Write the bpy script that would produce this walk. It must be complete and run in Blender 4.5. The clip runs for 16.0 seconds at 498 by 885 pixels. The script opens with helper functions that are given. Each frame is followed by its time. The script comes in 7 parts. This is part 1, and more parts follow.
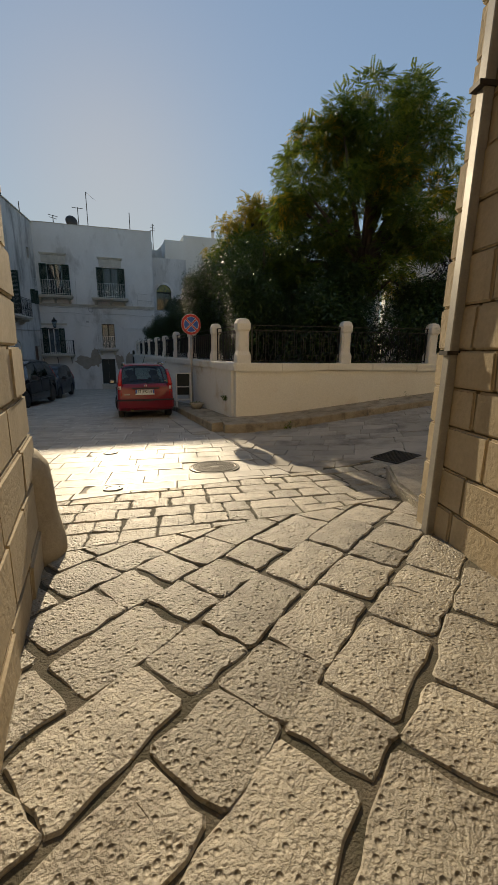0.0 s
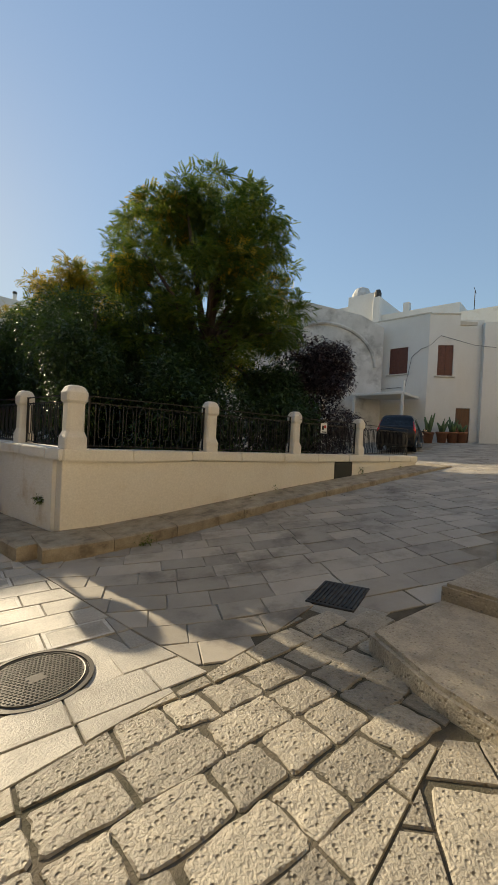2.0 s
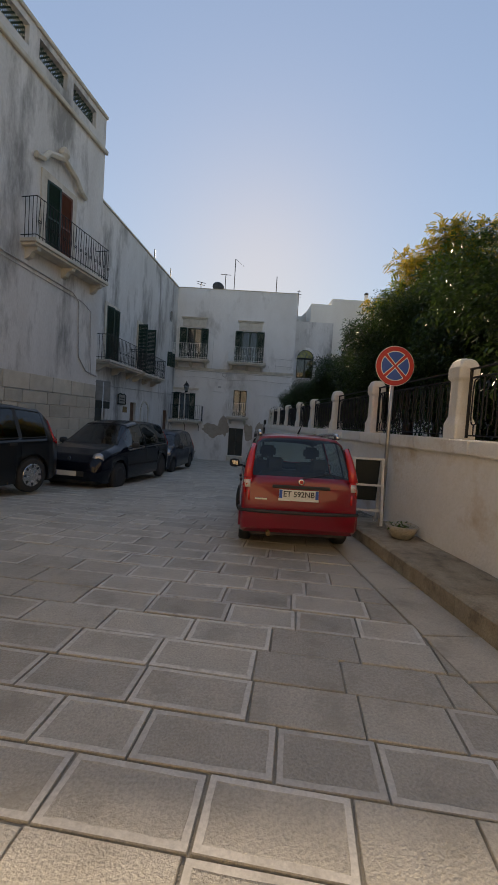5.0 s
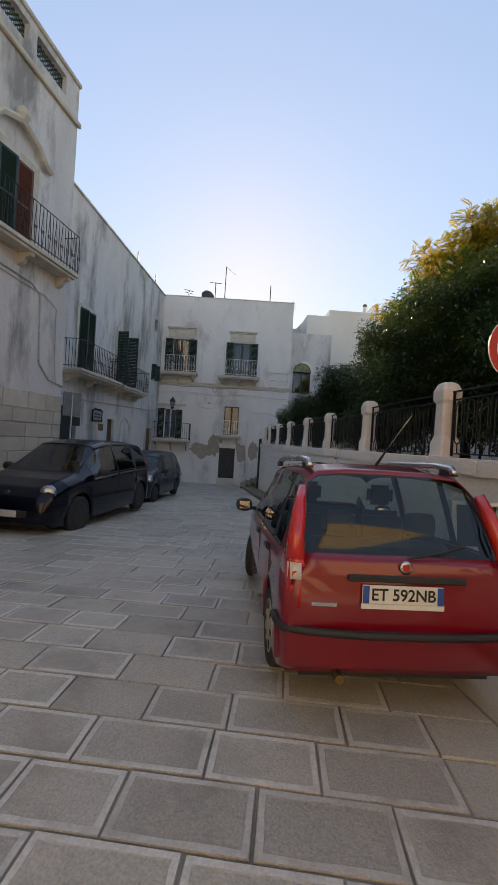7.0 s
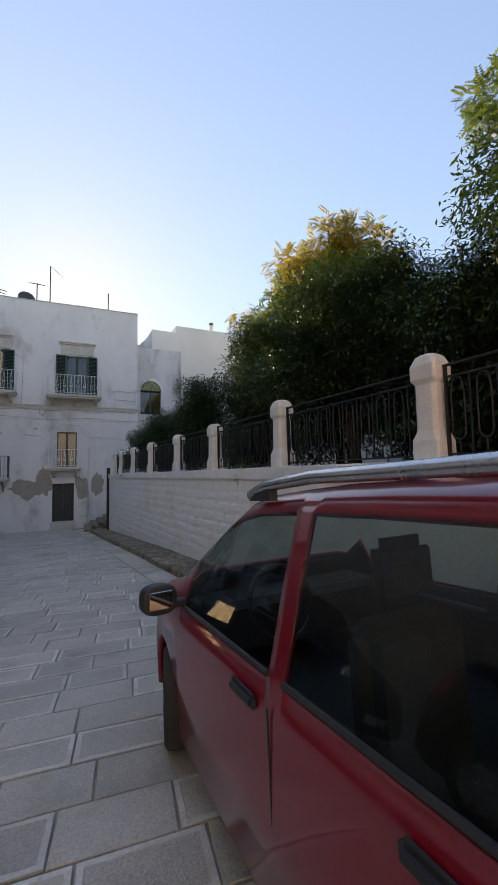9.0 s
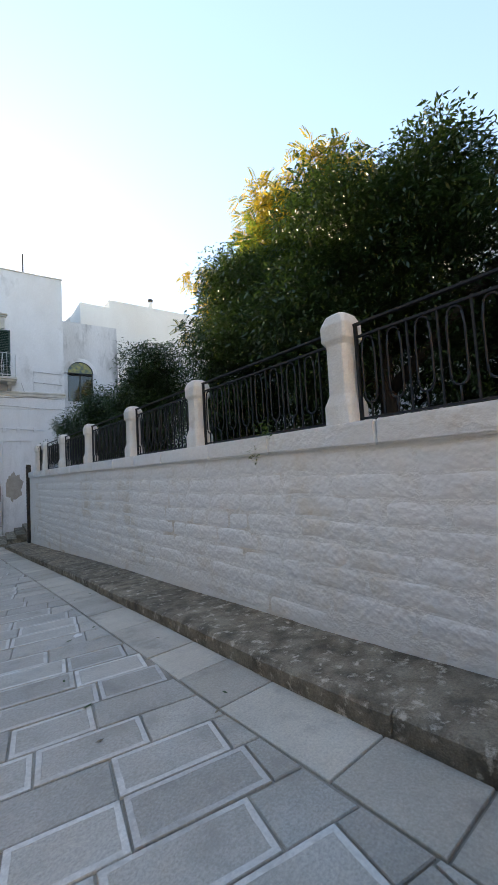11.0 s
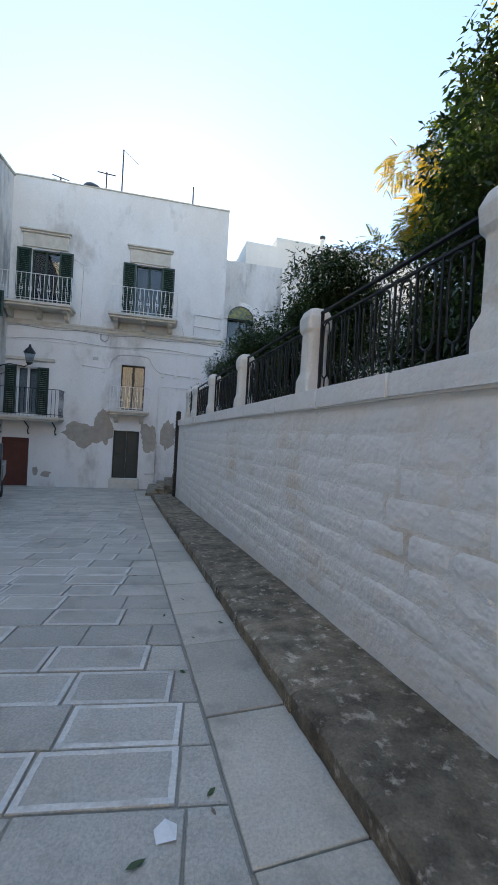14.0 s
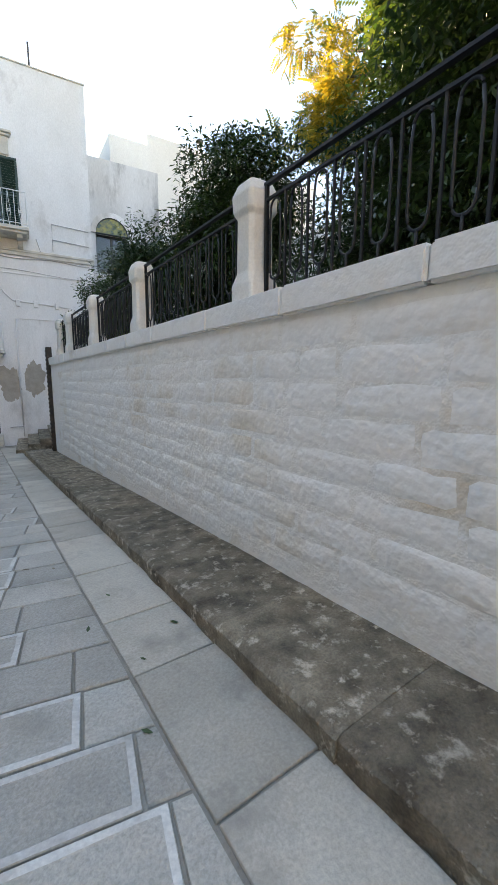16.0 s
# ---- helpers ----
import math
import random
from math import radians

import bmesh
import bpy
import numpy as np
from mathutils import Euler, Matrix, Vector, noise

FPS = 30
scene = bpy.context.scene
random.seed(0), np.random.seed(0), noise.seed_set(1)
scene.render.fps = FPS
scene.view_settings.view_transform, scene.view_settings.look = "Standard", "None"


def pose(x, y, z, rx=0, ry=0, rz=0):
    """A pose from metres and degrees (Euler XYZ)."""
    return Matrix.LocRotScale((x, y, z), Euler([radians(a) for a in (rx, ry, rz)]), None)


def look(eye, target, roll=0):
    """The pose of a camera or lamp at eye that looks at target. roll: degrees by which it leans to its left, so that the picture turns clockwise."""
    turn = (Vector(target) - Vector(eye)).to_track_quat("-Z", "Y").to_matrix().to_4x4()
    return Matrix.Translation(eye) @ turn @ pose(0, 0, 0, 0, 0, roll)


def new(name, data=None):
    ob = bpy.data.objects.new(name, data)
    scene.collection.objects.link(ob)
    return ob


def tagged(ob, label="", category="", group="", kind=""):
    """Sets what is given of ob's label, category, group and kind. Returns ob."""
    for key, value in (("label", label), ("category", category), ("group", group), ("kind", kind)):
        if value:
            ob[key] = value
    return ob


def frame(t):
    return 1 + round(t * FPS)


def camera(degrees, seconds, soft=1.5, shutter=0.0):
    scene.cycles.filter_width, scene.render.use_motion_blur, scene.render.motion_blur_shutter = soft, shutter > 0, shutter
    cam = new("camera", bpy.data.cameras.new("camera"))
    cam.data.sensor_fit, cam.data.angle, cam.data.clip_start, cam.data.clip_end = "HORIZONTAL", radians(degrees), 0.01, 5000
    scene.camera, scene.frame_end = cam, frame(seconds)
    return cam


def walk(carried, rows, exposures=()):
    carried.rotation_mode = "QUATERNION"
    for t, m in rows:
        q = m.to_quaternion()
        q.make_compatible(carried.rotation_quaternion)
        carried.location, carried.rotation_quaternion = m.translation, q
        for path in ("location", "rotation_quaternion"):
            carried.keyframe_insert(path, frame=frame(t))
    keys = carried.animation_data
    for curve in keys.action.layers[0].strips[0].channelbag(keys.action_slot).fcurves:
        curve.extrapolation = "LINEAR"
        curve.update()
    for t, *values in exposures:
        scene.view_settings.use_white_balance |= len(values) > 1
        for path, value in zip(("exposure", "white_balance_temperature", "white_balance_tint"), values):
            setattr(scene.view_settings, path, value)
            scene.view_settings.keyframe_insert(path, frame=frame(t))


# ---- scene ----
cam = camera(65.1, 16.0)

# the plan is drawn in units of SIZE metres
SIZE = 1.12
PATH = [
    (0, (-2.912, -7.903, 1.613), (-2.175, -6.1, 1.159), 0.5),
    (0.5, (-2.809, -7.291, 1.598), (-2.251, -5.412, 1.201), 0.7),
    (1, (-2.687, -6.653, 1.632), (-1.821, -4.857, 1.479), 1.6),
    (1.5, (-2.545, -6.09, 1.693), (-1.312, -4.516, 1.684), 2.9),
    (2, (-2.432, -5.523, 1.649), (-0.917, -4.217, 1.629), 2.9),
    (2.5, (-2.273, -4.972, 1.628), (-0.667, -3.781, 1.568), 3.1),
    (3, (-2.205, -4.445, 1.589), (-0.561, -3.307, 1.552), 3.3),
    (3.5, (-2.142, -3.99, 1.558), (-0.929, -2.402, 1.498), 3.4),
    (4, (-2.333, -3.465, 1.48), (-2.131, -1.478, 1.367), 2.8),
    (6.3, (-2.692, -0.762, 1.388), (-2.541, 1.231, 1.314), 3.8),
    (6.5, (-2.718, -0.524, 1.406), (-2.523, 1.466, 1.371), 4.6),
    (7, (-2.753, -0.009, 1.402), (-2.531, 1.978, 1.402), 3.5),
    (7.5, (-2.849, 0.509, 1.379), (-2.631, 2.497, 1.346), 3.4),
    (8, (-2.947, 1.05, 1.349), (-2.777, 3.036, 1.184), 3.3),
    (8.5, (-2.917, 1.683, 1.304), (-2.461, 3.63, 1.338), 1.7),
    (9, (-2.824, 2.397, 1.304), (-1.849, 4.137, 1.458), -1.3),
    (9.2, (-2.78, 2.699, 1.283), (-1.78, 4.424, 1.428), -2.8),
    (11.3, (-2.284, 5.231, 1.079), (-1.004, 6.764, 1.194), -3.1),
    (11.5, (-2.205, 5.433, 1.08), (-0.916, 6.959, 1.156), -2.5),
    (12, (-2.029, 5.94, 1.026), (-0.689, 7.423, 1.09), 0.1),
    (12.5, (-1.806, 6.399, 1.004), (-0.525, 7.935, 1.065), 1.0),
    (13, (-1.656, 6.865, 0.95), (-0.565, 8.54, 0.93), 3.6),
    (13.5, (-1.561, 7.285, 0.945), (-0.601, 9.04, 0.938), 3.8),
    (14, (-1.53, 7.692, 0.935), (-0.919, 9.598, 0.917), 3.1),
    (14.5, (-1.56, 8.115, 0.897), (-0.957, 10.021, 0.905), 1.9),
    (15, (-1.506, 8.448, 0.868), (-0.752, 10.297, 0.762), -0.2),
    (15.5, (-1.52, 8.657, 0.847), (-0.541, 10.383, 0.598), 0.0),
    (16, (-1.554, 8.711, 0.834), (-0.423, 10.331, 0.527), 0.2),
]
walk(cam, [(t, look(tuple(SIZE * v for v in eye), tuple(SIZE * v for v in target), roll)) for t, eye, target, roll in PATH], exposures=[(0, 0.85, 8000, 9), (1.0, 0.95, 7800, 8), (1.5, 1.05, 7600, 6), (2.5, 1.45, 8200, 11), (3.3, 1.5, 8300, 14), (4.0, 1.15, 8300, 15), (6.5, 1.8, 8900, 17), (9.0, 2.05, 8300, 19), (11.5, 2.9, 8000, 13), (12.5, 3.05, 8000, 13), (14.0, 2.65, 7700, 13), (15.0, 2.85, 8300, 13), (16.0, 3.2, 9000, 14)])

# world, sun and exposure
SUN_AZ, SUN_EL = 4.6, 22.0
world = bpy.data.worlds.new("World")
scene.world = world
world.use_nodes = True
wn = world.node_tree
sky = wn.nodes.new("ShaderNodeTexSky")
sky.sky_type, sky.sun_disc = "NISHITA", False
sky.sun_elevation, sky.sun_rotation = radians(SUN_EL), radians(SUN_AZ)
sky.air_density, sky.dust_density, sky.ozone_density = 1.0, 0.12, 2.3
wn.nodes["Background"].inputs["Strength"].default_value = 0.15
# the whole sky is evened out: its brightest parts rise less than its dark ones
lum, soft_, even = wn.nodes.new("ShaderNodeRGBToBW"), wn.nodes.new("ShaderNodeMath"), wn.nodes.new("ShaderNodeVectorMath")
soft_.operation, even.operation = "MULTIPLY_ADD", "DIVIDE"
soft_.inputs[1].default_value, soft_.inputs[2].default_value = 0.4, 1.0
wn.links.new(sky.outputs[0], lum.inputs[0])
wn.links.new(lum.outputs[0], soft_.inputs[0])
wn.links.new(sky.outputs[0], even.inputs[0])
wn.links.new(soft_.outputs[0], even.inputs[1])
wn.links.new(even.outputs[0], wn.nodes["Background"].inputs["Color"])
sun_data = bpy.data.lights.new("sun", "SUN")
sun_data.energy, sun_data.angle, sun_data.color = 2.7, radians(0.6), (1.0, 0.90, 0.74)
sun = new("sun", sun_data)
sun_dir = Vector((math.sin(radians(SUN_AZ)) * math.cos(radians(SUN_EL)), math.cos(radians(SUN_AZ)) * math.cos(radians(SUN_EL)), math.sin(radians(SUN_EL))))
sun.matrix_world = look(tuple(sun_dir * 60), (0, 0, 0))


# ---------------------------------------------------------------- materials
def mat(name, c1, c2=None, rough=0.8, scale=6.0, fine=60.0, bump=0.3, depth=0.01, metal=0.0, stain=None, stain_scale=0.7, stain_at=(0.5, 0.62), rnd=0.0, coat=0.0, spec=0.5, rough_var=0.1, pits=0.0, pit_scale=30.0, stretch=(1, 1, 1), grain=0.22, det=6.0):
    m = bpy.data.materials.new(name)
    m.use_nodes = True
    nt, L = m.node_tree, m.node_tree.links
    b = nt.nodes["Principled BSDF"]
    c2 = c2 or tuple(v * 0.75 for v in c1)
    tc = nt.nodes.new("ShaderNodeNewGeometry")
    mp = nt.nodes.new("ShaderNodeVectorMath")
    mp.operation = "MULTIPLY"
    mp.inputs[1].default_value = stretch
    L.new(tc.outputs["Position"], mp.inputs[0])

    def noi(s, det=6.0, ro=0.6):
        n = nt.nodes.new("ShaderNodeTexNoise")
        n.inputs["Scale"].default_value, n.inputs["Detail"].default_value, n.inputs["Roughness"].default_value = s, det, ro
        L.new(mp.outputs[0], n.inputs["Vector"])
        return n.outputs["Fac"]

    def ramp(src, a, bb):
        r = nt.nodes.new("ShaderNodeMapRange")
        r.inputs[1].default_value, r.inputs[2].default_value = a, bb
        L.new(src, r.inputs[0])
        return r.outputs[0]

    def mix(f, a, bb, blend="MIX"):
        x = nt.nodes.new("ShaderNodeMix")
        x.data_type, x.blend_type = "RGBA", blend
        if isinstance(f, (int, float)):
            x.inputs[0].default_value = f
        else:
            L.new(f, x.inputs[0])
        for v, i in ((a, 6), (bb, 7)):
            if isinstance(v, tuple):
                x.inputs[i].default_value = (*v, 1)
            else:
                L.new(v, x.inputs[i])
        return x.outputs[2]

    big, small = noi(scale, det), noi(fine, min(4.0, det))
    col = mix(ramp(big, 0.35, 0.65), tuple(c1), tuple(c2))
    col = mix(ramp(small, 0.3, 0.75), col, mix(grain, col, (0.3, 0.3, 0.3), "MULTIPLY"))
    if stain:
        col = mix(ramp(noi(stain_scale, 8.0, 0.68), *stain_at), col, tuple(stain))
    if rnd:
        oi = nt.nodes.new("ShaderNodeObjectInfo")
        add = nt.nodes.new("ShaderNodeMath")
        add.operation = "ADD"
        L.new(oi.outputs["Random"], add.inputs[0])
        L.new(tc.outputs["Random Per Island"], add.inputs[1])
        fr = nt.nodes.new("ShaderNodeMath")
        fr.operation = "FRACT"
        L.new(add.outputs[0], fr.inputs[0])
        r = nt.nodes.new("ShaderNodeMapRange")
        r.inputs[3].default_value, r.inputs[4].default_value = 1.0 - rnd, 1.0 + rnd * 0.5
        L.new(fr.outputs[0], r.inputs[0])
        col = mix(1.0, col, r.outputs[0], "MULTIPLY")
    L.new(col, b.inputs["Base Color"])
    rr = nt.nodes.new("ShaderNodeMapRange")
    rr.inputs[3].default_value, rr.inputs[4].default_value = max(0.02, rough - rough_var), min(1, rough + rough_var)
    L.new(big, rr.inputs[0])
    L.new(rr.outputs[0], b.inputs["Roughness"])
    b.inputs["Metallic"].default_value = metal
    b.inputs["Coat Weight"].default_value = coat
    b.inputs["Coat Roughness"].default_value = 0.04
    b.inputs["Specular IOR Level"].default_value = spec
    if bump:
        h = nt.nodes.new("ShaderNodeMath")
        h.operation = "ADD"
        L.new(small, h.inputs[0])
        L.new(big, h.inputs[1])
        height = h.outputs[0]
        if pits:
            v = nt.nodes.new("ShaderNodeTexVoronoi")
            v.inputs["Scale"].default_value = pit_scale
            L.new(mp.outputs[0], v.inputs["Vector"])
            p = nt.nodes.new("ShaderNodeMapRange")
            p.inputs[1].default_value, p.inputs[2].default_value, p.inputs[3].default_value, p.inputs[4].default_value = 0.12, 0.32, -pits, 0.0
            L.new(v.outputs["Distance"], p.inputs[0])
            a2 = nt.nodes.new("ShaderNodeMath")
            a2.operation = "ADD"
            L.new(height, a2.inputs[0])
            L.new(p.outputs[0], a2.inputs[1])
            height = a2.outputs[0]
            # the base colour turns dark brown towards each pit's centre
            pit_dark = nt.nodes.new("ShaderNodeMapRange")
            pit_dark.inputs[1].default_value, pit_dark.inputs[2].default_value, pit_dark.inputs[3].default_value, pit_dark.inputs[4].default_value = 0.10, 0.28, 0.45, 0.0
            L.new(v.outputs["Distance"], pit_dark.inputs[0])
            L.new(mix(pit_dark.outputs[0], col, (0.10, 0.085, 0.065)), b.inputs["Base Color"])
        bp = nt.nodes.new("ShaderNodeBump")
        bp.inputs["Strength"].default_value, bp.inputs["Distance"].default_value = bump, depth
        L.new(height, bp.inputs["Height"])
        L.new(bp.outputs[0], b.inputs["Normal"])
    return m


def glass_mat(name, tint=(0.75, 0.8, 0.8), alpha=0.35, rough=0.02):
    m = bpy.data.materials.new(name)
    m.use_nodes = True
    nt = m.node_tree
    b = nt.nodes["Principled BSDF"]
    b.inputs["Base Color"].default_value = (*tint, 1)
    b.inputs["Roughness"].default_value = rough
    b.inputs["Transmission Weight"].default_value = 1.0
    b.inputs["IOR"].default_value = 1.45
    b.inputs["Alpha"].default_value = 1.0
    # thin pane: glossy over a clear body
    gl, tr, mx, fr = (nt.nodes.new(n) for n in ("ShaderNodeBsdfGlossy", "ShaderNodeBsdfTransparent", "ShaderNodeMixShader", "ShaderNodeLayerWeight"))
    gl.inputs["Roughness"].default_value = rough
    tr.inputs["Color"].default_value = (*tint, 1)
    fr.inputs["Blend"].default_value = 0.5
    pw = nt.nodes.new("ShaderNodeMath")
    pw.operation = "POWER"
    pw.inputs[1].default_value = 3.5
    nt.links.new(fr.outputs["Facing"], pw.inputs[0])
    ad = nt.nodes.new("ShaderNodeMath")
    ad.operation = "MULTIPLY_ADD"
    ad.inputs[1].default_value, ad.inputs[2].default_value = 0.8, 0.06
    nt.links.new(pw.outputs[0], ad.inputs[0])
    nt.links.new(ad.outputs[0], mx.inputs[0])
    nt.links.new(tr.outputs[0], mx.inputs[1])
    nt.links.new(gl.outputs[0], mx.inputs[2])
    nt.links.new(mx.outputs[0], nt.nodes["Material Output"].inputs["Surface"])
    return m


def leaf_mat(name, c1, c2, rough=0.45, through_w=0.35, scale=1.2):
    m = bpy.data.materials.new(name)
    m.use_nodes = True
    nt, L = m.node_tree, m.node_tree.links
    b = nt.nodes["Principled BSDF"]
    g = nt.nodes.new("ShaderNodeNewGeometry")
    n = nt.nodes.new("ShaderNodeTexNoise")
    n.inputs["Scale"].default_value, n.inputs["Detail"].default_value = scale, 3.0
    L.new(g.outputs["Position"], n.inputs["Vector"])
    a = nt.nodes.new("ShaderNodeMath")
    a.operation = "MULTIPLY_ADD"
    a.inputs[1].default_value, a.inputs[2].default_value = 0.5, -0.25
    L.new(g.outputs["Random Per Island"], a.inputs[0])
    s = nt.nodes.new("ShaderNodeMath")
    s.operation = "ADD"
    L.new(a.outputs[0], s.inputs[0])
    L.new(n.outputs["Fac"], s.inputs[1])
    r = nt.nodes.new("ShaderNodeMapRange")
    r.inputs[1].default_value, r.inputs[2].default_value = 0.3, 0.7
    L.new(s.outputs[0], r.inputs[0])
    x = nt.nodes.new("ShaderNodeMix")
    x.data_type = "RGBA"
    x.inputs[6].default_value, x.inputs[7].default_value = (*c1, 1), (*c2, 1)
    L.new(r.outputs[0], x.inputs[0])
    L.new(x.outputs[2], b.inputs["Base Color"])
    b.inputs["Roughness"].default_value = rough
    t = nt.nodes.new("ShaderNodeBsdfTranslucent")
    L.new(x.outputs[2], t.inputs["Color"])
    mx = nt.nodes.new("ShaderNodeMixShader")
    mx.inputs[0].default_value = through_w
    L.new(b.outputs[0], mx.inputs[1])
    L.new(t.outputs[0], mx.inputs[2])
    L.new(mx.outputs[0], nt.nodes["Material Output"].inputs["Surface"])
    return m


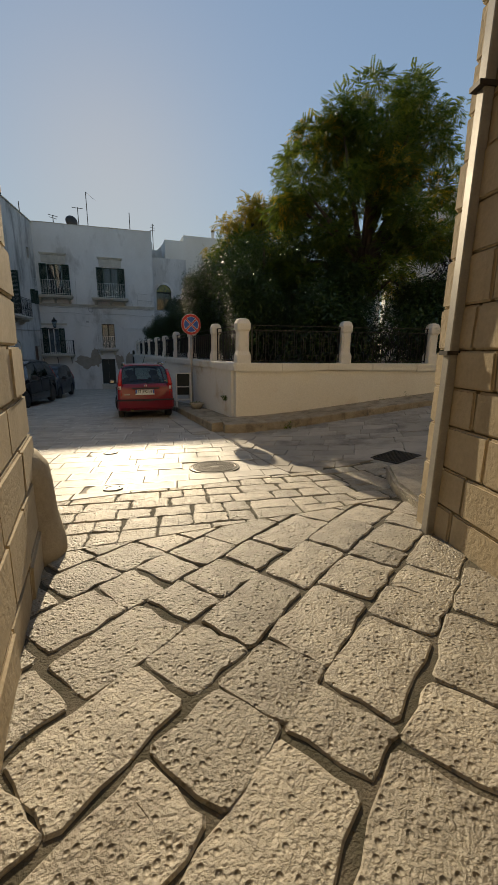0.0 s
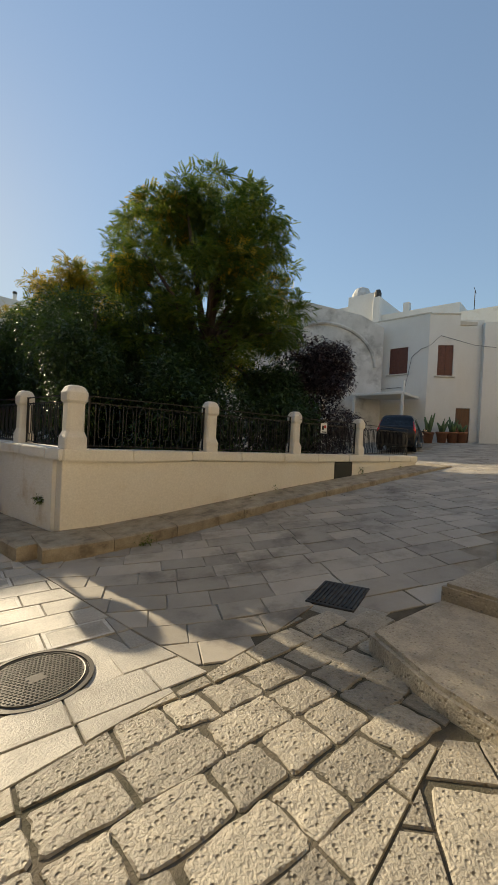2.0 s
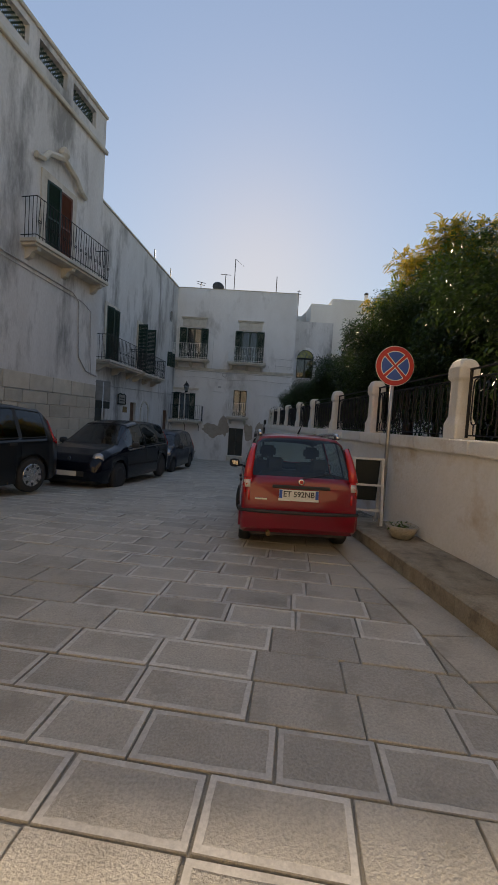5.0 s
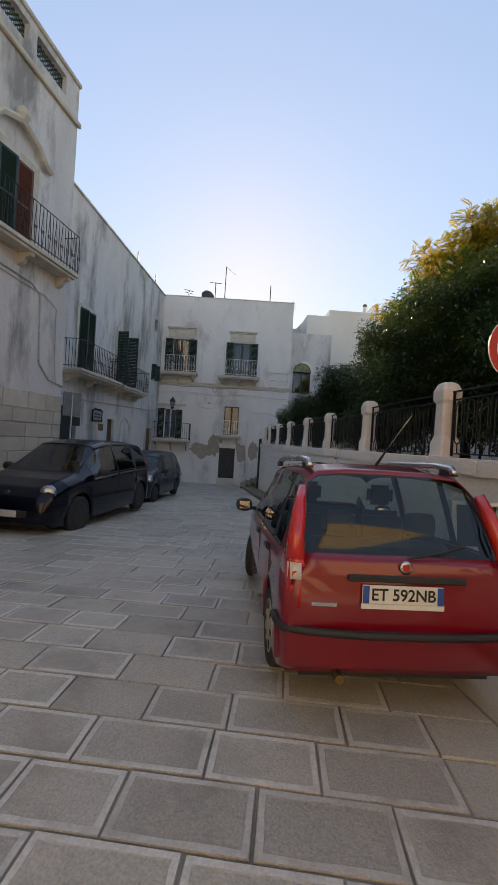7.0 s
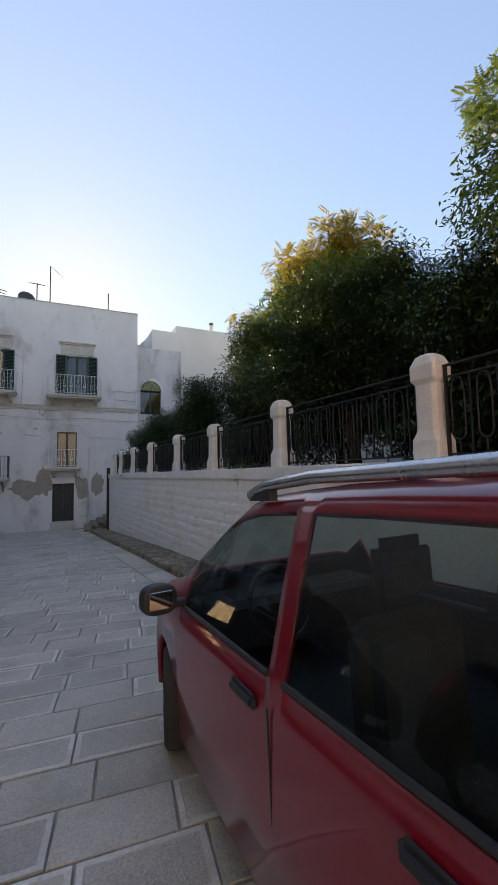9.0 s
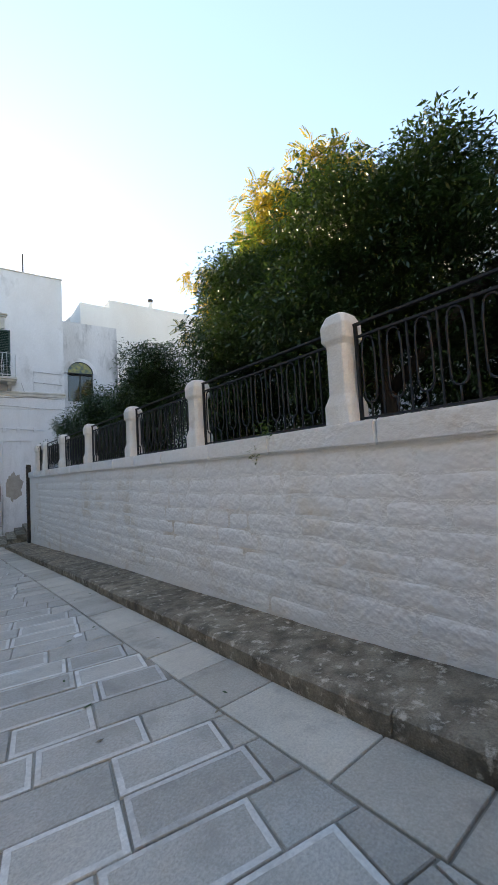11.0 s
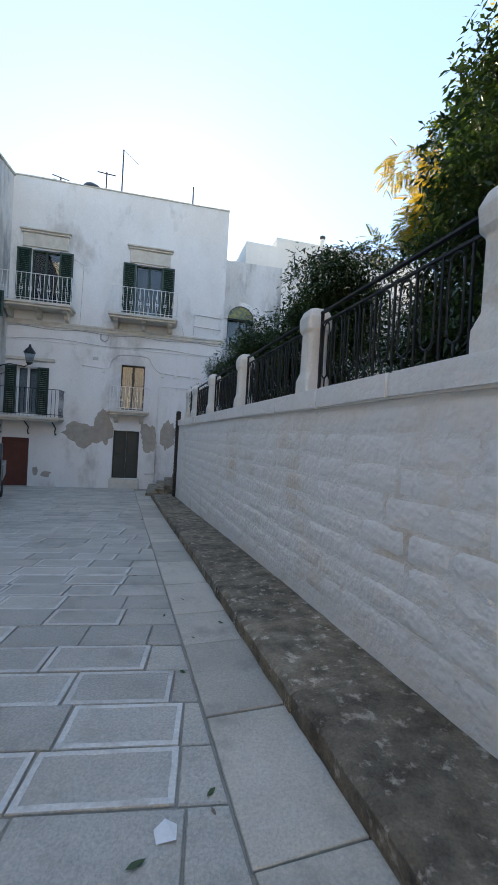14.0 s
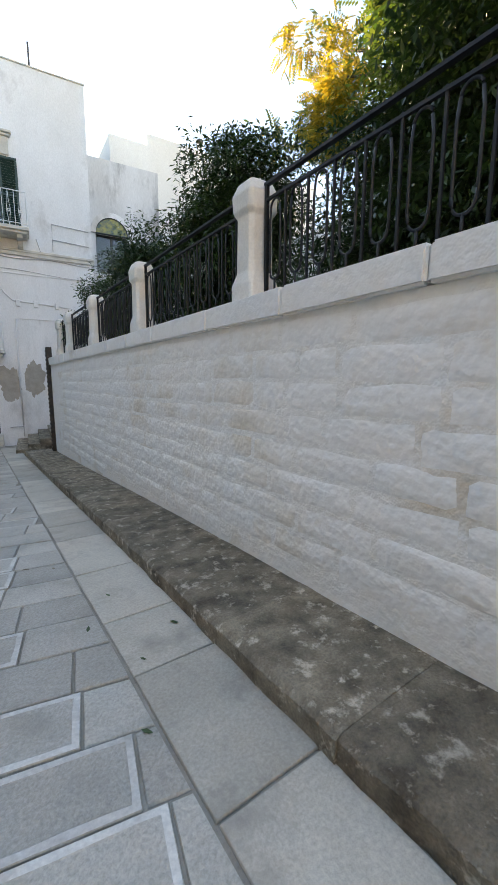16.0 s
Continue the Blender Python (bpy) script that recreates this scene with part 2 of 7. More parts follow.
M = {
    "joint": mat("joint_earth", (0.40, 0.365, 0.305), (0.24, 0.215, 0.175), 0.9, 3, 80, 0.6, 0.02),
    "joint_dark": mat("old_joint_earth", (0.15, 0.125, 0.09), (0.07, 0.065, 0.04), 0.95, 4, 80, 0.7, 0.02),
    "slab": mat("street_slab", (0.58, 0.54, 0.465), (0.49, 0.455, 0.385), 0.5, 2.2, 70, 0.7, 0.012, rnd=0.2, stain=(0.33, 0.305, 0.26), stain_scale=2.2, stain_at=(0.54, 0.70), rough_var=0.12, grain=0.55),
    "border": mat("border_slab", (0.62, 0.565, 0.465), (0.52, 0.47, 0.385), 0.6, 2.2, 70, 0.5, 0.008, rnd=0.22, stain=(0.30, 0.27, 0.225), stain_scale=2.0, stain_at=(0.53, 0.70), grain=0.45),
    "margin": mat("slab_margin", (0.72, 0.69, 0.625), (0.64, 0.61, 0.55), 0.5, 5, 60, 0.3, 0.004, rnd=0.2, grain=0.4, stain=(0.42, 0.39, 0.34), stain_scale=4.0, stain_at=(0.52, 0.66)),
    "road_slab": mat("road_slab", (0.48, 0.435, 0.365), (0.39, 0.35, 0.29), 0.55, 1.8, 90, 0.35, 0.006, rnd=0.25, stain=(0.17, 0.15, 0.125), stain_scale=0.9, stain_at=(0.52, 0.7)),
    "cobble": mat("old_paving_stone", (0.54, 0.48, 0.375), (0.40, 0.355, 0.28), 0.38, 6.5, 55, 0.75, 0.022, rnd=0.32, grain=0.5, stain=(0.25, 0.215, 0.165), stain_scale=2.2, stain_at=(0.52, 0.68), pits=0.9, pit_scale=26, rough_var=0.18),
    "kerb": mat("kerb_stone", (0.40, 0.33, 0.235), (0.15, 0.118, 0.08), 0.88, 5.0, 75, 1.0, 0.02, stain=(0.60, 0.52, 0.41), stain_scale=11.0, stain_at=(0.55, 0.66), rnd=0.25, grain=0.6),
    "kerb_pale": mat("pale_kerb_stone", (0.50, 0.43, 0.32), (0.32, 0.265, 0.19), 0.85, 4.0, 60, 0.8, 0.015, stain=(0.20, 0.165, 0.12), stain_scale=4.0, stain_at=(0.55, 0.68), rnd=0.2, grain=0.5),
    "park_wall": mat("limewash_wall", (0.87, 0.855, 0.82), (0.845, 0.825, 0.775), 0.85, 5.0, 22, 0.45, 0.03, grain=0.08, stain=(0.60, 0.49, 0.35), stain_scale=1.1, stain_at=(0.56, 0.76), det=2.0),
    "block": mat("limewashed_block", (0.88, 0.87, 0.84), (0.865, 0.85, 0.815), 0.85, 5.0, 20, 0.4, 0.03, grain=0.05, stain=(0.66, 0.56, 0.41), stain_scale=0.8, stain_at=(0.53, 0.8), det=1.5),
    "front_wall": mat("cream_render", (0.87, 0.835, 0.745), (0.84, 0.79, 0.69), 0.85, 1.1, 30, 0.35, 0.012, stain=(0.62, 0.53, 0.40), stain_scale=1.0, stain_at=(0.57, 0.8)),
    "pillar": mat("pillar_paint", (0.84, 0.81, 0.74), (0.78, 0.73, 0.64), 0.85, 3, 45, 0.4, 0.01, stain=(0.58, 0.5, 0.4), stain_scale=2.5, stain_at=(0.62, 0.8)),
    "iron": mat("black_iron", (0.018, 0.018, 0.02), (0.03, 0.027, 0.025), 0.5, 8, 90, 0.2, 0.002, metal=0.3),
    "rust_iron": mat("brown_iron", (0.06, 0.045, 0.035), (0.03, 0.025, 0.02), 0.6, 8, 90, 0.2, 0.002, metal=0.3),
    "facade": mat("facade_limewash", (0.80, 0.79, 0.775), (0.72, 0.705, 0.68), 0.88, 0.8, 30, 0.3, 0.012, stain=(0.42, 0.40, 0.375), stain_scale=0.6, stain_at=(0.53, 0.70), stretch=(1, 1, 0.55)),
    "facade_left": mat("weathered_limewash", (0.70, 0.695, 0.685), (0.60, 0.59, 0.575), 0.9, 0.9, 30, 0.35, 0.014, stain=(0.27, 0.265, 0.255), stain_scale=0.8, stain_at=(0.50, 0.64), stretch=(1, 1, 0.28)),
    "trim": mat("stone_trim", (0.66, 0.62, 0.54), (0.52, 0.48, 0.41), 0.85, 3, 45, 0.4, 0.01, stain=(0.3, 0.28, 0.25), stain_scale=2.0, stain_at=(0.6, 0.75)),
    "patch": mat("bare_plaster", (0.42, 0.37, 0.31), (0.34, 0.30, 0.25), 0.95, 5, 50, 0.6, 0.012),
    "white_house": mat("white_house_paint", (0.80, 0.78, 0.73), (0.74, 0.71, 0.65), 0.88, 0.6, 30, 0.2, 0.01, stain=(0.52, 0.50, 0.46), stain_scale=0.5, stain_at=(0.63, 0.8), stretch=(1, 1, 0.5)),
    "old_stone": mat("weathered_grey_stone", (0.70, 0.69, 0.66), (0.56, 0.55, 0.52), 0.9, 1.0, 30, 0.5, 0.02, stain=(0.3, 0.29, 0.27), stain_scale=0.8, stain_at=(0.5, 0.7)),
    "ashlar": mat("honey_stone_block", (0.58, 0.48, 0.335), (0.48, 0.39, 0.265), 0.9, 2.5, 30, 0.45, 0.015, rnd=0.12, stain=(0.34, 0.275, 0.19), stain_scale=1.2, stain_at=(0.6, 0.8)),
    "stone_low": mat("pale_stone_block", (0.60, 0.56, 0.48), (0.5, 0.46, 0.39), 0.9, 2.5, 30, 0.5, 0.02, rnd=0.18),
    "green": mat("dark_green_shutter", (0.012, 0.045, 0.032), (0.009, 0.032, 0.024), 0.5, 5, 60, 0.15, 0.002),
    "brown": mat("red_brown_shutter", (0.16, 0.05, 0.028), (0.12, 0.038, 0.022), 0.55, 5, 60, 0.2, 0.002),
    "wood": mat("brown_door_wood", (0.17, 0.075, 0.035), (0.11, 0.05, 0.025), 0.5, 4, 70, 0.2, 0.002, stretch=(4, 4, 0.6)),
    "dark_door": mat("dark_door_paint", (0.02, 0.03, 0.027), (0.03, 0.034, 0.03), 0.5, 5, 60, 0.15, 0.002),
    "white": mat("white_painted_iron", (0.78, 0.78, 0.76), (0.7, 0.69, 0.66), 0.5, 8, 60, 0.1, 0.001),
    "curtain": mat("white_curtain", (0.75, 0.74, 0.70), (0.62, 0.61, 0.58), 0.9, 6, 50, 0.2, 0.01, stretch=(8, 8, 0.3)),
    # near-black colour that paints in the shade of the rooms
    "dark": mat("room_shade_sheet", (0.02, 0.02, 0.022), (0.012, 0.012, 0.013), 0.8, 4, 40, 0.1, 0.002),
    "pane": glass_mat("window_glass", (0.6, 0.66, 0.7)),
    "metal": mat("galvanised_steel", (0.5, 0.5, 0.49), (0.4, 0.4, 0.39), 0.45, 6, 50, 0.1, 0.001, metal=0.8),
    "alu": mat("grey_downpipe", (0.42, 0.40, 0.36), (0.33, 0.31, 0.28), 0.5, 5, 60, 0.15, 0.002, metal=0.3),
    "cable": mat("cable_sheath", (0.05, 0.048, 0.045), (0.09, 0.085, 0.08), 0.7, 8, 60, 0.05, 0.001),
    "pale_cable": mat("painted_cable", (0.5, 0.49, 0.47), (0.36, 0.35, 0.34), 0.75, 8, 60, 0.05, 0.001),
    "terracotta": mat("terracotta", (0.35, 0.15, 0.08), (0.26, 0.11, 0.06), 0.85, 6, 60, 0.3, 0.004),
    "bark": mat("bark", (0.12, 0.09, 0.065), (0.06, 0.045, 0.035), 0.95, 6, 30, 0.9, 0.03, stretch=(1, 1, 0.25)),
    "soil": mat("park_soil", (0.10, 0.08, 0.055), (0.06, 0.05, 0.035), 0.95, 2, 40, 0.8, 0.03),
    "leaf": leaf_mat("dark_leaf", (0.022, 0.048, 0.012), (0.05, 0.092, 0.02), 0.42, 0.25),
    "leaf_fine": leaf_mat("feather_leaf", (0.055, 0.11, 0.018), (0.17, 0.205, 0.03), 0.45, 0.47, 1.6),
    "leaf_yellow": leaf_mat("autumn_leaf", (0.16, 0.19, 0.03), (0.50, 0.33, 0.03), 0.5, 0.5, 1.4),
    "leaf_purple": leaf_mat("purple_leaf", (0.022, 0.016, 0.02), (0.05, 0.028, 0.03), 0.4, 0.25),
    "cactus": mat("cactus_green", (0.10, 0.16, 0.06), (0.07, 0.12, 0.045), 0.6, 8, 50, 0.2, 0.003),
    "red_paint": mat("red_car_paint", (0.235, 0.003, 0.014), (0.215, 0.003, 0.013), 0.32, 3, 200, 0.0, 0.001, coat=0.9, spec=0.35, rough_var=0.03),
    "blue_paint": mat("midnight_blue_car_paint", (0.004, 0.006, 0.013), (0.004, 0.005, 0.011), 0.2, 3, 200, 0.0, 0.001, coat=0.3, spec=0.2),
    "navy_paint": mat("navy_car_paint", (0.015, 0.024, 0.045), (0.012, 0.02, 0.036), 0.3, 3, 200, 0.0, 0.001, coat=0.4, spec=0.25),
    "black_paint": mat("black_car_paint", (0.008, 0.008, 0.009), (0.007, 0.007, 0.008), 0.3, 3, 200, 0.0, 0.001, coat=0.4, spec=0.25),
    "grey_paint": mat("grey_steel_bed", (0.30, 0.31, 0.31), (0.22, 0.22, 0.22), 0.5, 5, 60, 0.1, 0.002),
    "rubber": mat("tyre_rubber", (0.022, 0.022, 0.022), (0.035, 0.033, 0.03), 0.8, 10, 80, 0.4, 0.003),
    "plastic": mat("black_plastic", (0.022, 0.022, 0.023), (0.03, 0.03, 0.031), 0.6, 10, 120, 0.15, 0.001),
    "hubcap": mat("dusty_silver_hubcap", (0.50, 0.46, 0.38), (0.40, 0.36, 0.29), 0.5, 10, 60, 0.1, 0.001, metal=0.3),
    "silver": mat("silver_trim", (0.62, 0.62, 0.62), (0.55, 0.55, 0.55), 0.25, 10, 90, 0.02, 0.001, metal=0.9),
    "lamp_red": mat("red_lamp_lens", (0.62, 0.02, 0.015), (0.55, 0.016, 0.012), 0.12, 30, 120, 0.1, 0.001, coat=1.0),
    "lamp_clear": mat("clear_lamp_lens", (0.78, 0.72, 0.68), (0.68, 0.62, 0.58), 0.12, 60, 160, 0.25, 0.002, coat=1.0),
    "headlamp": mat("headlamp_glass", (0.42, 0.43, 0.45), (0.28, 0.29, 0.31), 0.1, 30, 120, 0.1, 0.001, metal=0.6, coat=1.0),
    "car_glass": glass_mat("tinted_car_glass", (0.58, 0.66, 0.63)),
    "seat": mat("dark_seat_cloth", (0.03, 0.03, 0.033), (0.045, 0.045, 0.048), 0.9, 10, 90, 0.2, 0.002),
    "mirror": mat("mirror_glass", (0.85, 0.86, 0.87), (0.85, 0.86, 0.87), 0.03, 3, 90, 0.0, 0.001, metal=1.0, rough_var=0.01),
    "plate": mat("plate_white", (0.80, 0.80, 0.77), (0.76, 0.76, 0.73), 0.4, 10, 60, 0.02, 0.001),
    "ink": mat("black_ink", (0.012, 0.012, 0.013), (0.015, 0.015, 0.015), 0.5, 10, 60, 0.0, 0.001),
    "sign_blue": mat("sign_blue", (0.02, 0.10, 0.42), (0.02, 0.09, 0.38), 0.4, 5, 60, 0.02, 0.001),
    "sign_red": mat("sign_red", (0.55, 0.03, 0.025), (0.48, 0.028, 0.024), 0.4, 5, 60, 0.02, 0.001),
    "sign_grey": mat("sign_back_grey", (0.30, 0.30, 0.29), (0.24, 0.24, 0.23), 0.5, 5, 60, 0.05, 0.001, metal=0.4),
    "cast_iron": mat("cast_iron", (0.085, 0.078, 0.068), (0.055, 0.05, 0.045), 0.5, 10, 70, 0.3, 0.003, metal=0.6),
    "brass": mat("aged_brass", (0.30, 0.20, 0.09), (0.22, 0.15, 0.07), 0.45, 8, 60, 0.1, 0.001, metal=0.7),
}


# ---------------------------------------------------------------- building helpers
def mesh_of(bm, name, material, smooth=False):
    me = bpy.data.meshes.new(name)
    bm.normal_update()
    bm.to_mesh(me)
    bm.free()
    if material is not None:
        me.materials.append(material)
    if smooth:
        me.polygons.foreach_set("use_smooth", [True] * len(me.polygons))
    return me


def part(name, bm, material, parent=None, label="", smooth=False, m=None):
    ob = new(name, mesh_of(bm, name, material, smooth))
    if parent is not None:
        ob.parent = parent
    if m is not None:
        ob.matrix_basis = m
    if label:
        ob["label"] = label
    return ob


def share(name, me, parent, m):
    ob = new(name, me)
    ob.parent = parent
    ob.matrix_basis = m
    return ob


def empty(name, m, label="", category="", group="", kind=""):
    ob = new(name)
    ob.empty_display_size = 0.2
    ob.matrix_basis = m
    return tagged(ob, label, category, group, kind)


def box(x0, x1, y0, y1, z0, z1, bevel=0.0, bm=None, seg=1):
    own = bm is None
    b = bmesh.new()
    bmesh.ops.create_cube(b, size=1.0)
    for v in b.verts:
        v.co = Vector(((x0 + x1) / 2 + v.co.x * (x1 - x0), (y0 + y1) / 2 + v.co.y * (y1 - y0), (z0 + z1) / 2 + v.co.z * (z1 - z0)))
    if bevel:
        bmesh.ops.bevel(b, geom=b.edges[:], offset=bevel, segments=seg, affect="EDGES", clamp_overlap=True)
    if own:
        return b
    tmp = bpy.data.meshes.new("tmp")
    b.to_mesh(tmp)
    b.free()
    bm.from_mesh(tmp)
    bpy.data.meshes.remove(tmp)
    return bm


def tube(points, radius, sides=8, bm=None, cap=True):
    """A round bar along a run of points."""
    bm = bm or bmesh.new()
    pts = [Vector(p) for p in points]
    rings = []
    for i, p in enumerate(pts):
        d = (pts[min(i + 1, len(pts) - 1)] - pts[max(i - 1, 0)]).normalized()
        up = Vector((0, 0, 1)) if abs(d.z) < 0.95 else Vector((1, 0, 0))
        a = d.cross(up).normalized()
        c = d.cross(a).normalized()
        r = radius[i] if isinstance(radius, (list, tuple)) else radius
        rings.append([bm.verts.new(p + (a * math.cos(k * math.tau / sides) + c * math.sin(k * math.tau / sides)) * r) for k in range(sides)])
    for r0, r1 in zip(rings, rings[1:]):
        for k in range(sides):
            bm.faces.new((r0[k], r0[(k + 1) % sides], r1[(k + 1) % sides], r1[k]))
    if cap:
        bm.faces.new(rings[0][::-1])
        bm.faces.new(rings[-1])
    bmesh.ops.recalc_face_normals(bm, faces=bm.faces[:])
    return bm


def turned(profile, sides=24, bm=None):
    """A body turned round z from (radius, height) pairs."""
    bm = bm or bmesh.new()
    rings = []
    for r, z in profile:
        rings.append([bm.verts.new((r * math.cos(k * math.tau / sides), r * math.sin(k * math.tau / sides), z)) for k in range(sides)])
    for r0, r1 in zip(rings, rings[1:]):
        for k in range(sides):
            bm.faces.new((r0[k], r0[(k + 1) % sides], r1[(k + 1) % sides], r1[k]))
    bm.faces.new(rings[0][::-1])
    bm.faces.new(rings[-1])
    return bm


def prism(poly, z0, z1, bevel=0.0):
    bm = bmesh.new()
    lo = [bm.verts.new((x, y, z0)) for x, y in poly]
    hi = [bm.verts.new((x, y, z1)) for x, y in poly]
    n = len(poly)
    bm.faces.new(lo[::-1])
    top = bm.faces.new(hi)
    for i in range(n):
        bm.faces.new((lo[i], lo[(i + 1) % n], hi[(i + 1) % n], hi[i]))
    bmesh.ops.recalc_face_normals(bm, faces=bm.faces[:])
    if bevel:
        bmesh.ops.bevel(bm, geom=[e for e in top.edges], offset=bevel, segments=2, affect="EDGES", clamp_overlap=True)
    return bm


def holed_wall(u0, u1, z0, z1, thick, holes, step=99.0):
    """A wall in the plane y = 0 .. thick with openings (a, b, c, d) cut right through."""
    us = sorted({u0, u1, *(h[0] for h in holes), *(h[1] for h in holes)})
    zs = sorted({z0, z1, *(h[2] for h in holes), *(h[3] for h in holes)})
    us = [u for u in us if u0 <= u <= u1]
    zs = [z for z in zs if z0 <= z <= z1]
    bm = bmesh.new()
    cache = {}

    def v(i, k, d):
        key = (i, k, d)
        if key not in cache:
            cache[key] = bm.verts.new((us[i], d * thick, zs[k]))
        return cache[key]

    def solid(i, k):
        if not (0 <= i < len(us) - 1 and 0 <= k < len(zs) - 1):
            return False
        cu, cz = (us[i] + us[i + 1]) / 2, (zs[k] + zs[k + 1]) / 2
        return not any(h[0] < cu < h[1] and h[2] < cz < h[3] for h in holes)

    for i in range(len(us) - 1):
        for k in range(len(zs) - 1):
            if not solid(i, k):
                continue
            bm.faces.new((v(i, k, 0), v(i + 1, k, 0), v(i + 1, k + 1, 0), v(i, k + 1, 0)))
            bm.faces.new((v(i, k, 1), v(i, k + 1, 1), v(i + 1, k + 1, 1), v(i + 1, k, 1)))
            if not solid(i - 1, k):
                bm.faces.new((v(i, k, 0), v(i, k + 1, 0), v(i, k + 1, 1), v(i, k, 1)))
            if not solid(i + 1, k):
                bm.faces.new((v(i + 1, k, 0), v(i + 1, k, 1), v(i + 1, k + 1, 1), v(i + 1, k + 1, 0)))
            if not solid(i, k - 1):
                bm.faces.new((v(i, k, 0), v(i, k, 1), v(i + 1, k, 1), v(i + 1, k, 0)))
            if not solid(i, k + 1):
                bm.faces.new((v(i, k + 1, 0), v(i + 1, k + 1, 0), v(i + 1, k + 1, 1), v(i, k + 1, 1)))
    return bm


# ---------------------------------------------------------------- ground
def street_z(y):
    return float(np.interp(y, [-40, -8, -5.5, -4.5, -3, 0, 3, 5, 7, 8, 9, 10, 11, 13, 16, 23, 60], [0.5, 0.30, 0.24, 0.16, 0.06, 0.0, -0.07, -0.2, -0.325, -0.365, -0.415, -0.46, -0.50, -0.61, -0.79, -1.17, -1.3]))


def ground_z(x, y):
    return street_z(y) + float(np.interp(x, [0, 1, 2, 4, 9, 20, 45], [0, 0.08, 0.2, 0.45, 0.95, 1.95, 2.6]))


def ground_sheet():
    xs = sorted({*np.linspace(-12, 22, 69).tolist(), -600, -200, -60, -25, 35, 60, 200, 600})
    ys = sorted({*np.linspace(-14, 28, 85).tolist(), -600, -200, -60, -25, 40, 60, 200, 600})
    bm = bmesh.new()
    g = [[bm.verts.new((x, y, ground_z(x, y) - 0.012)) for x in xs] for y in ys]
    for j in range(len(ys) - 1):
        for i in range(len(xs) - 1):
            bm.faces.new((g[j][i], g[j][i + 1], g[j + 1][i + 1], g[j + 1][i]))
    for f in bm.faces:
        f.material_index = 1 if f.calc_center_median().y < -3.7 and -4.2 < f.calc_center_median().x < 1.5 else 0
    ob = part("ground", bm, M["joint"], smooth=True)
    ob.data.materials.append(M["joint_dark"])
    return tagged(ob, "earth and mortar bed under the stone paving", "ground", kind="structure")


ground = ground_sheet()

# ---------------------------------------------------------------- park wall, pillars, fence
FRONT = radians(-10.2)
fdir = Vector((math.cos(FRONT), math.sin(FRONT), 0))
fin = Vector((-math.sin(FRONT), math.cos(FRONT), 0))
TOP = 1.37
PILLARS = [2.03, 4.54, 6.85, 9.1, 11.16, 13.48, 15.65, 17.67, 18.72]
FRONT_PILLARS = [2.55, 4.77, 7.12]

park_wall = empty("park_wall", pose(0, 0, 0), "low white limewashed park wall of painted blocks with coping", "wall", kind="structure")
part("wall_body", prism([(0.36, 0.30), (0.36, 18.95), (-0.05, 18.95), (-0.05, 4.6), (0.0, 0.30)], -1.6, 1.21), M["park_wall"], park_wall)
wall_front = empty("park_wall_front", pose(0, 0, 0, 0, 0, -10.2), "cream rendered park wall with chipped coping", "wall", kind="structure")
part("wall_body", box(0, 9.75, 0, 0.36, -0.8, 1.21, 0.01), M["front_wall"], wall_front)


def coping(length, material, parent, m, seed, bow=0.0):
    rng = random.Random(seed)
    u = 0.0
    while u < length - 0.05:
        n = min(rng.uniform(0.8, 1.15), length - u)
        bm = box(u + 0.003, u + n - 0.003, -0.045, 0.40, 1.205, TOP, 0.014, seg=2)
        for v in bm.verts:
            if v.co.z < 1.22:
                v.co.z += 0.03 * noise.noise(v.co * 3.1)
            v.co.y += 0.012 * noise.noise(v.co * 2.3 + Vector((seed, 0, 0))) - bow * min(1.0, (length - v.co.x) / 4.6)
        ob = part("coping_stone", bm, material, parent, m=m)
        u += n


coping(18.95, M["park_wall"], park_wall, Matrix.LocRotScale((0, 18.95, 0), Euler((0, 0, radians(-90))), None), 3, 0.045)
coping(9.75, M["front_wall"], wall_front, Matrix.Identity(4), 5)


def pillar_mesh(w, tall=1.0):
    bm = bmesh.new()
    prof = [(1.14, 0.0), (1.14, 0.17), (0.92, 0.26), (0.90, 0.66), (1.10, 0.70), (1.12, 0.82), (0.86, 0.90), (0.55, 0.925)]
    prof = [(k, z * tall) for k, z in prof]
    h = w / 2
    ch = 0.3 * h
    rings = []
    for k, z in prof:
        a, c = h * k, h * k - ch * (0.55 if z < 0.2 or 0.68 < z < 0.85 else 0.9)
        pts = [(a, c), (c, a), (-c, a), (-a, c), (-a, -c), (-c, -a), (c, -a), (a, -c)]
        rings.append([bm.verts.new((x + 0.006 * noise.noise(Vector((x * 9, y * 9, z * 7))), y, z)) for x, y in pts])
    for r0, r1 in zip(rings, rings[1:]):
        for k in range(8):
            bm.faces.new((r0[k], r0[(k + 1) % 8], r1[(k + 1) % 8], r1[k]))
    bm.faces.new(rings[-1])
    bm.faces.new(rings[0][::-1])
    bmesh.ops.bevel(bm, geom=bm.edges[:], offset=0.006, segments=1, affect="EDGES", clamp_overlap=True)
    return mesh_of(bm, "fence_pillar", M["pillar"])


small_pillar, big_pillar, low_pillar = pillar_mesh(0.225), pillar_mesh(0.275), pillar_mesh(0.225, 0.93)


def pillar(me, x, y, rz, scale=1.0):
    ob = new("fence_pillar", me)
    ob.matrix_basis = pose(x, y, TOP - 0.002, 0, 0, rz)
    return tagged(ob, "white painted stone pillar with domed cap on the park wall", "pillar", "pillars of the park fence")


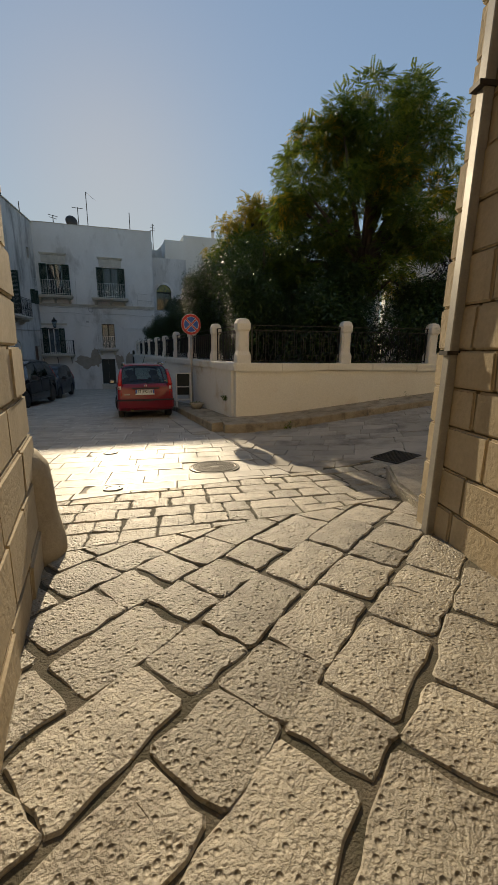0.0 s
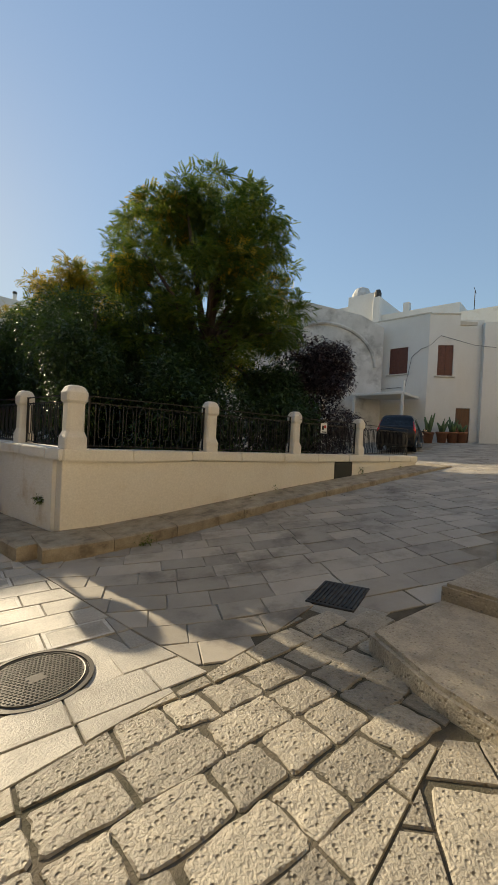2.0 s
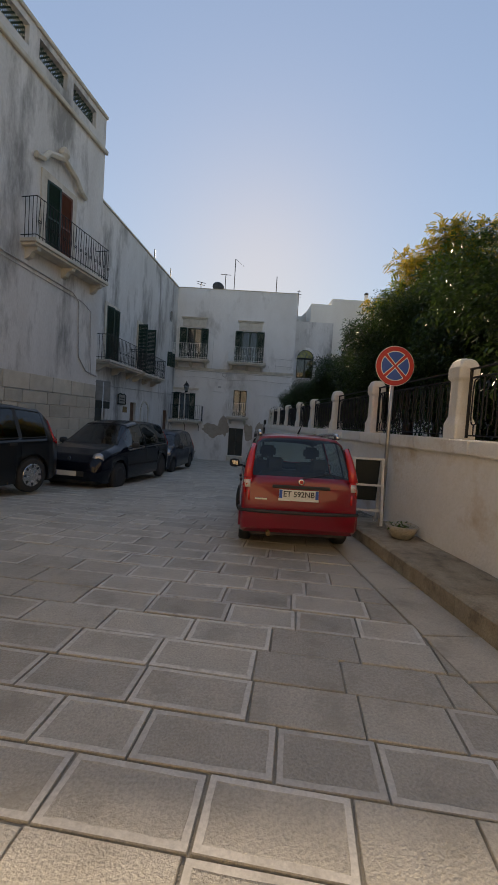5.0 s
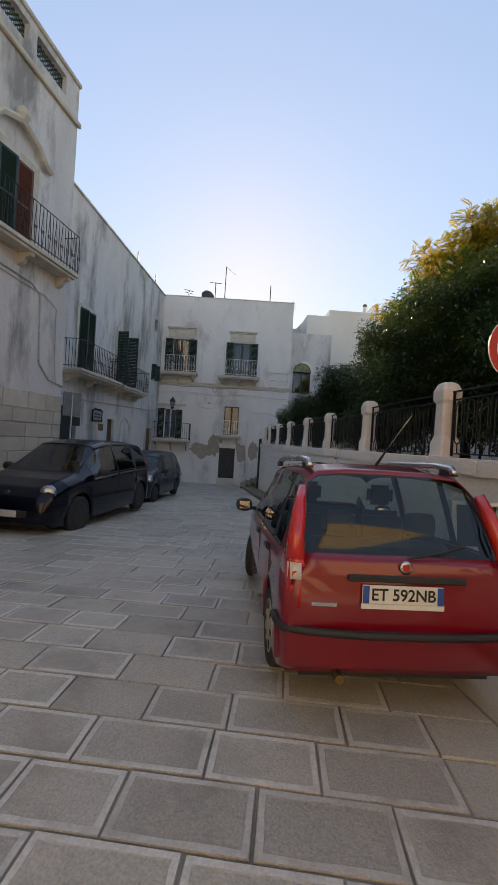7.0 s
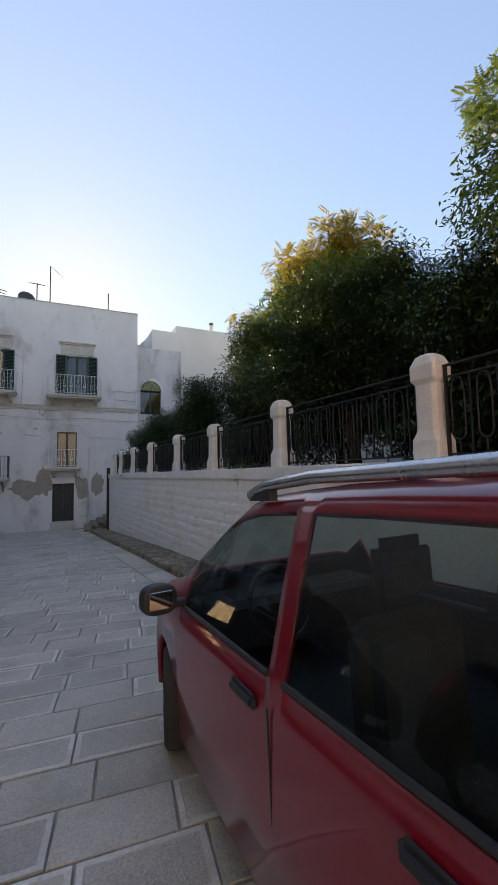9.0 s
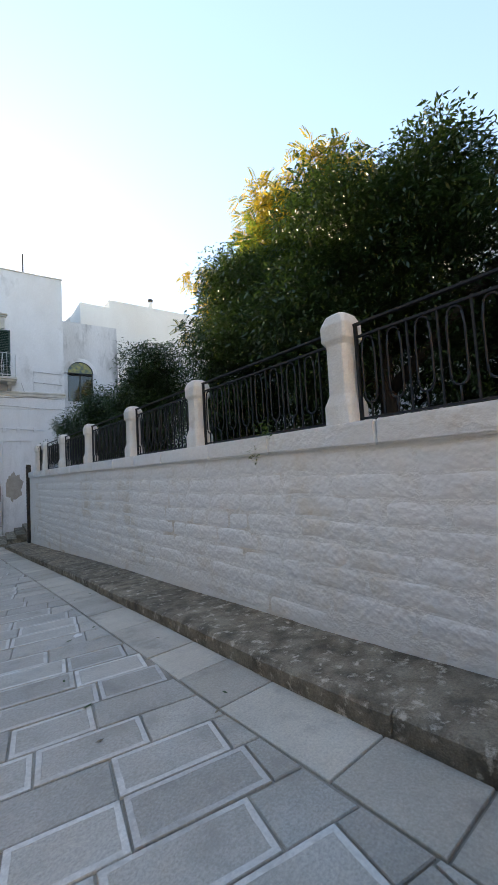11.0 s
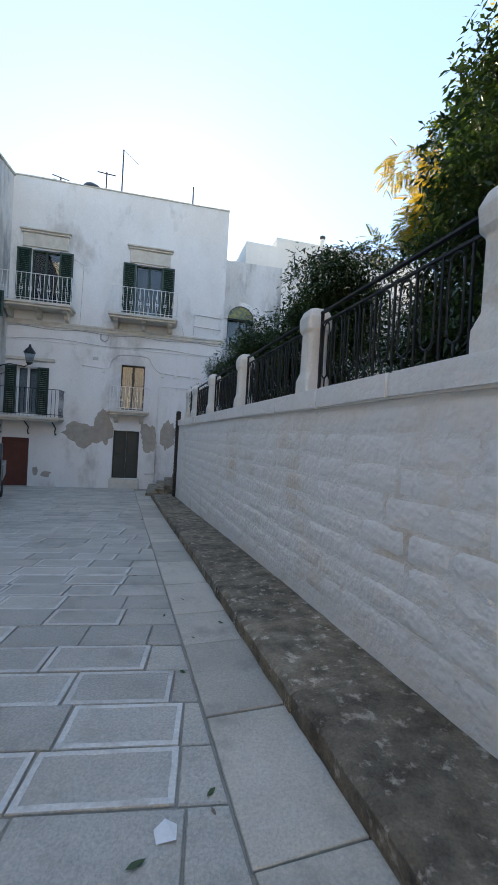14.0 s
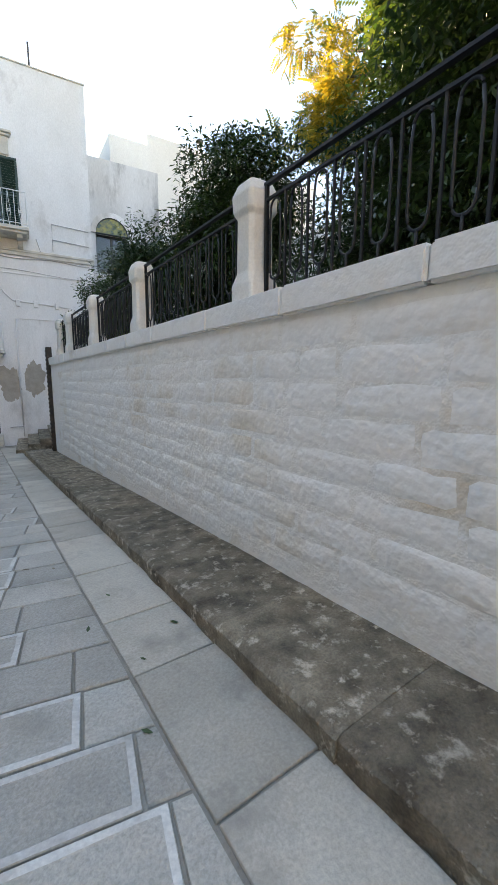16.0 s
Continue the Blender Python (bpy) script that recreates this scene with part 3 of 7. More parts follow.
pillar(big_pillar, 0.20, 0.14, -5)
for y in PILLARS:
    pillar(small_pillar if y < 8 else low_pillar, 0.20, y, 0)
for u in FRONT_PILLARS:
    p = fdir * u + fin * 0.20
    pillar(small_pillar, p.x, p.y, -10.2)


def bar_mesh(h, r):
    return mesh_of(box(-r, r, -r, r, 0, h), "bar", M["iron"])


BAR, THIN = bar_mesh(0.66, 0.007), bar_mesh(0.78, 0.012)
loop_bm = bmesh.new()
for sx in (-1, 1):
    tube([(sx * 0.045, 0, 0.58), (sx * 0.055, 0, 0.50), (sx * 0.055, 0, 0.22), (sx * 0.055, 0, 0.165)], 0.008, 6, loop_bm)
tube([(-0.055, 0, 0.20)] + [(-0.05 * math.cos(a), 0, 0.165 - 0.05 * math.sin(a)) for a in np.linspace(0, math.pi, 9)] + [(0.055, 0, 0.20)], 0.008, 6, loop_bm)
tube([(-0.045 * math.cos(a), 0, 0.58 + 0.045 * math.sin(a)) for a in np.linspace(0, math.pi, 9)], 0.008, 6, loop_bm)
tube([(0, 0, 0.0), (0, 0, 0.115)], 0.008, 6, loop_bm)
LOOP = mesh_of(loop_bm, "loop", M["iron"], True)


park_fence = empty("park_fence", pose(0, 0, 0), "black wrought iron fence with hairpin loops between white pillars", "fence")


def fence_panel(x, y, rz, length):
    f = empty("panel", pose(x, y, TOP + 0.02, 0, 0, rz))
    f.parent = park_fence
    part("bottom_rail", box(0, length, -0.011, 0.011, 0.02, 0.036), M["iron"], f)
    part("middle_rail", box(0, length, -0.011, 0.011, 0.665, 0.682), M["iron"], f)
    part("top_rail", box(0, length, -0.018, 0.018, 0.765, 0.782), M["iron"], f)
    for u in (0.012, length - 0.012):
        share("end_post", THIN, f, pose(u, 0, 0))
    n = max(3, int(round(length / 0.115)))
    if n % 2 == 0:
        n += 1
    for i in range(1, n):
        u = length * i / n
        share("loop" if i % 2 == 0 else "bar", LOOP if i % 2 == 0 else BAR, f, pose(u, 0, 0.03))
    return f


ys = [0.36] + PILLARS
for a, b in zip(ys, PILLARS):
    if b - a > 0.5:
        fence_panel(0.20, a + (0.0 if a == 0.36 else 0.13), 90, b - a - (0.13 if a == 0.36 else 0.26))
us = [0.25] + FRONT_PILLARS + [9.7]
for i, (a, b) in enumerate(zip(us, us[1:])):
    p = fdir * (a + 0.13) + fin * 0.2
    fence_panel(p.x, p.y, -10.2, b - a - 0.26)

hatch = empty("wall_hatch", pose(0, 0, 0, 0, 0, -10.2), "small dark iron hatch set in the cream wall", "hatch")
part("door", box(6.0, 6.62, -0.012, 0.03, 0.72, 1.19, 0.006), M["dark_door"], hatch)
part("frame", box(5.97, 6.65, -0.006, 0.02, 0.69, 1.203), M["rust_iron"], hatch)

end_post = empty("gate_post", pose(-0.06, 19.06, 0), "dark brown ribbed iron post at the wall end", "post")
part("post", box(-0.06, 0.06, -0.07, 0.07, -1.0, 1.62, 0.01), M["rust_iron"], end_post)
for k in range(24):
    part("rib", box(-0.075, 0.0, -0.05, 0.02, -0.8 + k * 0.1, -0.75 + k * 0.1), M["rust_iron"], end_post)
end_wall = empty("park_wall_end", pose(0, 0, 0), "white wall closing the park at its far side", "wall", kind="structure")
part("wall_body", box(0.36, 14, 18.6, 18.95, -1.6, 1.3), M["park_wall"], end_wall)

park_back = part("park_back_wall", box(9.6, 9.9, 7.5, 24.5, -1, 6.6), M["white_house"])
tagged(park_back, "white house wall behind the park trees", "wall", kind="structure")
# park soil
soil = part("park_soil", prism([(0.3, 0.4), (9.4, -1.2), (9.8, 4), (14, 8), (14, 18.7), (0.3, 18.7)], -0.6, 1.02), M["soil"])
tagged(soil, "dark earth of the raised park behind the wall", "soil", kind="structure")


# ---------------------------------------------------------------- kerb
def kerb_h(y):
    return float(np.interp(y, [0, 3, 7, 9, 30], [0.18, 0.15, 0.12, 0.11, 0.11]))


kerb = empty("kerb", pose(0, 0, 0), "worn grey stone kerb with lichen along the park wall", "kerb", kind="structure")
rng = random.Random(11)
y = -0.35
while y < 19.6:
    n = rng.uniform(0.7, 1.25)
    y1 = min(y + n, 19.7)
    if y < 0:
        y1 = 0.55
    bm = bmesh.new()
    lo = []
    off = rng.uniform(-0.008, 0.008)
    secs_y = np.linspace(y + 0.0015, y1 - 0.0015, max(3, int((y1 - y) / 0.09)))
    for yy in (float(q) for q in secs_y):
        wob_ = noise.noise(Vector((yy * 4.1, 3.0, 0.0)))
        g, top = street_z(yy), street_z(yy) + kerb_h(yy) + 0.007 * noise.noise(Vector((yy * 6.0, 0, 5.0)))
        j = off + 0.014 * wob_
        lo.append([bm.verts.new(c) for c in ((-0.66 + j, yy, g - 0.1), (-0.66 + j, yy, top - 0.02), (-0.63 + j, yy, top), (-0.03, yy, top + 0.008), (-0.03, yy, g - 0.1))])
    for a, b in zip(lo, lo[1:]):
        for k in range(5):
            bm.faces.new((a[k], a[(k + 1) % 5], b[(k + 1) % 5], b[k]))
    bm.faces.new(lo[0][::-1])
    bm.faces.new(lo[-1])
    bmesh.ops.recalc_face_normals(bm, faces=bm.faces[:])
    part("kerb_stone", bm, M["kerb_pale"] if y < 3.5 else M["kerb"], kerb)
    y = y1
u = -0.35
while u < 10.4:
    n = rng.uniform(0.7, 1.3)
    u1 = min(u + n, 10.5)
    bm = bmesh.new()
    lo = []
    for k, uu in enumerate((u + 0.004, u1 - 0.004)):
        fr = fdir * uu - fin * (0.72 + rng.uniform(-0.012, 0.012))
        bk = fdir * uu + fin * 0.01
        g = ground_z(fr.x, fr.y)
        top = g + float(np.interp(uu, [0, 3, 8, 11], [0.18, 0.15, 0.1, 0.03]))
        bt = max(top + 0.02, ground_z(bk.x, bk.y) + 0.05)
        e = fr + fin * 0.03
        lo.append([bm.verts.new(c) for c in ((fr.x, fr.y, g - 0.12), (fr.x, fr.y, top - 0.02), (e.x, e.y, top), (bk.x, bk.y, bt), (bk.x, bk.y, g - 0.12))])
    a, b = lo
    for k in range(5):
        bm.faces.new((a[k], a[(k + 1) % 5], b[(k + 1) % 5], b[k]))
    bm.faces.new(a[::-1])
    bm.faces.new(b)
    bmesh.ops.recalc_face_normals(bm, faces=bm.faces[:])
    part("kerb_stone", bm, M["kerb_pale"], kerb)
    u = u1


# ---------------------------------------------------------------- house helpers
def shell(parent, length, depth, z0, z1, holes, material, roof=True, left=True, right=True):
    part("front_wall", holed_wall(0, length, z0, z1, 0.3, holes), material, parent)
    part("back_wall", box(0.3, length - 0.3, depth - 0.3, depth, z0, z1), material, parent)
    if left:
        part("side_wall", box(0, 0.3, 0.302, depth, z0, z1), material, parent)
    if right:
        part("side_wall", box(length - 0.3, length, 0.302, depth, z0, z1), material, parent)
    if roof:
        part("roof", box(0.302, length - 0.302, 0.302, depth - 0.302, z1 - 0.6, z1 - 0.35), M["trim"], parent)


def window(parent, u0, u1, z0, z1, frame_mat, bars=2, curtain=False, rows=1, arch=False):
    w = empty("window", pose(0, 0.12, 0))
    w.parent = parent
    t = 0.045
    fb = bmesh.new()
    box(u0, u0 + t, 0, 0.06, z0, z1, bm=fb)
    box(u1 - t, u1, 0, 0.06, z0, z1, bm=fb)
    box(u0 + t, u1 - t, 0, 0.06, z1 - t, z1, bm=fb)
    box(u0 + t, u1 - t, 0, 0.06, z0, z0 + t, bm=fb)
    for k in range(1, bars):
        c = u0 + (u1 - u0) * k / bars
        box(c - t * 0.8, c + t * 0.8, -0.005, 0.055, z0 + t, z1 - t, bm=fb)
    for k in range(1, rows):
        c = z0 + (z1 - z0) * k / rows
        box(u0 + t, u1 - t, 0.002, 0.05, c - 0.02, c + 0.02, bm=fb)
    part("frame", fb, frame_mat, w)
    for k in range(bars):
        a, b = u0 + (u1 - u0) * k / bars, u0 + (u1 - u0) * (k + 1) / bars
        ob = part("pane", box(a + t, b - t, 0.025, 0.031, z0 + t, z1 - t), M["pane"], w)
        ob.visible_shadow = False
    if curtain:
        cb = bmesh.new()
        for k in range(bars):
            a, b = u0 + (u1 - u0) * k / bars + t, u0 + (u1 - u0) * (k + 1) / bars - t
            n = 14
            vs = []
            for i in range(n + 1):
                x = a + (b - a) * i / n
                dy = 0.10 + 0.012 * math.sin(i * 2.1)
                vs.append((cb.verts.new((x, dy, z0 + 0.03)), cb.verts.new((x, dy, z1 - 0.05))))
            for p, q in zip(vs, vs[1:]):
                cb.faces.new((p[0], q[0], q[1], p[1]))
        part("curtain", cb, M["curtain"], w, "white net curtain", smooth=True)
    # no real room: a thin sheet with the indoor shade in its colour
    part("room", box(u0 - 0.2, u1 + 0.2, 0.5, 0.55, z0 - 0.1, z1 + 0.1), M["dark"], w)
    return w


def shutter(parent, w, h, m, material):
    bm = bmesh.new()
    t = 0.06
    box(0, t, -0.02, 0.02, 0, h, bm=bm)
    box(w - t, w, -0.02, 0.02, 0, h, bm=bm)
    for z in (0, h * 0.48, h - t):
        box(t, w - t, -0.02, 0.02, z, z + t, bm=bm)
    n = int(h / 0.07)
    for k in range(n):
        z = t + (h - 2 * t) * k / n
        b2 = box(t, w - t, -0.004, 0.004, -0.03, 0.03)
        bmesh.ops.rotate(b2, verts=b2.verts[:], cent=(0, 0, 0), matrix=Matrix.Rotation(radians(35), 3, "X"))
        bmesh.ops.translate(b2, verts=b2.verts[:], vec=(0, 0, z + 0.035))
        tmp = bpy.data.meshes.new("tmp")
        b2.to_mesh(tmp)
        b2.free()
        bm.from_mesh(tmp)
        bpy.data.meshes.remove(tmp)
    return part("shutter", bm, material, parent, m=m)


def balcony(parent, u0, u1, z, depth, rail_h, material, slab_mat, ornate=True, step=0.16, bracket="stone"):
    """Slab with brackets and an iron railing; the wall face lies at y = 0."""
    b = empty("balcony", pose(0, 0, 0))
    b.parent = parent
    bm = box(u0, u1, -depth, 0.0, z - 0.10, z, 0.012)
    part("slab", bm, slab_mat, b)
    part("slab_moulding", box(u0 + 0.05, u1 - 0.05, -depth + 0.06, 0.0, z - 0.17, z - 0.10, 0.01), slab_mat, b)
    n = 2 if u1 - u0 < 1.8 else 3
    for k in range(n):
        c = u0 + 0.25 + (u1 - u0 - 0.5) * k / (n - 1)
        if bracket == "stone":
            bb = prism([(0, 0), (-depth * 0.8, 0), (-depth * 0.75, -0.08), (-depth * 0.45, -0.12), (-depth * 0.3, -0.24), (0, -0.30)], -0.07, 0.07)
            part("bracket", bb, slab_mat, b, m=Matrix.Translation((c, 0, z - 0.17)) @ Matrix(((0, 0, 1, 0), (1, 0, 0, 0), (0, 1, 0, 0), (0, 0, 0, 1))))
        else:
            part("bracket", tube([(c, 0, z - 0.6), (c, -0.1, z - 0.62), (c, -0.16, z - 0.5), (c, -0.1, z - 0.38), (c, -depth * 0.8, z - 0.17)], 0.022, 6), M["iron"], b, smooth=True)
    r = 0.009
    rl = bmesh.new()
    e = depth - 0.03
    for zz in (z + 0.08, z + rail_h):
        tube([(u0 + 0.03, 0, zz), (u0 + 0.03, -e, zz), (u1 - 0.03, -e, zz), (u1 - 0.03, 0, zz)], r * 1.4, 6, rl)
    part("rail", rl, material, b)
    xs = [u0 + 0.03 + (u1 - u0 - 0.06) * i / max(1, round((u1 - u0) / step)) for i in range(round((u1 - u0) / step) + 1)]
    straight = tube([(0, 0, 0.0), (0, 0, rail_h)], r, 5)
    sm = mesh_of(straight, "baluster", material)
    if ornate:
        ob = bmesh.new()
        for s in (-1, 1):
            pr = [(0, 0), (s * 0.012, 0.08), (s * 0.03, 0.30), (s * 0.055, 0.42), (s * 0.03, 0.56), (s * 0.012, 0.78), (0, 1.0)]
            tube([(x, 0, zz * rail_h) for x, zz in pr], r * 0.8, 5, ob)
        tube([(0.035 * math.cos(a), 0, rail_h * 0.42 + 0.035 * math.sin(a)) for a in np.linspace(0, math.tau, 11)], 0.012, 5, ob)
        om = mesh_of(ob, "baluster", material)
    for i, x in enumerate(xs):
        share("baluster", om if ornate and i % 2 else sm, b, pose(x, -e, z))
    for x in (u0 + 0.03, u1 - 0.03):
        for k in range(1, max(2, round(depth / step))):
            share("baluster", sm, b, pose(x, -e * k / max(2, round(depth / step)), z))
    return b


# ---------------------------------------------------------------- house at the end of the street
house = empty("end_house", pose(-5.7, 23.44, 0, 0, 0, -5.7), "tall white limewashed house with green shutters and balconies", "house")
HL = 7.70
end_holes = [(3.80, 4.73, -0.79, 0.99), (3.97, 4.83, 1.78, 3.45), (4.33, 5.28, 5.2, 7.22), (0.75, 1.68, 5.25, 7.25), (0.45, 1.15, 1.40, 3.08), (-0.25, 0.95, -1.6, 0.55)]
part("front_wall", holed_wall(-1.2, HL, -1.8, 9.76, 0.3, end_holes), M["facade"], house)
part("side_wall", box(HL - 0.3, HL, 0.302, 9, -1.8, 9.76), M["facade"], house)
part("back_wall", box(-1.2, HL - 0.302, 8.7, 9, -1.8, 9.76), M["facade"], house)
part("side_wall", box(-1.2, -0.9, 0.302, 8.698, -1.8, 9.76), M["facade"], house)
part("roof", box(-0.898, HL - 0.302, 0.302, 8.698, 9.0, 9.3), M["trim"], house)
for i in range(24):
    a, b = -1.2 + 8.92 * i / 24, -1.2 + 8.92 * (i + 1) / 24
    part("coping_stone", box(a + 0.002, b - 0.002, -0.03, 0.33, 9.762, 9.80 + 0.02 * noise.noise(Vector((a * 0.7, 0, 0)))), M["trim"], house)
part("parapet_block", box(0.1, 3.2, 2.0, 2.3, 9.3, 10.25), M["facade"], house)
part("parapet_block", prism([(2.9, 9.3), (4.1, 9.3), (3.5, 10.1), (3.1, 10.3)], -2.3, -2.0), M["facade"], house, m=Matrix(((1, 0, 0, 0), (0, 0, -1, 0), (0, 1, 0, 0), (0, 0, 0, 1))))
crs = box(-1.2, HL + 0.04, -0.07, 0.0, 4.66, 4.74, 0.012)
box(-1.2, HL + 0.03, -0.045, 0.0, 4.56, 4.66, bm=crs)
part("string_course", crs, M["trim"], house)
part("string_course", box(-1.2, HL, -0.02, 0.0, 4.02, 4.06, 0.006), M["facade"], house)
for u0, u1, zz in ((3.98, 5.66, 7.55), (0.36, 2.05, 7.6)):
    pb = box(u0 + 0.1, u1 - 0.1, -0.05, 0.0, zz - 0.28, zz + 0.2, 0.01)
    box(u0 + 0.04, u1 - 0.04, -0.10, 0.0, zz + 0.2, zz + 0.27, 0.01, bm=pb)
    box(u0, u1, -0.15, 0.0, zz + 0.27, zz + 0.34, 0.015, bm=pb)
    part("lintel", pb, M["trim"], house)
part("lintel", box(0.05, 1.7, -0.08, 0.0, 3.30, 3.42, 0.012), M["trim"], house)
window(house, 4.33, 5.28, 5.2, 7.22, M["green"], 2)
window(house, 0.75, 1.68, 5.25, 7.25, M["green"], 2)
window(house, 3.97, 4.83, 1.78, 3.45, M["dark_door"], 2, True)
window(house, 0.45, 1.15, 1.40, 3.08, M["white"], 2, True)
for u, w, z, h in ((4.33, 0.46, 5.2, 2.02), (0.75, 0.46, 5.25, 2.0), (0.45, 0.36, 1.4, 1.68)):
    shutter(house, w, h, pose(u - w, -0.035, z), M["green"])
for u, w, z, h in ((5.28, 0.46, 5.2, 2.02), (1.68, 0.46, 5.25, 2.0), (1.15, 0.36, 1.4, 1.68)):
    shutter(house, w, h, pose(u, -0.035, z), M["green"])
balcony(house, 3.50, 5.92, 5.17, 0.75, 0.92, M["white"], M["trim"], True, 0.15)
balcony(house, -0.05, 2.30, 5.22, 0.75, 0.92, M["white"], M["trim"], True, 0.15)
balcony(house, 3.62, 5.04, 1.74, 0.45, 0.85, M["white"], M["trim"], True, 0.14)
balcony(house, -0.2, 2.08, 1.32, 0.7, 0.95, M["iron"], M["trim"], False, 0.13, "iron")
# street door with two leaves
ed = empty("door", pose(0, 0.1, 0))
ed.parent = house
part("leaf", box(3.80, 4.262, 0, 0.05, -0.79, 0.985), M["dark_door"], ed)
part("leaf", box(4.268, 4.73, 0, 0.05, -0.79, 0.985), M["dark_door"], ed)
for a in (3.86, 4.33):
    for z0, z1 in ((-0.70, 0.02), (0.12, 0.92)):
        part("panel", box(a, a + 0.34, -0.02, 0.0, z0, z1, 0.015), M["dark_door"], ed)
part("step", box(3.74, 4.8, -0.22, 0.09, -1.5, -0.80, 0.015), M["trim"], house)
gd = empty("door", pose(0, 0.12, 0))
gd.parent = house
part("leaf", box(-0.25, 0.95, 0, 0.05, -1.6, 0.548), mat("garage_red_brown", (0.13, 0.035, 0.022), (0.10, 0.028, 0.018), 0.55, 4, 60, 0.2, 0.003), gd)
# relief panels and pipes on the facade
arch = bmesh.new()
tube([(2.6, -0.012, 3.30), (3.3, -0.012, 3.25), (3.55, -0.012, 3.3), (3.62, -0.012, 3.55), (3.85, -0.012, 3.80), (4.6, -0.012, 3.83), (4.95, -0.012, 3.78), (5.15, -0.012, 3.45), (5.35, -0.012, 3.25), (6.9, -0.012, 3.15)], 0.022, 6, arch)
part("string_course", arch, M["facade"], house, smooth=True)
nb = bmesh.new()
for a, b, c, d in ((5.42, 5.5, -0.9, 2.8), (5.5, 6.5, 2.72, 2.8), (6.42, 6.5, -0.9, 2.72)):
    box(a, b, -0.035, 0, c, d, bm=nb)
part("door_surround", nb, M["facade"], house)
for u in (3.30, 5.42, 5.9, 6.5):
    part("corbel", box(u, u + 0.12, -0.05, 0, 3.08, 3.28, 0.01), M["facade"], house)
part("pipe", tube([(5.36, -0.03, -0.55), (5.36, -0.03, 1.3), (5.40, -0.03, 2.7)], 0.02, 8), M["facade"], house, smooth=True)
part("pipe", tube([(5.0, -0.03, -0.6), (5.36, -0.03, -0.58), (5.36, -0.03, -0.9)], 0.015, 8), M["pale_cable"], house, smooth=True)
part("vent", box(2.95, 3.15, -0.012, 0.0, 3.52, 3.64, 0.003), M["metal"], house)
cb = bmesh.new()
tube([(-1.0 + 8.6 * i / 30, -0.02, 4.50 - 0.03 * math.sin(i * 0.9)) for i in range(31)], 0.012, 5, cb)
tube([(-1.0 + 8.6 * i / 30, -0.02, 4.10 - 0.05 * math.sin(i * 0.5)) for i in range(31)], 0.010, 5, cb)
tube([(3.2, -0.02, 4.5), (3.2, -0.03, 4.3), (3.35, -0.03, 4.22), (3.45, -0.03, 4.3), (3.47, -0.02, 4.5)], 0.02, 6, cb)
tube([(2.45, -0.02, 4.5), (2.5, -0.02, 6.9), (2.1, -0.02, 7.1)], 0.008, 5, cb)
tube([(6.1, -0.02, 5.1), (6.2, -0.02, 4.75), (6.9, -0.02, 4.6), (7.4, -0.02, 4.55)], 0.012, 5, cb)
tube([(6.55, -0.03, 4.8), (6.55, -0.03, 5.6), (7.6, -0.03, 5.55)], 0.013, 6, cb)
tube([(6.55, -0.03, 5.15), (7.6, -0.03, 5.1)], 0.013, 6, cb)
part("cable", cb, M["pale_cable"], house)
# fallen plaster
def blotch(parent, cx, cz, rx, rz, seed, y=-0.004):
    bm = bmesh.new()
    rg = random.Random(seed)
    n = 46
    c = bm.verts.new((cx, y, cz))
    vs = []
    for i in range(n):
        a = i * math.tau / n
        r = 1 + 0.45 * noise.noise(Vector((math.cos(a) * 1.4 + seed, math.sin(a) * 1.4, 0.3))) + 0.22 * noise.noise(Vector((math.cos(a) * 5 + seed, math.sin(a) * 5, 2.0))) + rg.uniform(-0.05, 0.05)
        vs.append(bm.verts.new((cx + rx * r * math.cos(a), y, cz + rz * r * math.sin(a))))
    for i in range(n):
        bm.faces.new((c, vs[(i + 1) % n], vs[i]))
    bmesh.ops.recalc_face_normals(bm, faces=bm.faces[:])
    return part("bare_patch", bm, M["patch"], parent, "patch of bare brown plaster where limewash fell off")


blotch(house, 2.75, 0.75, 0.75, 0.42, 1)
blotch(house, 3.42, 1.05, 0.33, 0.62, 2, -0.005)
blotch(house, 5.1, 0.72, 0.33, 0.55, 3)
blotch(house, 5.75, 0.9, 0.28, 0.55, 4)
blotch(house, 1.55, -0.72, 0.16, 0.12, 5)
blotch(house, 1.2, -0.62, 0.1, 0.16, 6)
# steps beside the gate
st = empty("stone_steps", pose(-0.5, 20.9, 0, 0, 0, -5.7), "worn grey stone steps rising beside the gate post", "steps")
for k in range(4):
    part("step", box(-0.25 + 0.28 * k, 1.6, -0.6, 1.75, street_z(21) - 0.2, street_z(21) + 0.13 * (k + 1), 0.015), M["kerb"], st)

# arched wing and the tall blue-white house behind
wing = empty("arched_wing", pose(1.98, 23.6, 0, 0, 0, -5.7), "weathered low wing with an arched window", "house")
part("front_wall", holed_wall(0, 2.6, -1.5, 8.30, 0.3, [(0.35, 1.45, 4.6, 5.9)]), M["facade_left"], wing)
part("roof", box(0, 2.6, 0.302, 4, 7.9, 8.1), M["trim"], wing)
ab = bmesh.new()
pts = [(0.9 + 0.55 * math.cos(a), 5.9 + 0.55 * math.sin(a)) for a in np.linspace(0, math.pi, 17)]
out = [(0.9 + 0.72 * math.cos(a), 5.9 + 0.72 * math.sin(a)) for a in np.linspace(0, math.pi, 17)]
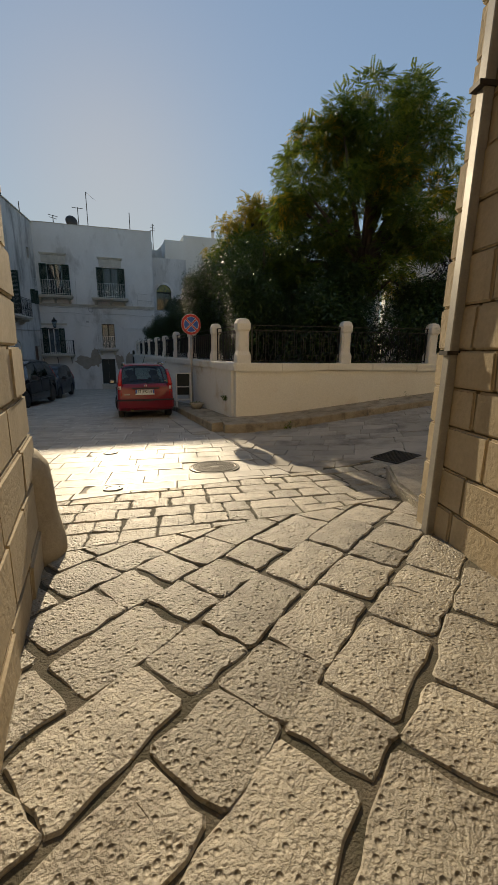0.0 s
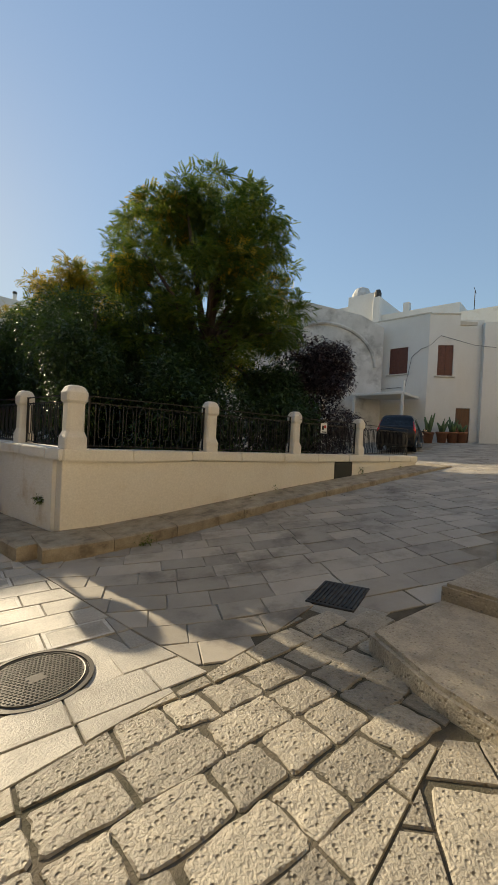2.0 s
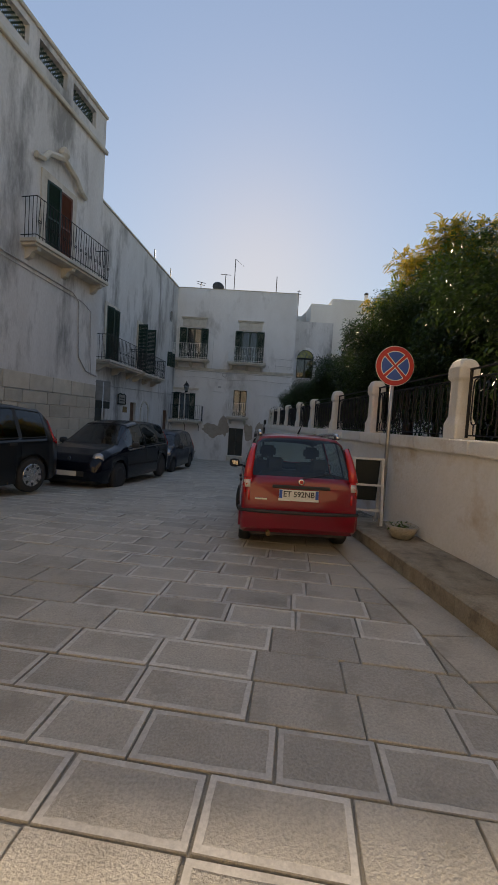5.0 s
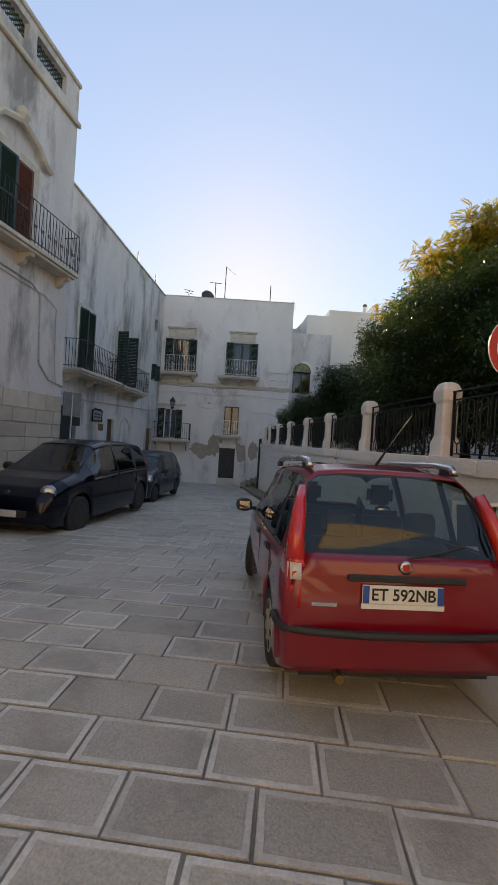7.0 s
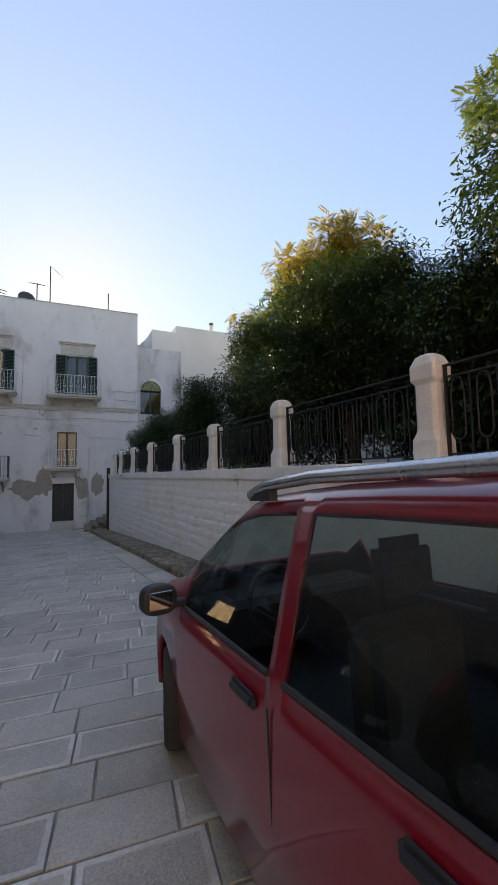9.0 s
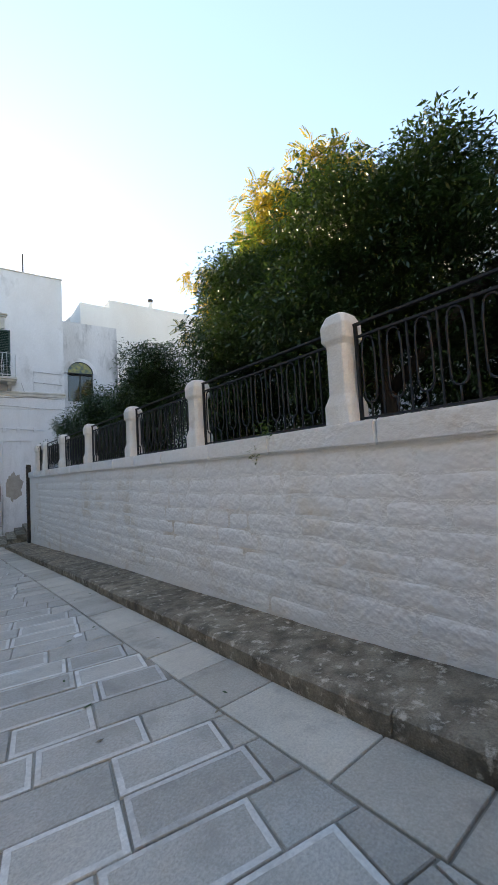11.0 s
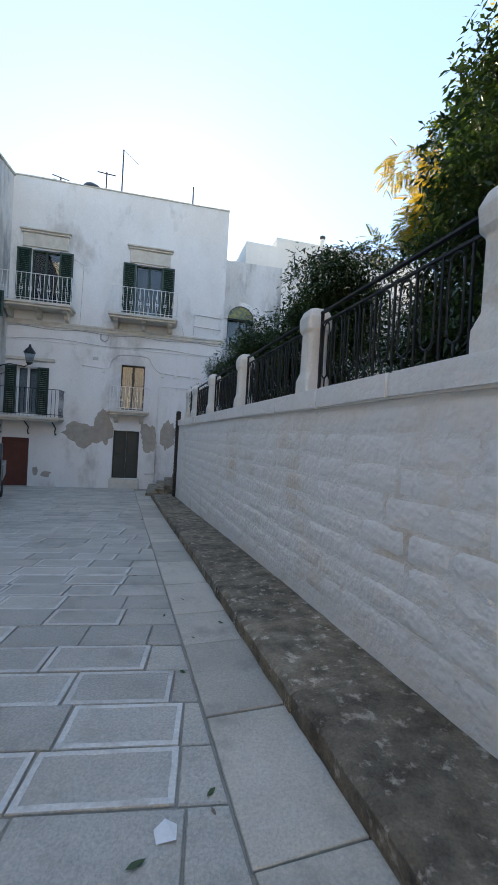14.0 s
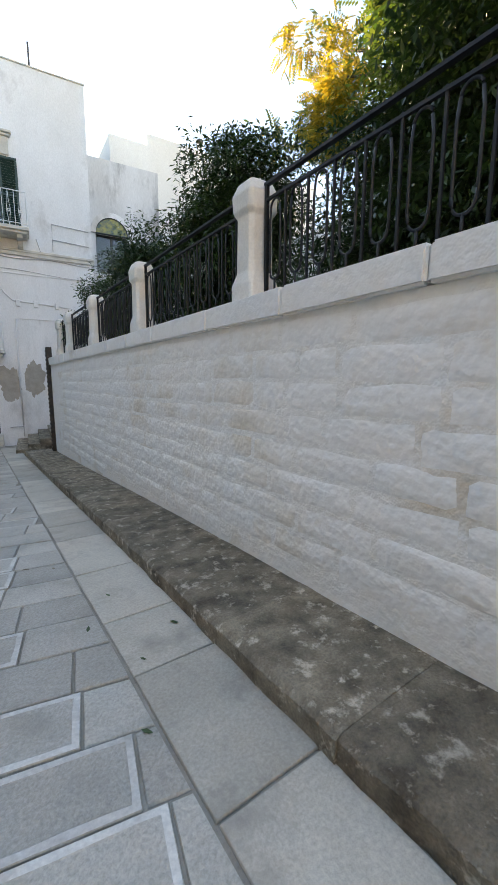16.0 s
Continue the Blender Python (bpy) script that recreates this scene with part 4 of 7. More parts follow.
for (p, q), (r, s) in zip(zip(pts, pts[1:]), zip(out, out[1:])):
    vs = [ab.verts.new((x, yy, z)) for (x, z), yy in ((p, -0.06), (q, -0.06), (s, -0.06), (r, -0.06))]
    vb = [ab.verts.new((x, 0.0, z)) for (x, z) in (p, q, s, r)]
    ab.faces.new(vs)
    for i in range(4):
        ab.faces.new((vs[i], vb[i], vb[(i + 1) % 4], vs[(i + 1) % 4]))
part("arch_moulding", ab, M["facade"], wing)
fan = bmesh.new()
fan.faces.new([fan.verts.new((x, -0.012, z)) for x, z in pts])
part("fanlight", fan, mat("coloured_fanlight", (0.30, 0.26, 0.04), (0.05, 0.08, 0.05), 0.15, 6, 40, 0.1, 0.002), wing, "yellow and green glass fanlight")
rim = tube([(x, -0.02, z) for x, z in pts] + [(pts[0][0], -0.02, pts[0][1])], 0.03, 6)
part("arch_frame", rim, M["dark_door"], wing)
window(wing, 0.35, 1.45, 4.6, 5.9, M["dark_door"], 2)

back = empty("tall_white_house", pose(3.35, 24.9, 0, 0, 0, -3), "tall pale house with stepped roofline and chimney", "house")
part("wall", holed_wall(0.0, 10, -1.5, 9.95, 0.3, [(2.35, 3.1, 5.5, 6.9)]), M["white_house"], back)
part("upper_wall", prism([(1.45, 9.95), (10, 9.95), (10, 10.45), (1.45, 10.38)], -6, 0), M["white_house"], back, m=Matrix(((1, 0, 0, 0), (0, 0, -1, 0), (0, 1, 0, 0), (0, 0, 0, 1))))
part("side_wall", box(0, 0.3, 0.302, 6, -1.5, 9.95), M["white_house"], back)
part("roof", box(0.302, 10, 0.302, 6, 9.4, 9.7), M["trim"], back)
window(back, 2.35, 3.1, 5.5, 6.9, M["dark_door"], 1, False, 3)
ch = empty("chimney", pose(3.9, 0.4, 10.3))
ch.parent = back
part("stack", turned([(0.13, 0), (0.13, 0.55), (0.10, 0.6)], 14), M["white_house"], ch, smooth=True)
part("cap", turned([(0.10, 0.6), (0.15, 0.63), (0.15, 0.72), (0.07, 0.78)], 14), M["cast_iron"], ch, smooth=True)
low = empty("rooftop_block", pose(2.2, 27, 0), "weathered rooftop room behind the parapet", "house")
part("wall", box(0, 2.2, 0, 3, 7.5, 9.6), M["old_stone"], low)
part("chimney", box(0.2, 0.55, 0.1, 0.45, 9.6, 10.2, 0.02), M["old_stone"], low)
part("gable", prism([(0.9, 9.6), (2.1, 9.6), (1.5, 10.3)], -1.0, -0.2), M["facade"], low, m=Matrix(((1, 0, 0, 0), (0, 0, -1, 0), (0, 1, 0, 0), (0, 0, 0, 1))))

# ---------------------------------------------------------------- left row of houses
lb2 = empty("left_house", pose(-7.95, 12.45, 0, 0, 0, 78.1), "grey weathered limewashed house with iron balconies", "house")
lh = [(0.9, 2.37, -1.2, 2.30), (2.15, 3.15, 3.62, 5.9), (5.35, 6.4, 3.62, 5.95), (9.75, 10.25, 4.55, 5.4), (9.9, 10.3, 7.3, 7.95), (9.5, 10.35, -1.4, 1.85), (4.85, 5.5, -1.2, 2.05)]
shell(lb2, 11.25, 6, -1.8, 9.70, lh, M["facade_left"])
part("roof_coping", box(-0.02, 11.27, -0.06, 0.30, 9.702, 9.78, 0.015), M["trim"], lb2)
for h, mm in ((lh[1], M["green"]), (lh[2], M["white"]), (lh[3], M["green"]), (lh[4], M["dark_door"])):
    window(lb2, *h, mm, 2, mm is M["white"])
for a, b, z in ((2.15, 3.15, 5.9), (5.35, 6.4, 5.95)):
    sb = bmesh.new()
    box(a - 0.14, a, -0.04, 0, 3.62, z + 0.14, bm=sb)
    box(b, b + 0.14, -0.04, 0, 3.62, z + 0.14, bm=sb)
    box(a, b, -0.04, 0, z, z + 0.14, bm=sb)
    part("window_surround", sb, M["trim"], lb2)
shutter(lb2, 0.5, 2.28, pose(2.15, -0.02, 3.62, 0, 0, -12), M["green"])
shutter(lb2, 0.5, 2.28, pose(2.66, -0.05, 3.62, 0, 0, -6), M["green"])
shutter(lb2, 0.5, 2.3, pose(5.35, -0.02, 3.62, 0, 0, -95), M["green"])
shutter(lb2, 0.5, 2.3, pose(6.4, -0.02, 3.62, 0, 0, -85), M["green"])
shutter(lb2, 0.28, 0.85, pose(9.72, -0.02, 4.55, 0, 0, -80), M["green"])
shutter(lb2, 0.28, 0.85, pose(10.28, -0.02, 4.55, 0, 0, -60), M["green"])
balcony(lb2, 1.25, 4.55, 3.55, 0.72, 0.98, M["iron"], M["trim"], True, 0.13)
balcony(lb2, 4.75, 7.6, 3.5, 0.72, 0.98, M["iron"], M["trim"], True, 0.13)
for h, mm in ((lh[0], M["dark_door"]), (lh[5], M["wood"]), (lh[6], M["wood"])):
    d = empty("door", pose(0, 0.12, 0))
    d.parent = lb2
    c = (h[0] + h[1]) / 2
    part("leaf", box(h[0], c - 0.003, 0, 0.05, h[2], h[3] - 0.005, 0.006), mm, d)
    part("leaf", box(c + 0.003, h[1], 0, 0.05, h[2], h[3] - 0.005, 0.006), mm, d)
nb = bmesh.new()
box(6.05, 6.15, -0.03, 0, -1.2, 1.7, bm=nb)
box(7.05, 7.15, -0.03, 0, -1.2, 1.7, bm=nb)
tube([(6.6 + 0.5 * math.cos(a), -0.01, 1.7 + 0.45 * math.sin(a)) for a in np.linspace(0, math.pi, 15)], 0.05, 6, nb)
part("arch_moulding", nb, M["trim"], lb2)
bars = tube([(0.3, -0.03, 2.7), (3, -0.03, 2.62), (7, -0.03, 2.75), (11, -0.03, 2.9)], 0.018, 6)
tube([(0.0, -0.03, 4.6), (0.4, -0.03, 4.4), (0.5, -0.03, 3.0), (1.3, -0.03, 2.75)], 0.025, 6, bars)
part("cable", bars, M["pale_cable"], lb2)

plq = empty("street_plaque", lb2.matrix_basis @ pose(3.85, -0.05, 2.12), "small ornate grey street plaque with scrolled frame", "plaque")
part("panel", box(-0.36, 0.36, 0, 0.04, -0.2, 0.2, 0.01), M["sign_grey"], plq)
part("frame", tube([(-0.38, 0, -0.22), (-0.38, 0, 0.18), (-0.2, 0, 0.25), (0, 0, 0.21), (0.2, 0, 0.25), (0.38, 0, 0.18), (0.38, 0, -0.22), (-0.38, 0, -0.22)], 0.03, 6), M["iron"], plq)
for k in range(2):
    part("lettering_bar", box(-0.24, 0.24, -0.004, 0, 0.02 - 0.12 * k, 0.07 - 0.12 * k), M["ink"], plq)
pl2 = empty("brass_plate", lb2.matrix_basis @ pose(4.25, -0.03, 1.66), "small brown metal name plate on the wall", "plaque")
part("panel", box(-0.2, 0.2, 0, 0.03, -0.14, 0.14, 0.008), M["brass"], pl2)

lamp = empty("wall_lantern", lb2.matrix_basis @ pose(10.9, 0, 3.0), "black iron wall lantern on a scrolled bracket", "lantern")
part("arm", tube([(0, 0, 0), (0, -0.3, 0.08), (0, -0.8, 0.02), (0, -0.95, 0.12)], 0.022, 6), M["iron"], lamp, smooth=True)
part("scroll", tube([(0, -0.02, -0.3), (0, -0.35, -0.12), (0, -0.55, 0.03)], 0.014, 6), M["iron"], lamp, smooth=True)
part("lantern_glass", turned([(0.10, 0.16), (0.17, 0.5), (0.16, 0.51)], 6), M["pane"], lamp, m=pose(0, -0.95, 0))
part("lantern_roof", turned([(0.20, 0.50), (0.12, 0.62), (0.05, 0.70), (0.02, 0.80)], 6), M["iron"], lamp, m=pose(0, -0.95, 0))
part("lantern_base", turned([(0.03, 0.08), (0.11, 0.15), (0.11, 0.17)], 6), M["iron"], lamp, m=pose(0, -0.95, 0))

lb1 = empty("left_palace", pose(-10.1, 2.0, 0, 0, 0, 72.8), "tall white house with terrace parapet and stone base", "house")
L1 = 10.41
h1 = [(7.75, 8.80, 5.86, 7.85), (2.2, 3.2, 5.86, 7.85), (2.0, 3.4, -0.6, 2.0), (8.72, 9.85, 10.72, 11.25), (7.35, 8.45, 10.72, 11.25), (5.9, 7.0, 10.72, 11.25), (4.4, 5.5, 10.72, 11.25)]
part("front_wall", holed_wall(-6, L1, -1.8, 11.42, 0.3, h1), M["facade_left"], lb1)
part("side_wall", box(L1 - 0.3, L1, 0.302, 6, -1.8, 11.42), M["facade_left"], lb1)
part("roof", box(-6, L1 - 0.302, 0.302, 6, 9.9, 10.2), M["trim"], lb1)
part("cornice", box(-6, L1 + 0.06, -0.10, 0.0, 10.26, 10.40, 0.02), M["trim"], lb1)
part("parapet_coping", box(-6, L1 + 0.05, -0.06, 0.35, 11.422, 11.54, 0.02), M["trim"], lb1)
for h in h1[3:]:
    lat = bmesh.new()
    n = 9
    for k in range(-5, n + 1):
        for s in (1, -1):
            c0 = h[0] + (h[1] - h[0]) * k / n
            dz = h[3] - h[2]
            x0, x1 = (c0, c0 + dz) if s == 1 else (c0 + dz, c0)
            a, b = max(0, min(1, (h[0] - x0) / (x1 - x0) if x1 != x0 else 0)), 1.0
            t0, t1 = sorted(((h[0] - x0) / (x1 - x0), (h[1] - x0) / (x1 - x0)))
            t0, t1 = max(0, t0), min(1, t1)
            if t1 - t0 > 0.05:
                tube([(x0 + (x1 - x0) * t0, 0.15, h[2] + dz * t0), (x0 + (x1 - x0) * t1, 0.15, h[2] + dz * t1)], 0.022, 4, lat)
    part("parapet_lattice", lat, M["green"], lb1)
window(lb1, *h1[0], M["brown"], 2)
window(lb1, *h1[1], M["brown"], 2)
sh = shutter(lb1, 0.5, 1.98, pose(7.76, -0.03, 5.87, 0, 0, -8), M["green"])
sh = shutter(lb1, 0.5, 1.98, pose(8.29, -0.03, 5.87, 0, 0, -4), M["brown"])
pd = bmesh.new()
box(7.55, 7.75, -0.05, 0, 5.86, 8.05, bm=pd)
box(8.80, 9.0, -0.05, 0, 5.86, 8.05, bm=pd)
box(7.75, 8.80, -0.05, 0, 7.85, 8.05, bm=pd)
part("window_surround", pd, M["trim"], lb1)
part("pediment", tube([(7.25, -0.1, 8.2), (7.5, -0.12, 8.25), (7.7, -0.12, 8.5), (8.27, -0.14, 8.72), (8.85, -0.12, 8.5), (9.1, -0.12, 8.25), (9.35, -0.1, 8.2)], 0.09, 6), M["trim"], lb1)
part("finial", turned([(0.10, 0), (0.16, 0.1), (0.15, 0.22), (0.05, 0.32)], 10), M["trim"], lb1, m=pose(8.27, -0.14, 8.72))
balcony(lb1, 6.9, 10.2, 5.86, 0.5, 1.05, M["iron"], M["trim"], True, 0.12)
pc = tube([(5.5, -0.03, 5.35), (9.0, -0.03, 5.15), (9.3, -0.03, 4.95), (9.4, -0.03, 3.2), (9.8, -0.03, 2.8), (10.4, -0.03, 2.7)], 0.02, 6)
tube([(6.0, -0.03, 5.2), (9.5, -0.03, 5.0), (9.95, -0.03, 4.8), (10.0, -0.03, 3.4), (10.1, -0.03, 2.7)], 0.012, 6, pc)
part("cable", pc, M["pale_cable"], lb1)
rg = random.Random(4)
z = -0.9
while z < 2.3:
    hgt = rg.uniform(0.36, 0.5)
    u = 3.5
    while u < L1 - 0.02:
        w = rg.uniform(0.5, 1.0)
        u1 = min(u + w, L1)
        if u1 - u > 0.12:
            part("stone_block", box(u + 0.006, u1 - 0.006, -0.035 - rg.uniform(0, 0.012), 0.0, z + 0.006, min(z + hgt, 2.42) - 0.006, 0.01), M["stone_low"], lb1)
        u = u1
    z += hgt

# ---------------------------------------------------------------- stone houses at the mouth of the alley
near_r = empty("corner_house_stone", pose(-0.37, -5.62, 0, 0, 0, -15), "honey coloured rough ashlar corner house", "house")


def ashlar_wall(parent, length, z0, z1, m, seed, bottom_out=0.06):
    rg = random.Random(seed)
    part("wall_core", box(0, length, 0.03, 0.4, z0, z1), M["ashlar"], parent, m=m)
    z, row = z0, 0
    while z < z1 - 0.05:
        hgt = rg.uniform(0.26, 0.33) if z < 5 else 0.6
        u = 0.0
        while u < length - 0.03:
            w = rg.uniform(0.38, 0.75)
            u1 = min(u + w, length)
            o = bottom_out * max(0, 1 - (z - 0.2) / 5.5)
            bm = box(u + 0.004, u1 - 0.004, -o - rg.uniform(0.0, 0.02), 0.05, z + 0.004, min(z + hgt, z1) - 0.004, 0.014, seg=2)
            for v in bm.verts:
                if v.co.y < -o + 0.02:
                    v.co.y += 0.014 * noise.noise(v.co * 6)
            part("stone_block", bm, M["ashlar"], parent, m=m)
            u = u1
        z += hgt
        row += 1


ashlar_wall(near_r, 7.0, -0.1, 9.0, Matrix(((0, 1, 0, 0), (-1, 0, 0, 0), (0, 0, 1, 0), (0, 0, 0, 1))), 21)
part("wall_core", box(0.02, 7, -0.4, -0.002, -0.1, 9.0), M["ashlar"], near_r)
part("roof", box(0.4, 7, -7, -0.4, 8.6, 8.8), M["trim"], near_r)
dp = empty("downpipe", near_r.matrix_basis @ pose(-0.10, -0.22, 0), "square grey metal downpipe fixed to the stone wall", "pipe")
part("pipe", box(-0.04, 0.03, -0.04, 0.04, 0.2, 4.0, 0.008), M["alu"], dp, m=pose(0, 0, 0, 0, 0.6, 0))
part("pipe_upper", box(-0.03, 0.035, -0.035, 0.035, 4.0, 8.5, 0.008), M["alu"], dp, m=pose(0, 0, 0, 0, 0.6, 0))
for z in (1.6, 3.2, 4.4):
    part("clamp", box(-0.05, 0.12, -0.05, 0.05, z, z + 0.03), M["rust_iron"], dp)
wc = tube([(-0.10, 0.0, 5.2), (-0.16, -0.4, 4.9), (-0.14, -1.0, 4.8), (-0.12, -2.2, 4.9)], 0.02, 6)
tube([(-0.2, 0.05, 6.2), (-0.3, 0.02, 6.0), (-0.22, -0.1, 5.8), (-0.12, -0.2, 5.2)], 0.012, 6, wc)
ob = part("wall_cable", wc, M["cable"], None, m=near_r.matrix_basis)
tagged(ob, "black cables looped along the stone wall", "cable")

near_l = empty("alley_house_stone", pose(-3.36, -4.95, 0), "honey coloured ashlar house corner with worn wheel guard", "house")
ashlar_wall(near_l, 7.0, -0.1, 8.0, Matrix(((0, -1, 0, 0), (-1, 0, 0, 0), (0, 0, 1, 0), (0, 0, 0, 1))), 31, 0.06)
part("wall_core", box(-7, -0.02, -0.4, -0.002, -0.1, 8.0), M["ashlar"], near_l)
part("roof", box(-7, -0.4, -7, -0.4, 7.6, 7.8), M["trim"], near_l)
gb = turned([(0.30, 0.0), (0.30, 0.12), (0.25, 0.30), (0.24, 0.55), (0.235, 0.68), (0.18, 0.76), (0.06, 0.79)], 20)
for v in gb.verts:
    v.co += Vector((0.02, 0.02, 0.015)) * noise.noise(v.co * 5)
guard = part("wheel_guard", gb, M["ashlar"], None, smooth=True, m=pose(-3.44, -4.98, 0.17))
tagged(guard, "worn rounded stone wheel guard at the house corner", "wheel guard")
# closing walls behind the walker and beyond the view
for nm, m, b in (("wall_behind", pose(-2, -14.5, 0), (-6, 6, -0.3, 0, -0.2, 8)), ("wall_left_near", pose(-11, -2, 0, 0, 0, 60), (-6, 6, 0, 0.3, -0.5, 9))):
    w = part(nm, box(*b), M["ashlar"], None, m=m)
    tagged(w, "plain stone house wall closing the alley", "wall", kind="structure")

# raised stone platform along the corner house
plat = empty("raised_platform", pose(0, 0, 0), "raised platform of large worn stone slabs", "pavement")
pp = [((0.27, -4.42), (1.3, -4.62), (1.15, -5.9), (-0.32, -5.65), (-0.08, -4.95)), ((1.31, -4.62), (2.6, -4.84), (2.5, -6.1), (1.16, -5.9)), ((2.61, -4.84), (4.2, -5.1), (4.1, -6.4), (2.51, -6.1)), ((4.21, -5.1), (7.5, -5.7), (7.4, -7.0), (4.11, -6.4))]
for k, poly in enumerate(pp):
    cx, cy = sum(p[0] for p in poly) / len(poly), sum(p[1] for p in poly) / len(poly)
    part("slab", prism(poly, -0.2, 0.33 + 0.28 * max(0, cx - 0.8) * 0.45, 0.03), M["cobble"], plat)

# ---------------------------------------------------------------- houses up the road
r1 = empty("white_road_house", pose(20.5, 1.35, 0), "white two storey house with brown shutters", "house")
mA = Matrix.Rotation(radians(-93.4), 4, "Z")
mB = Matrix.Rotation(radians(-56.5), 4, "Z")


def road_face(name, m, u0, u1, z0, z1, holes, material=None):
    return part(name, holed_wall(u0, u1, z0, z1, 0.3, holes), material or M["white_house"], r1, m=m)


R_A = [(-2.25, -1.15, 5.9, 7.43)]
R_B = [(0.5, 1.32, 5.7, 7.4), (1.72, 2.5, 1.9, 3.96)]
road_face("front_wall", mA, -9.0, 0.0, 0.5, 9.15, R_A)
road_face("side_wall", mB, 0.0, 1.6, 0.5, 9.1, R_B[:1])
road_face("side_wall", mB @ pose(0, 0.35, 0), 1.3, 3.0, 0.5, 8.9, R_B[1:])
road_face("side_wall", mB, 2.9, 8.5, 0.5, 8.7, [(3.9, 4.4, 5.4, 6.9), (3.9, 4.45, 3.55, 4.45)])
part("roof", prism([(0.2, -0.2), (0.5, 8.8), (9, 8.8), (12, -4), (7, -9), (2.6, -3)], 8.6, 8.8), M["trim"], r1)
part("parapet_trim", box(-9.0, 0.03, -0.04, 0.3, 9.152, 9.22), M["trim"], r1, m=mA)
part("parapet_trim", box(-0.03, 1.6, -0.04, 0.3, 9.102, 9.17), M["trim"], r1, m=mB)


def closed_shutter(parent, m, h):
    w = empty("window", m)
    w.parent = parent
    c = (h[0] + h[1]) / 2
    for a, b in ((h[0], c - 0.005), (c + 0.005, h[1])):
        bm = box(a, b, 0.0, 0.05, h[2], h[3], 0.008)
        n = int((h[3] - h[2]) / 0.09)
        for k in range(n):
            z = h[2] + 0.05 + (h[3] - h[2] - 0.1) * k / n
            box(a + 0.05, b - 0.05, -0.012, 0.0, z, z + 0.05, bm=bm)
        part("shutter", bm, M["brown"], w)
    part("sill", box(h[0] - 0.12, h[1] + 0.12, -0.16, 0.0, h[2] - 0.1, h[2] - 0.02, 0.012), M["trim"], w)


closed_shutter(r1, mA @ pose(0, 0.06, 0), R_A[0])
closed_shutter(r1, mB @ pose(0, 0.06, 0), R_B[0])
closed_shutter(r1, mB @ pose(0, 0.06, 0), (3.9, 4.4, 5.4, 6.9))
closed_shutter(r1, mB @ pose(0, 0.06, 0), (3.9, 4.45, 3.55, 4.45))
d = empty("door", mB @ pose(0, 0.45, 0))
d.parent = r1
part("leaf", box(1.72, 2.107, 0, 0.05, 1.9, 3.955), M["wood"], d)
part("leaf", box(2.113, 2.5, 0, 0.05, 1.9, 3.955), M["wood"], d)
part("cable", tube([(-3.5, -0.05, 5.0), (-1.2, -0.05, 5.1), (-0.9, -0.05, 6.8), (-0.4, -0.05, 7.2), (0, -0.06, 7.3)], 0.012, 6), M["cable"], r1, m=mA)
part("cable", tube([(0, -0.05, 7.3), (0.6, -0.05, 7.9), (2.4, -0.05, 7.4), (3.5, -0.05, 7.3)], 0.012, 6), M["cable"], r1, m=mB)
rb = empty("upper_white_house", pose(29.3, 0, 0), "white house with stepped roofs higher up the hill", "house")
part("wall", box(0, 8, 8.6, 11.0, 1, 14.6), M["white_house"], rb)
part("wall", box(0.3, 8, 11.002, 16.0, 1, 13.9), M["old_stone"], rb)
part("wall", box(0.2, 8, 2.0, 8.598, 1, 12.6), M["white_house"], rb)
part("wall", box(-0.6, 8, -12.0, 1.998, 1, 11.6), M["front_wall"], rb)
part("dome", turned([(0.9, 0), (0.85, 0.4), (0.6, 0.9), (0.2, 1.1)], 14), M["old_stone"], rb, m=pose(0.9, 10.2, 14.5))
part("flue", box(-0.5, 0.0, 7.9, 8.5, 9, 14.0, 0.03), M["white_house"], rb)
part("flue_cowl", turned([(0.28, 0), (0.30, 0.3), (0.2, 0.6)], 12), M["cast_iron"], rb, m=pose(-0.25, 8.2, 14.0))
part("chimney", box(0.4, 0.9, 5.8, 6.3, 12.6, 13.4, 0.03), M["white_house"], rb)
part("chimney", box(0.4, 1.0, -1.9, -1.3, 11.6, 12.3, 0.03), M["cast_iron"], rb)
gh = empty("grey_vaulted_house", pose(16.2, 6.9, 0, 0, 0, -38), "old grey house with vaulted gable", "house")
gb2 = prism([(-5, 0), (5, 0), (5, 8.6), (3.5, 9.2), (0, 9.6), (-3.5, 9.5), (-5, 9.3)], -5, 0)
part("wall", gb2, M["old_stone"], gh, m=Matrix(((1, 0, 0, 0), (0, 0, -1, 0), (0, 1, 0, 0), (0, 0, 0, 1))))
part("arch_moulding", tube([(1.5 + 3.0 * math.cos(a), -0.05, 6.2 + 2.3 * math.sin(a)) for a in np.linspace(0, math.pi, 25)], 0.10, 6), M["old_stone"], gh)
rside = part("road_wall", box(-0.2, 16, -0.4, 0, 0, 9), M["ashlar"], None, m=pose(7.5, -7.2, 0, 0, 0, -9))
tagged(rside, "stone house wall along the rising road", "wall", kind="structure")

# ---------------------------------------------------------------- cars
def lerp_rows(rows, s, k):
    return float(np.interp(s, [r[0] for r in rows], [r[k] for r in rows]))


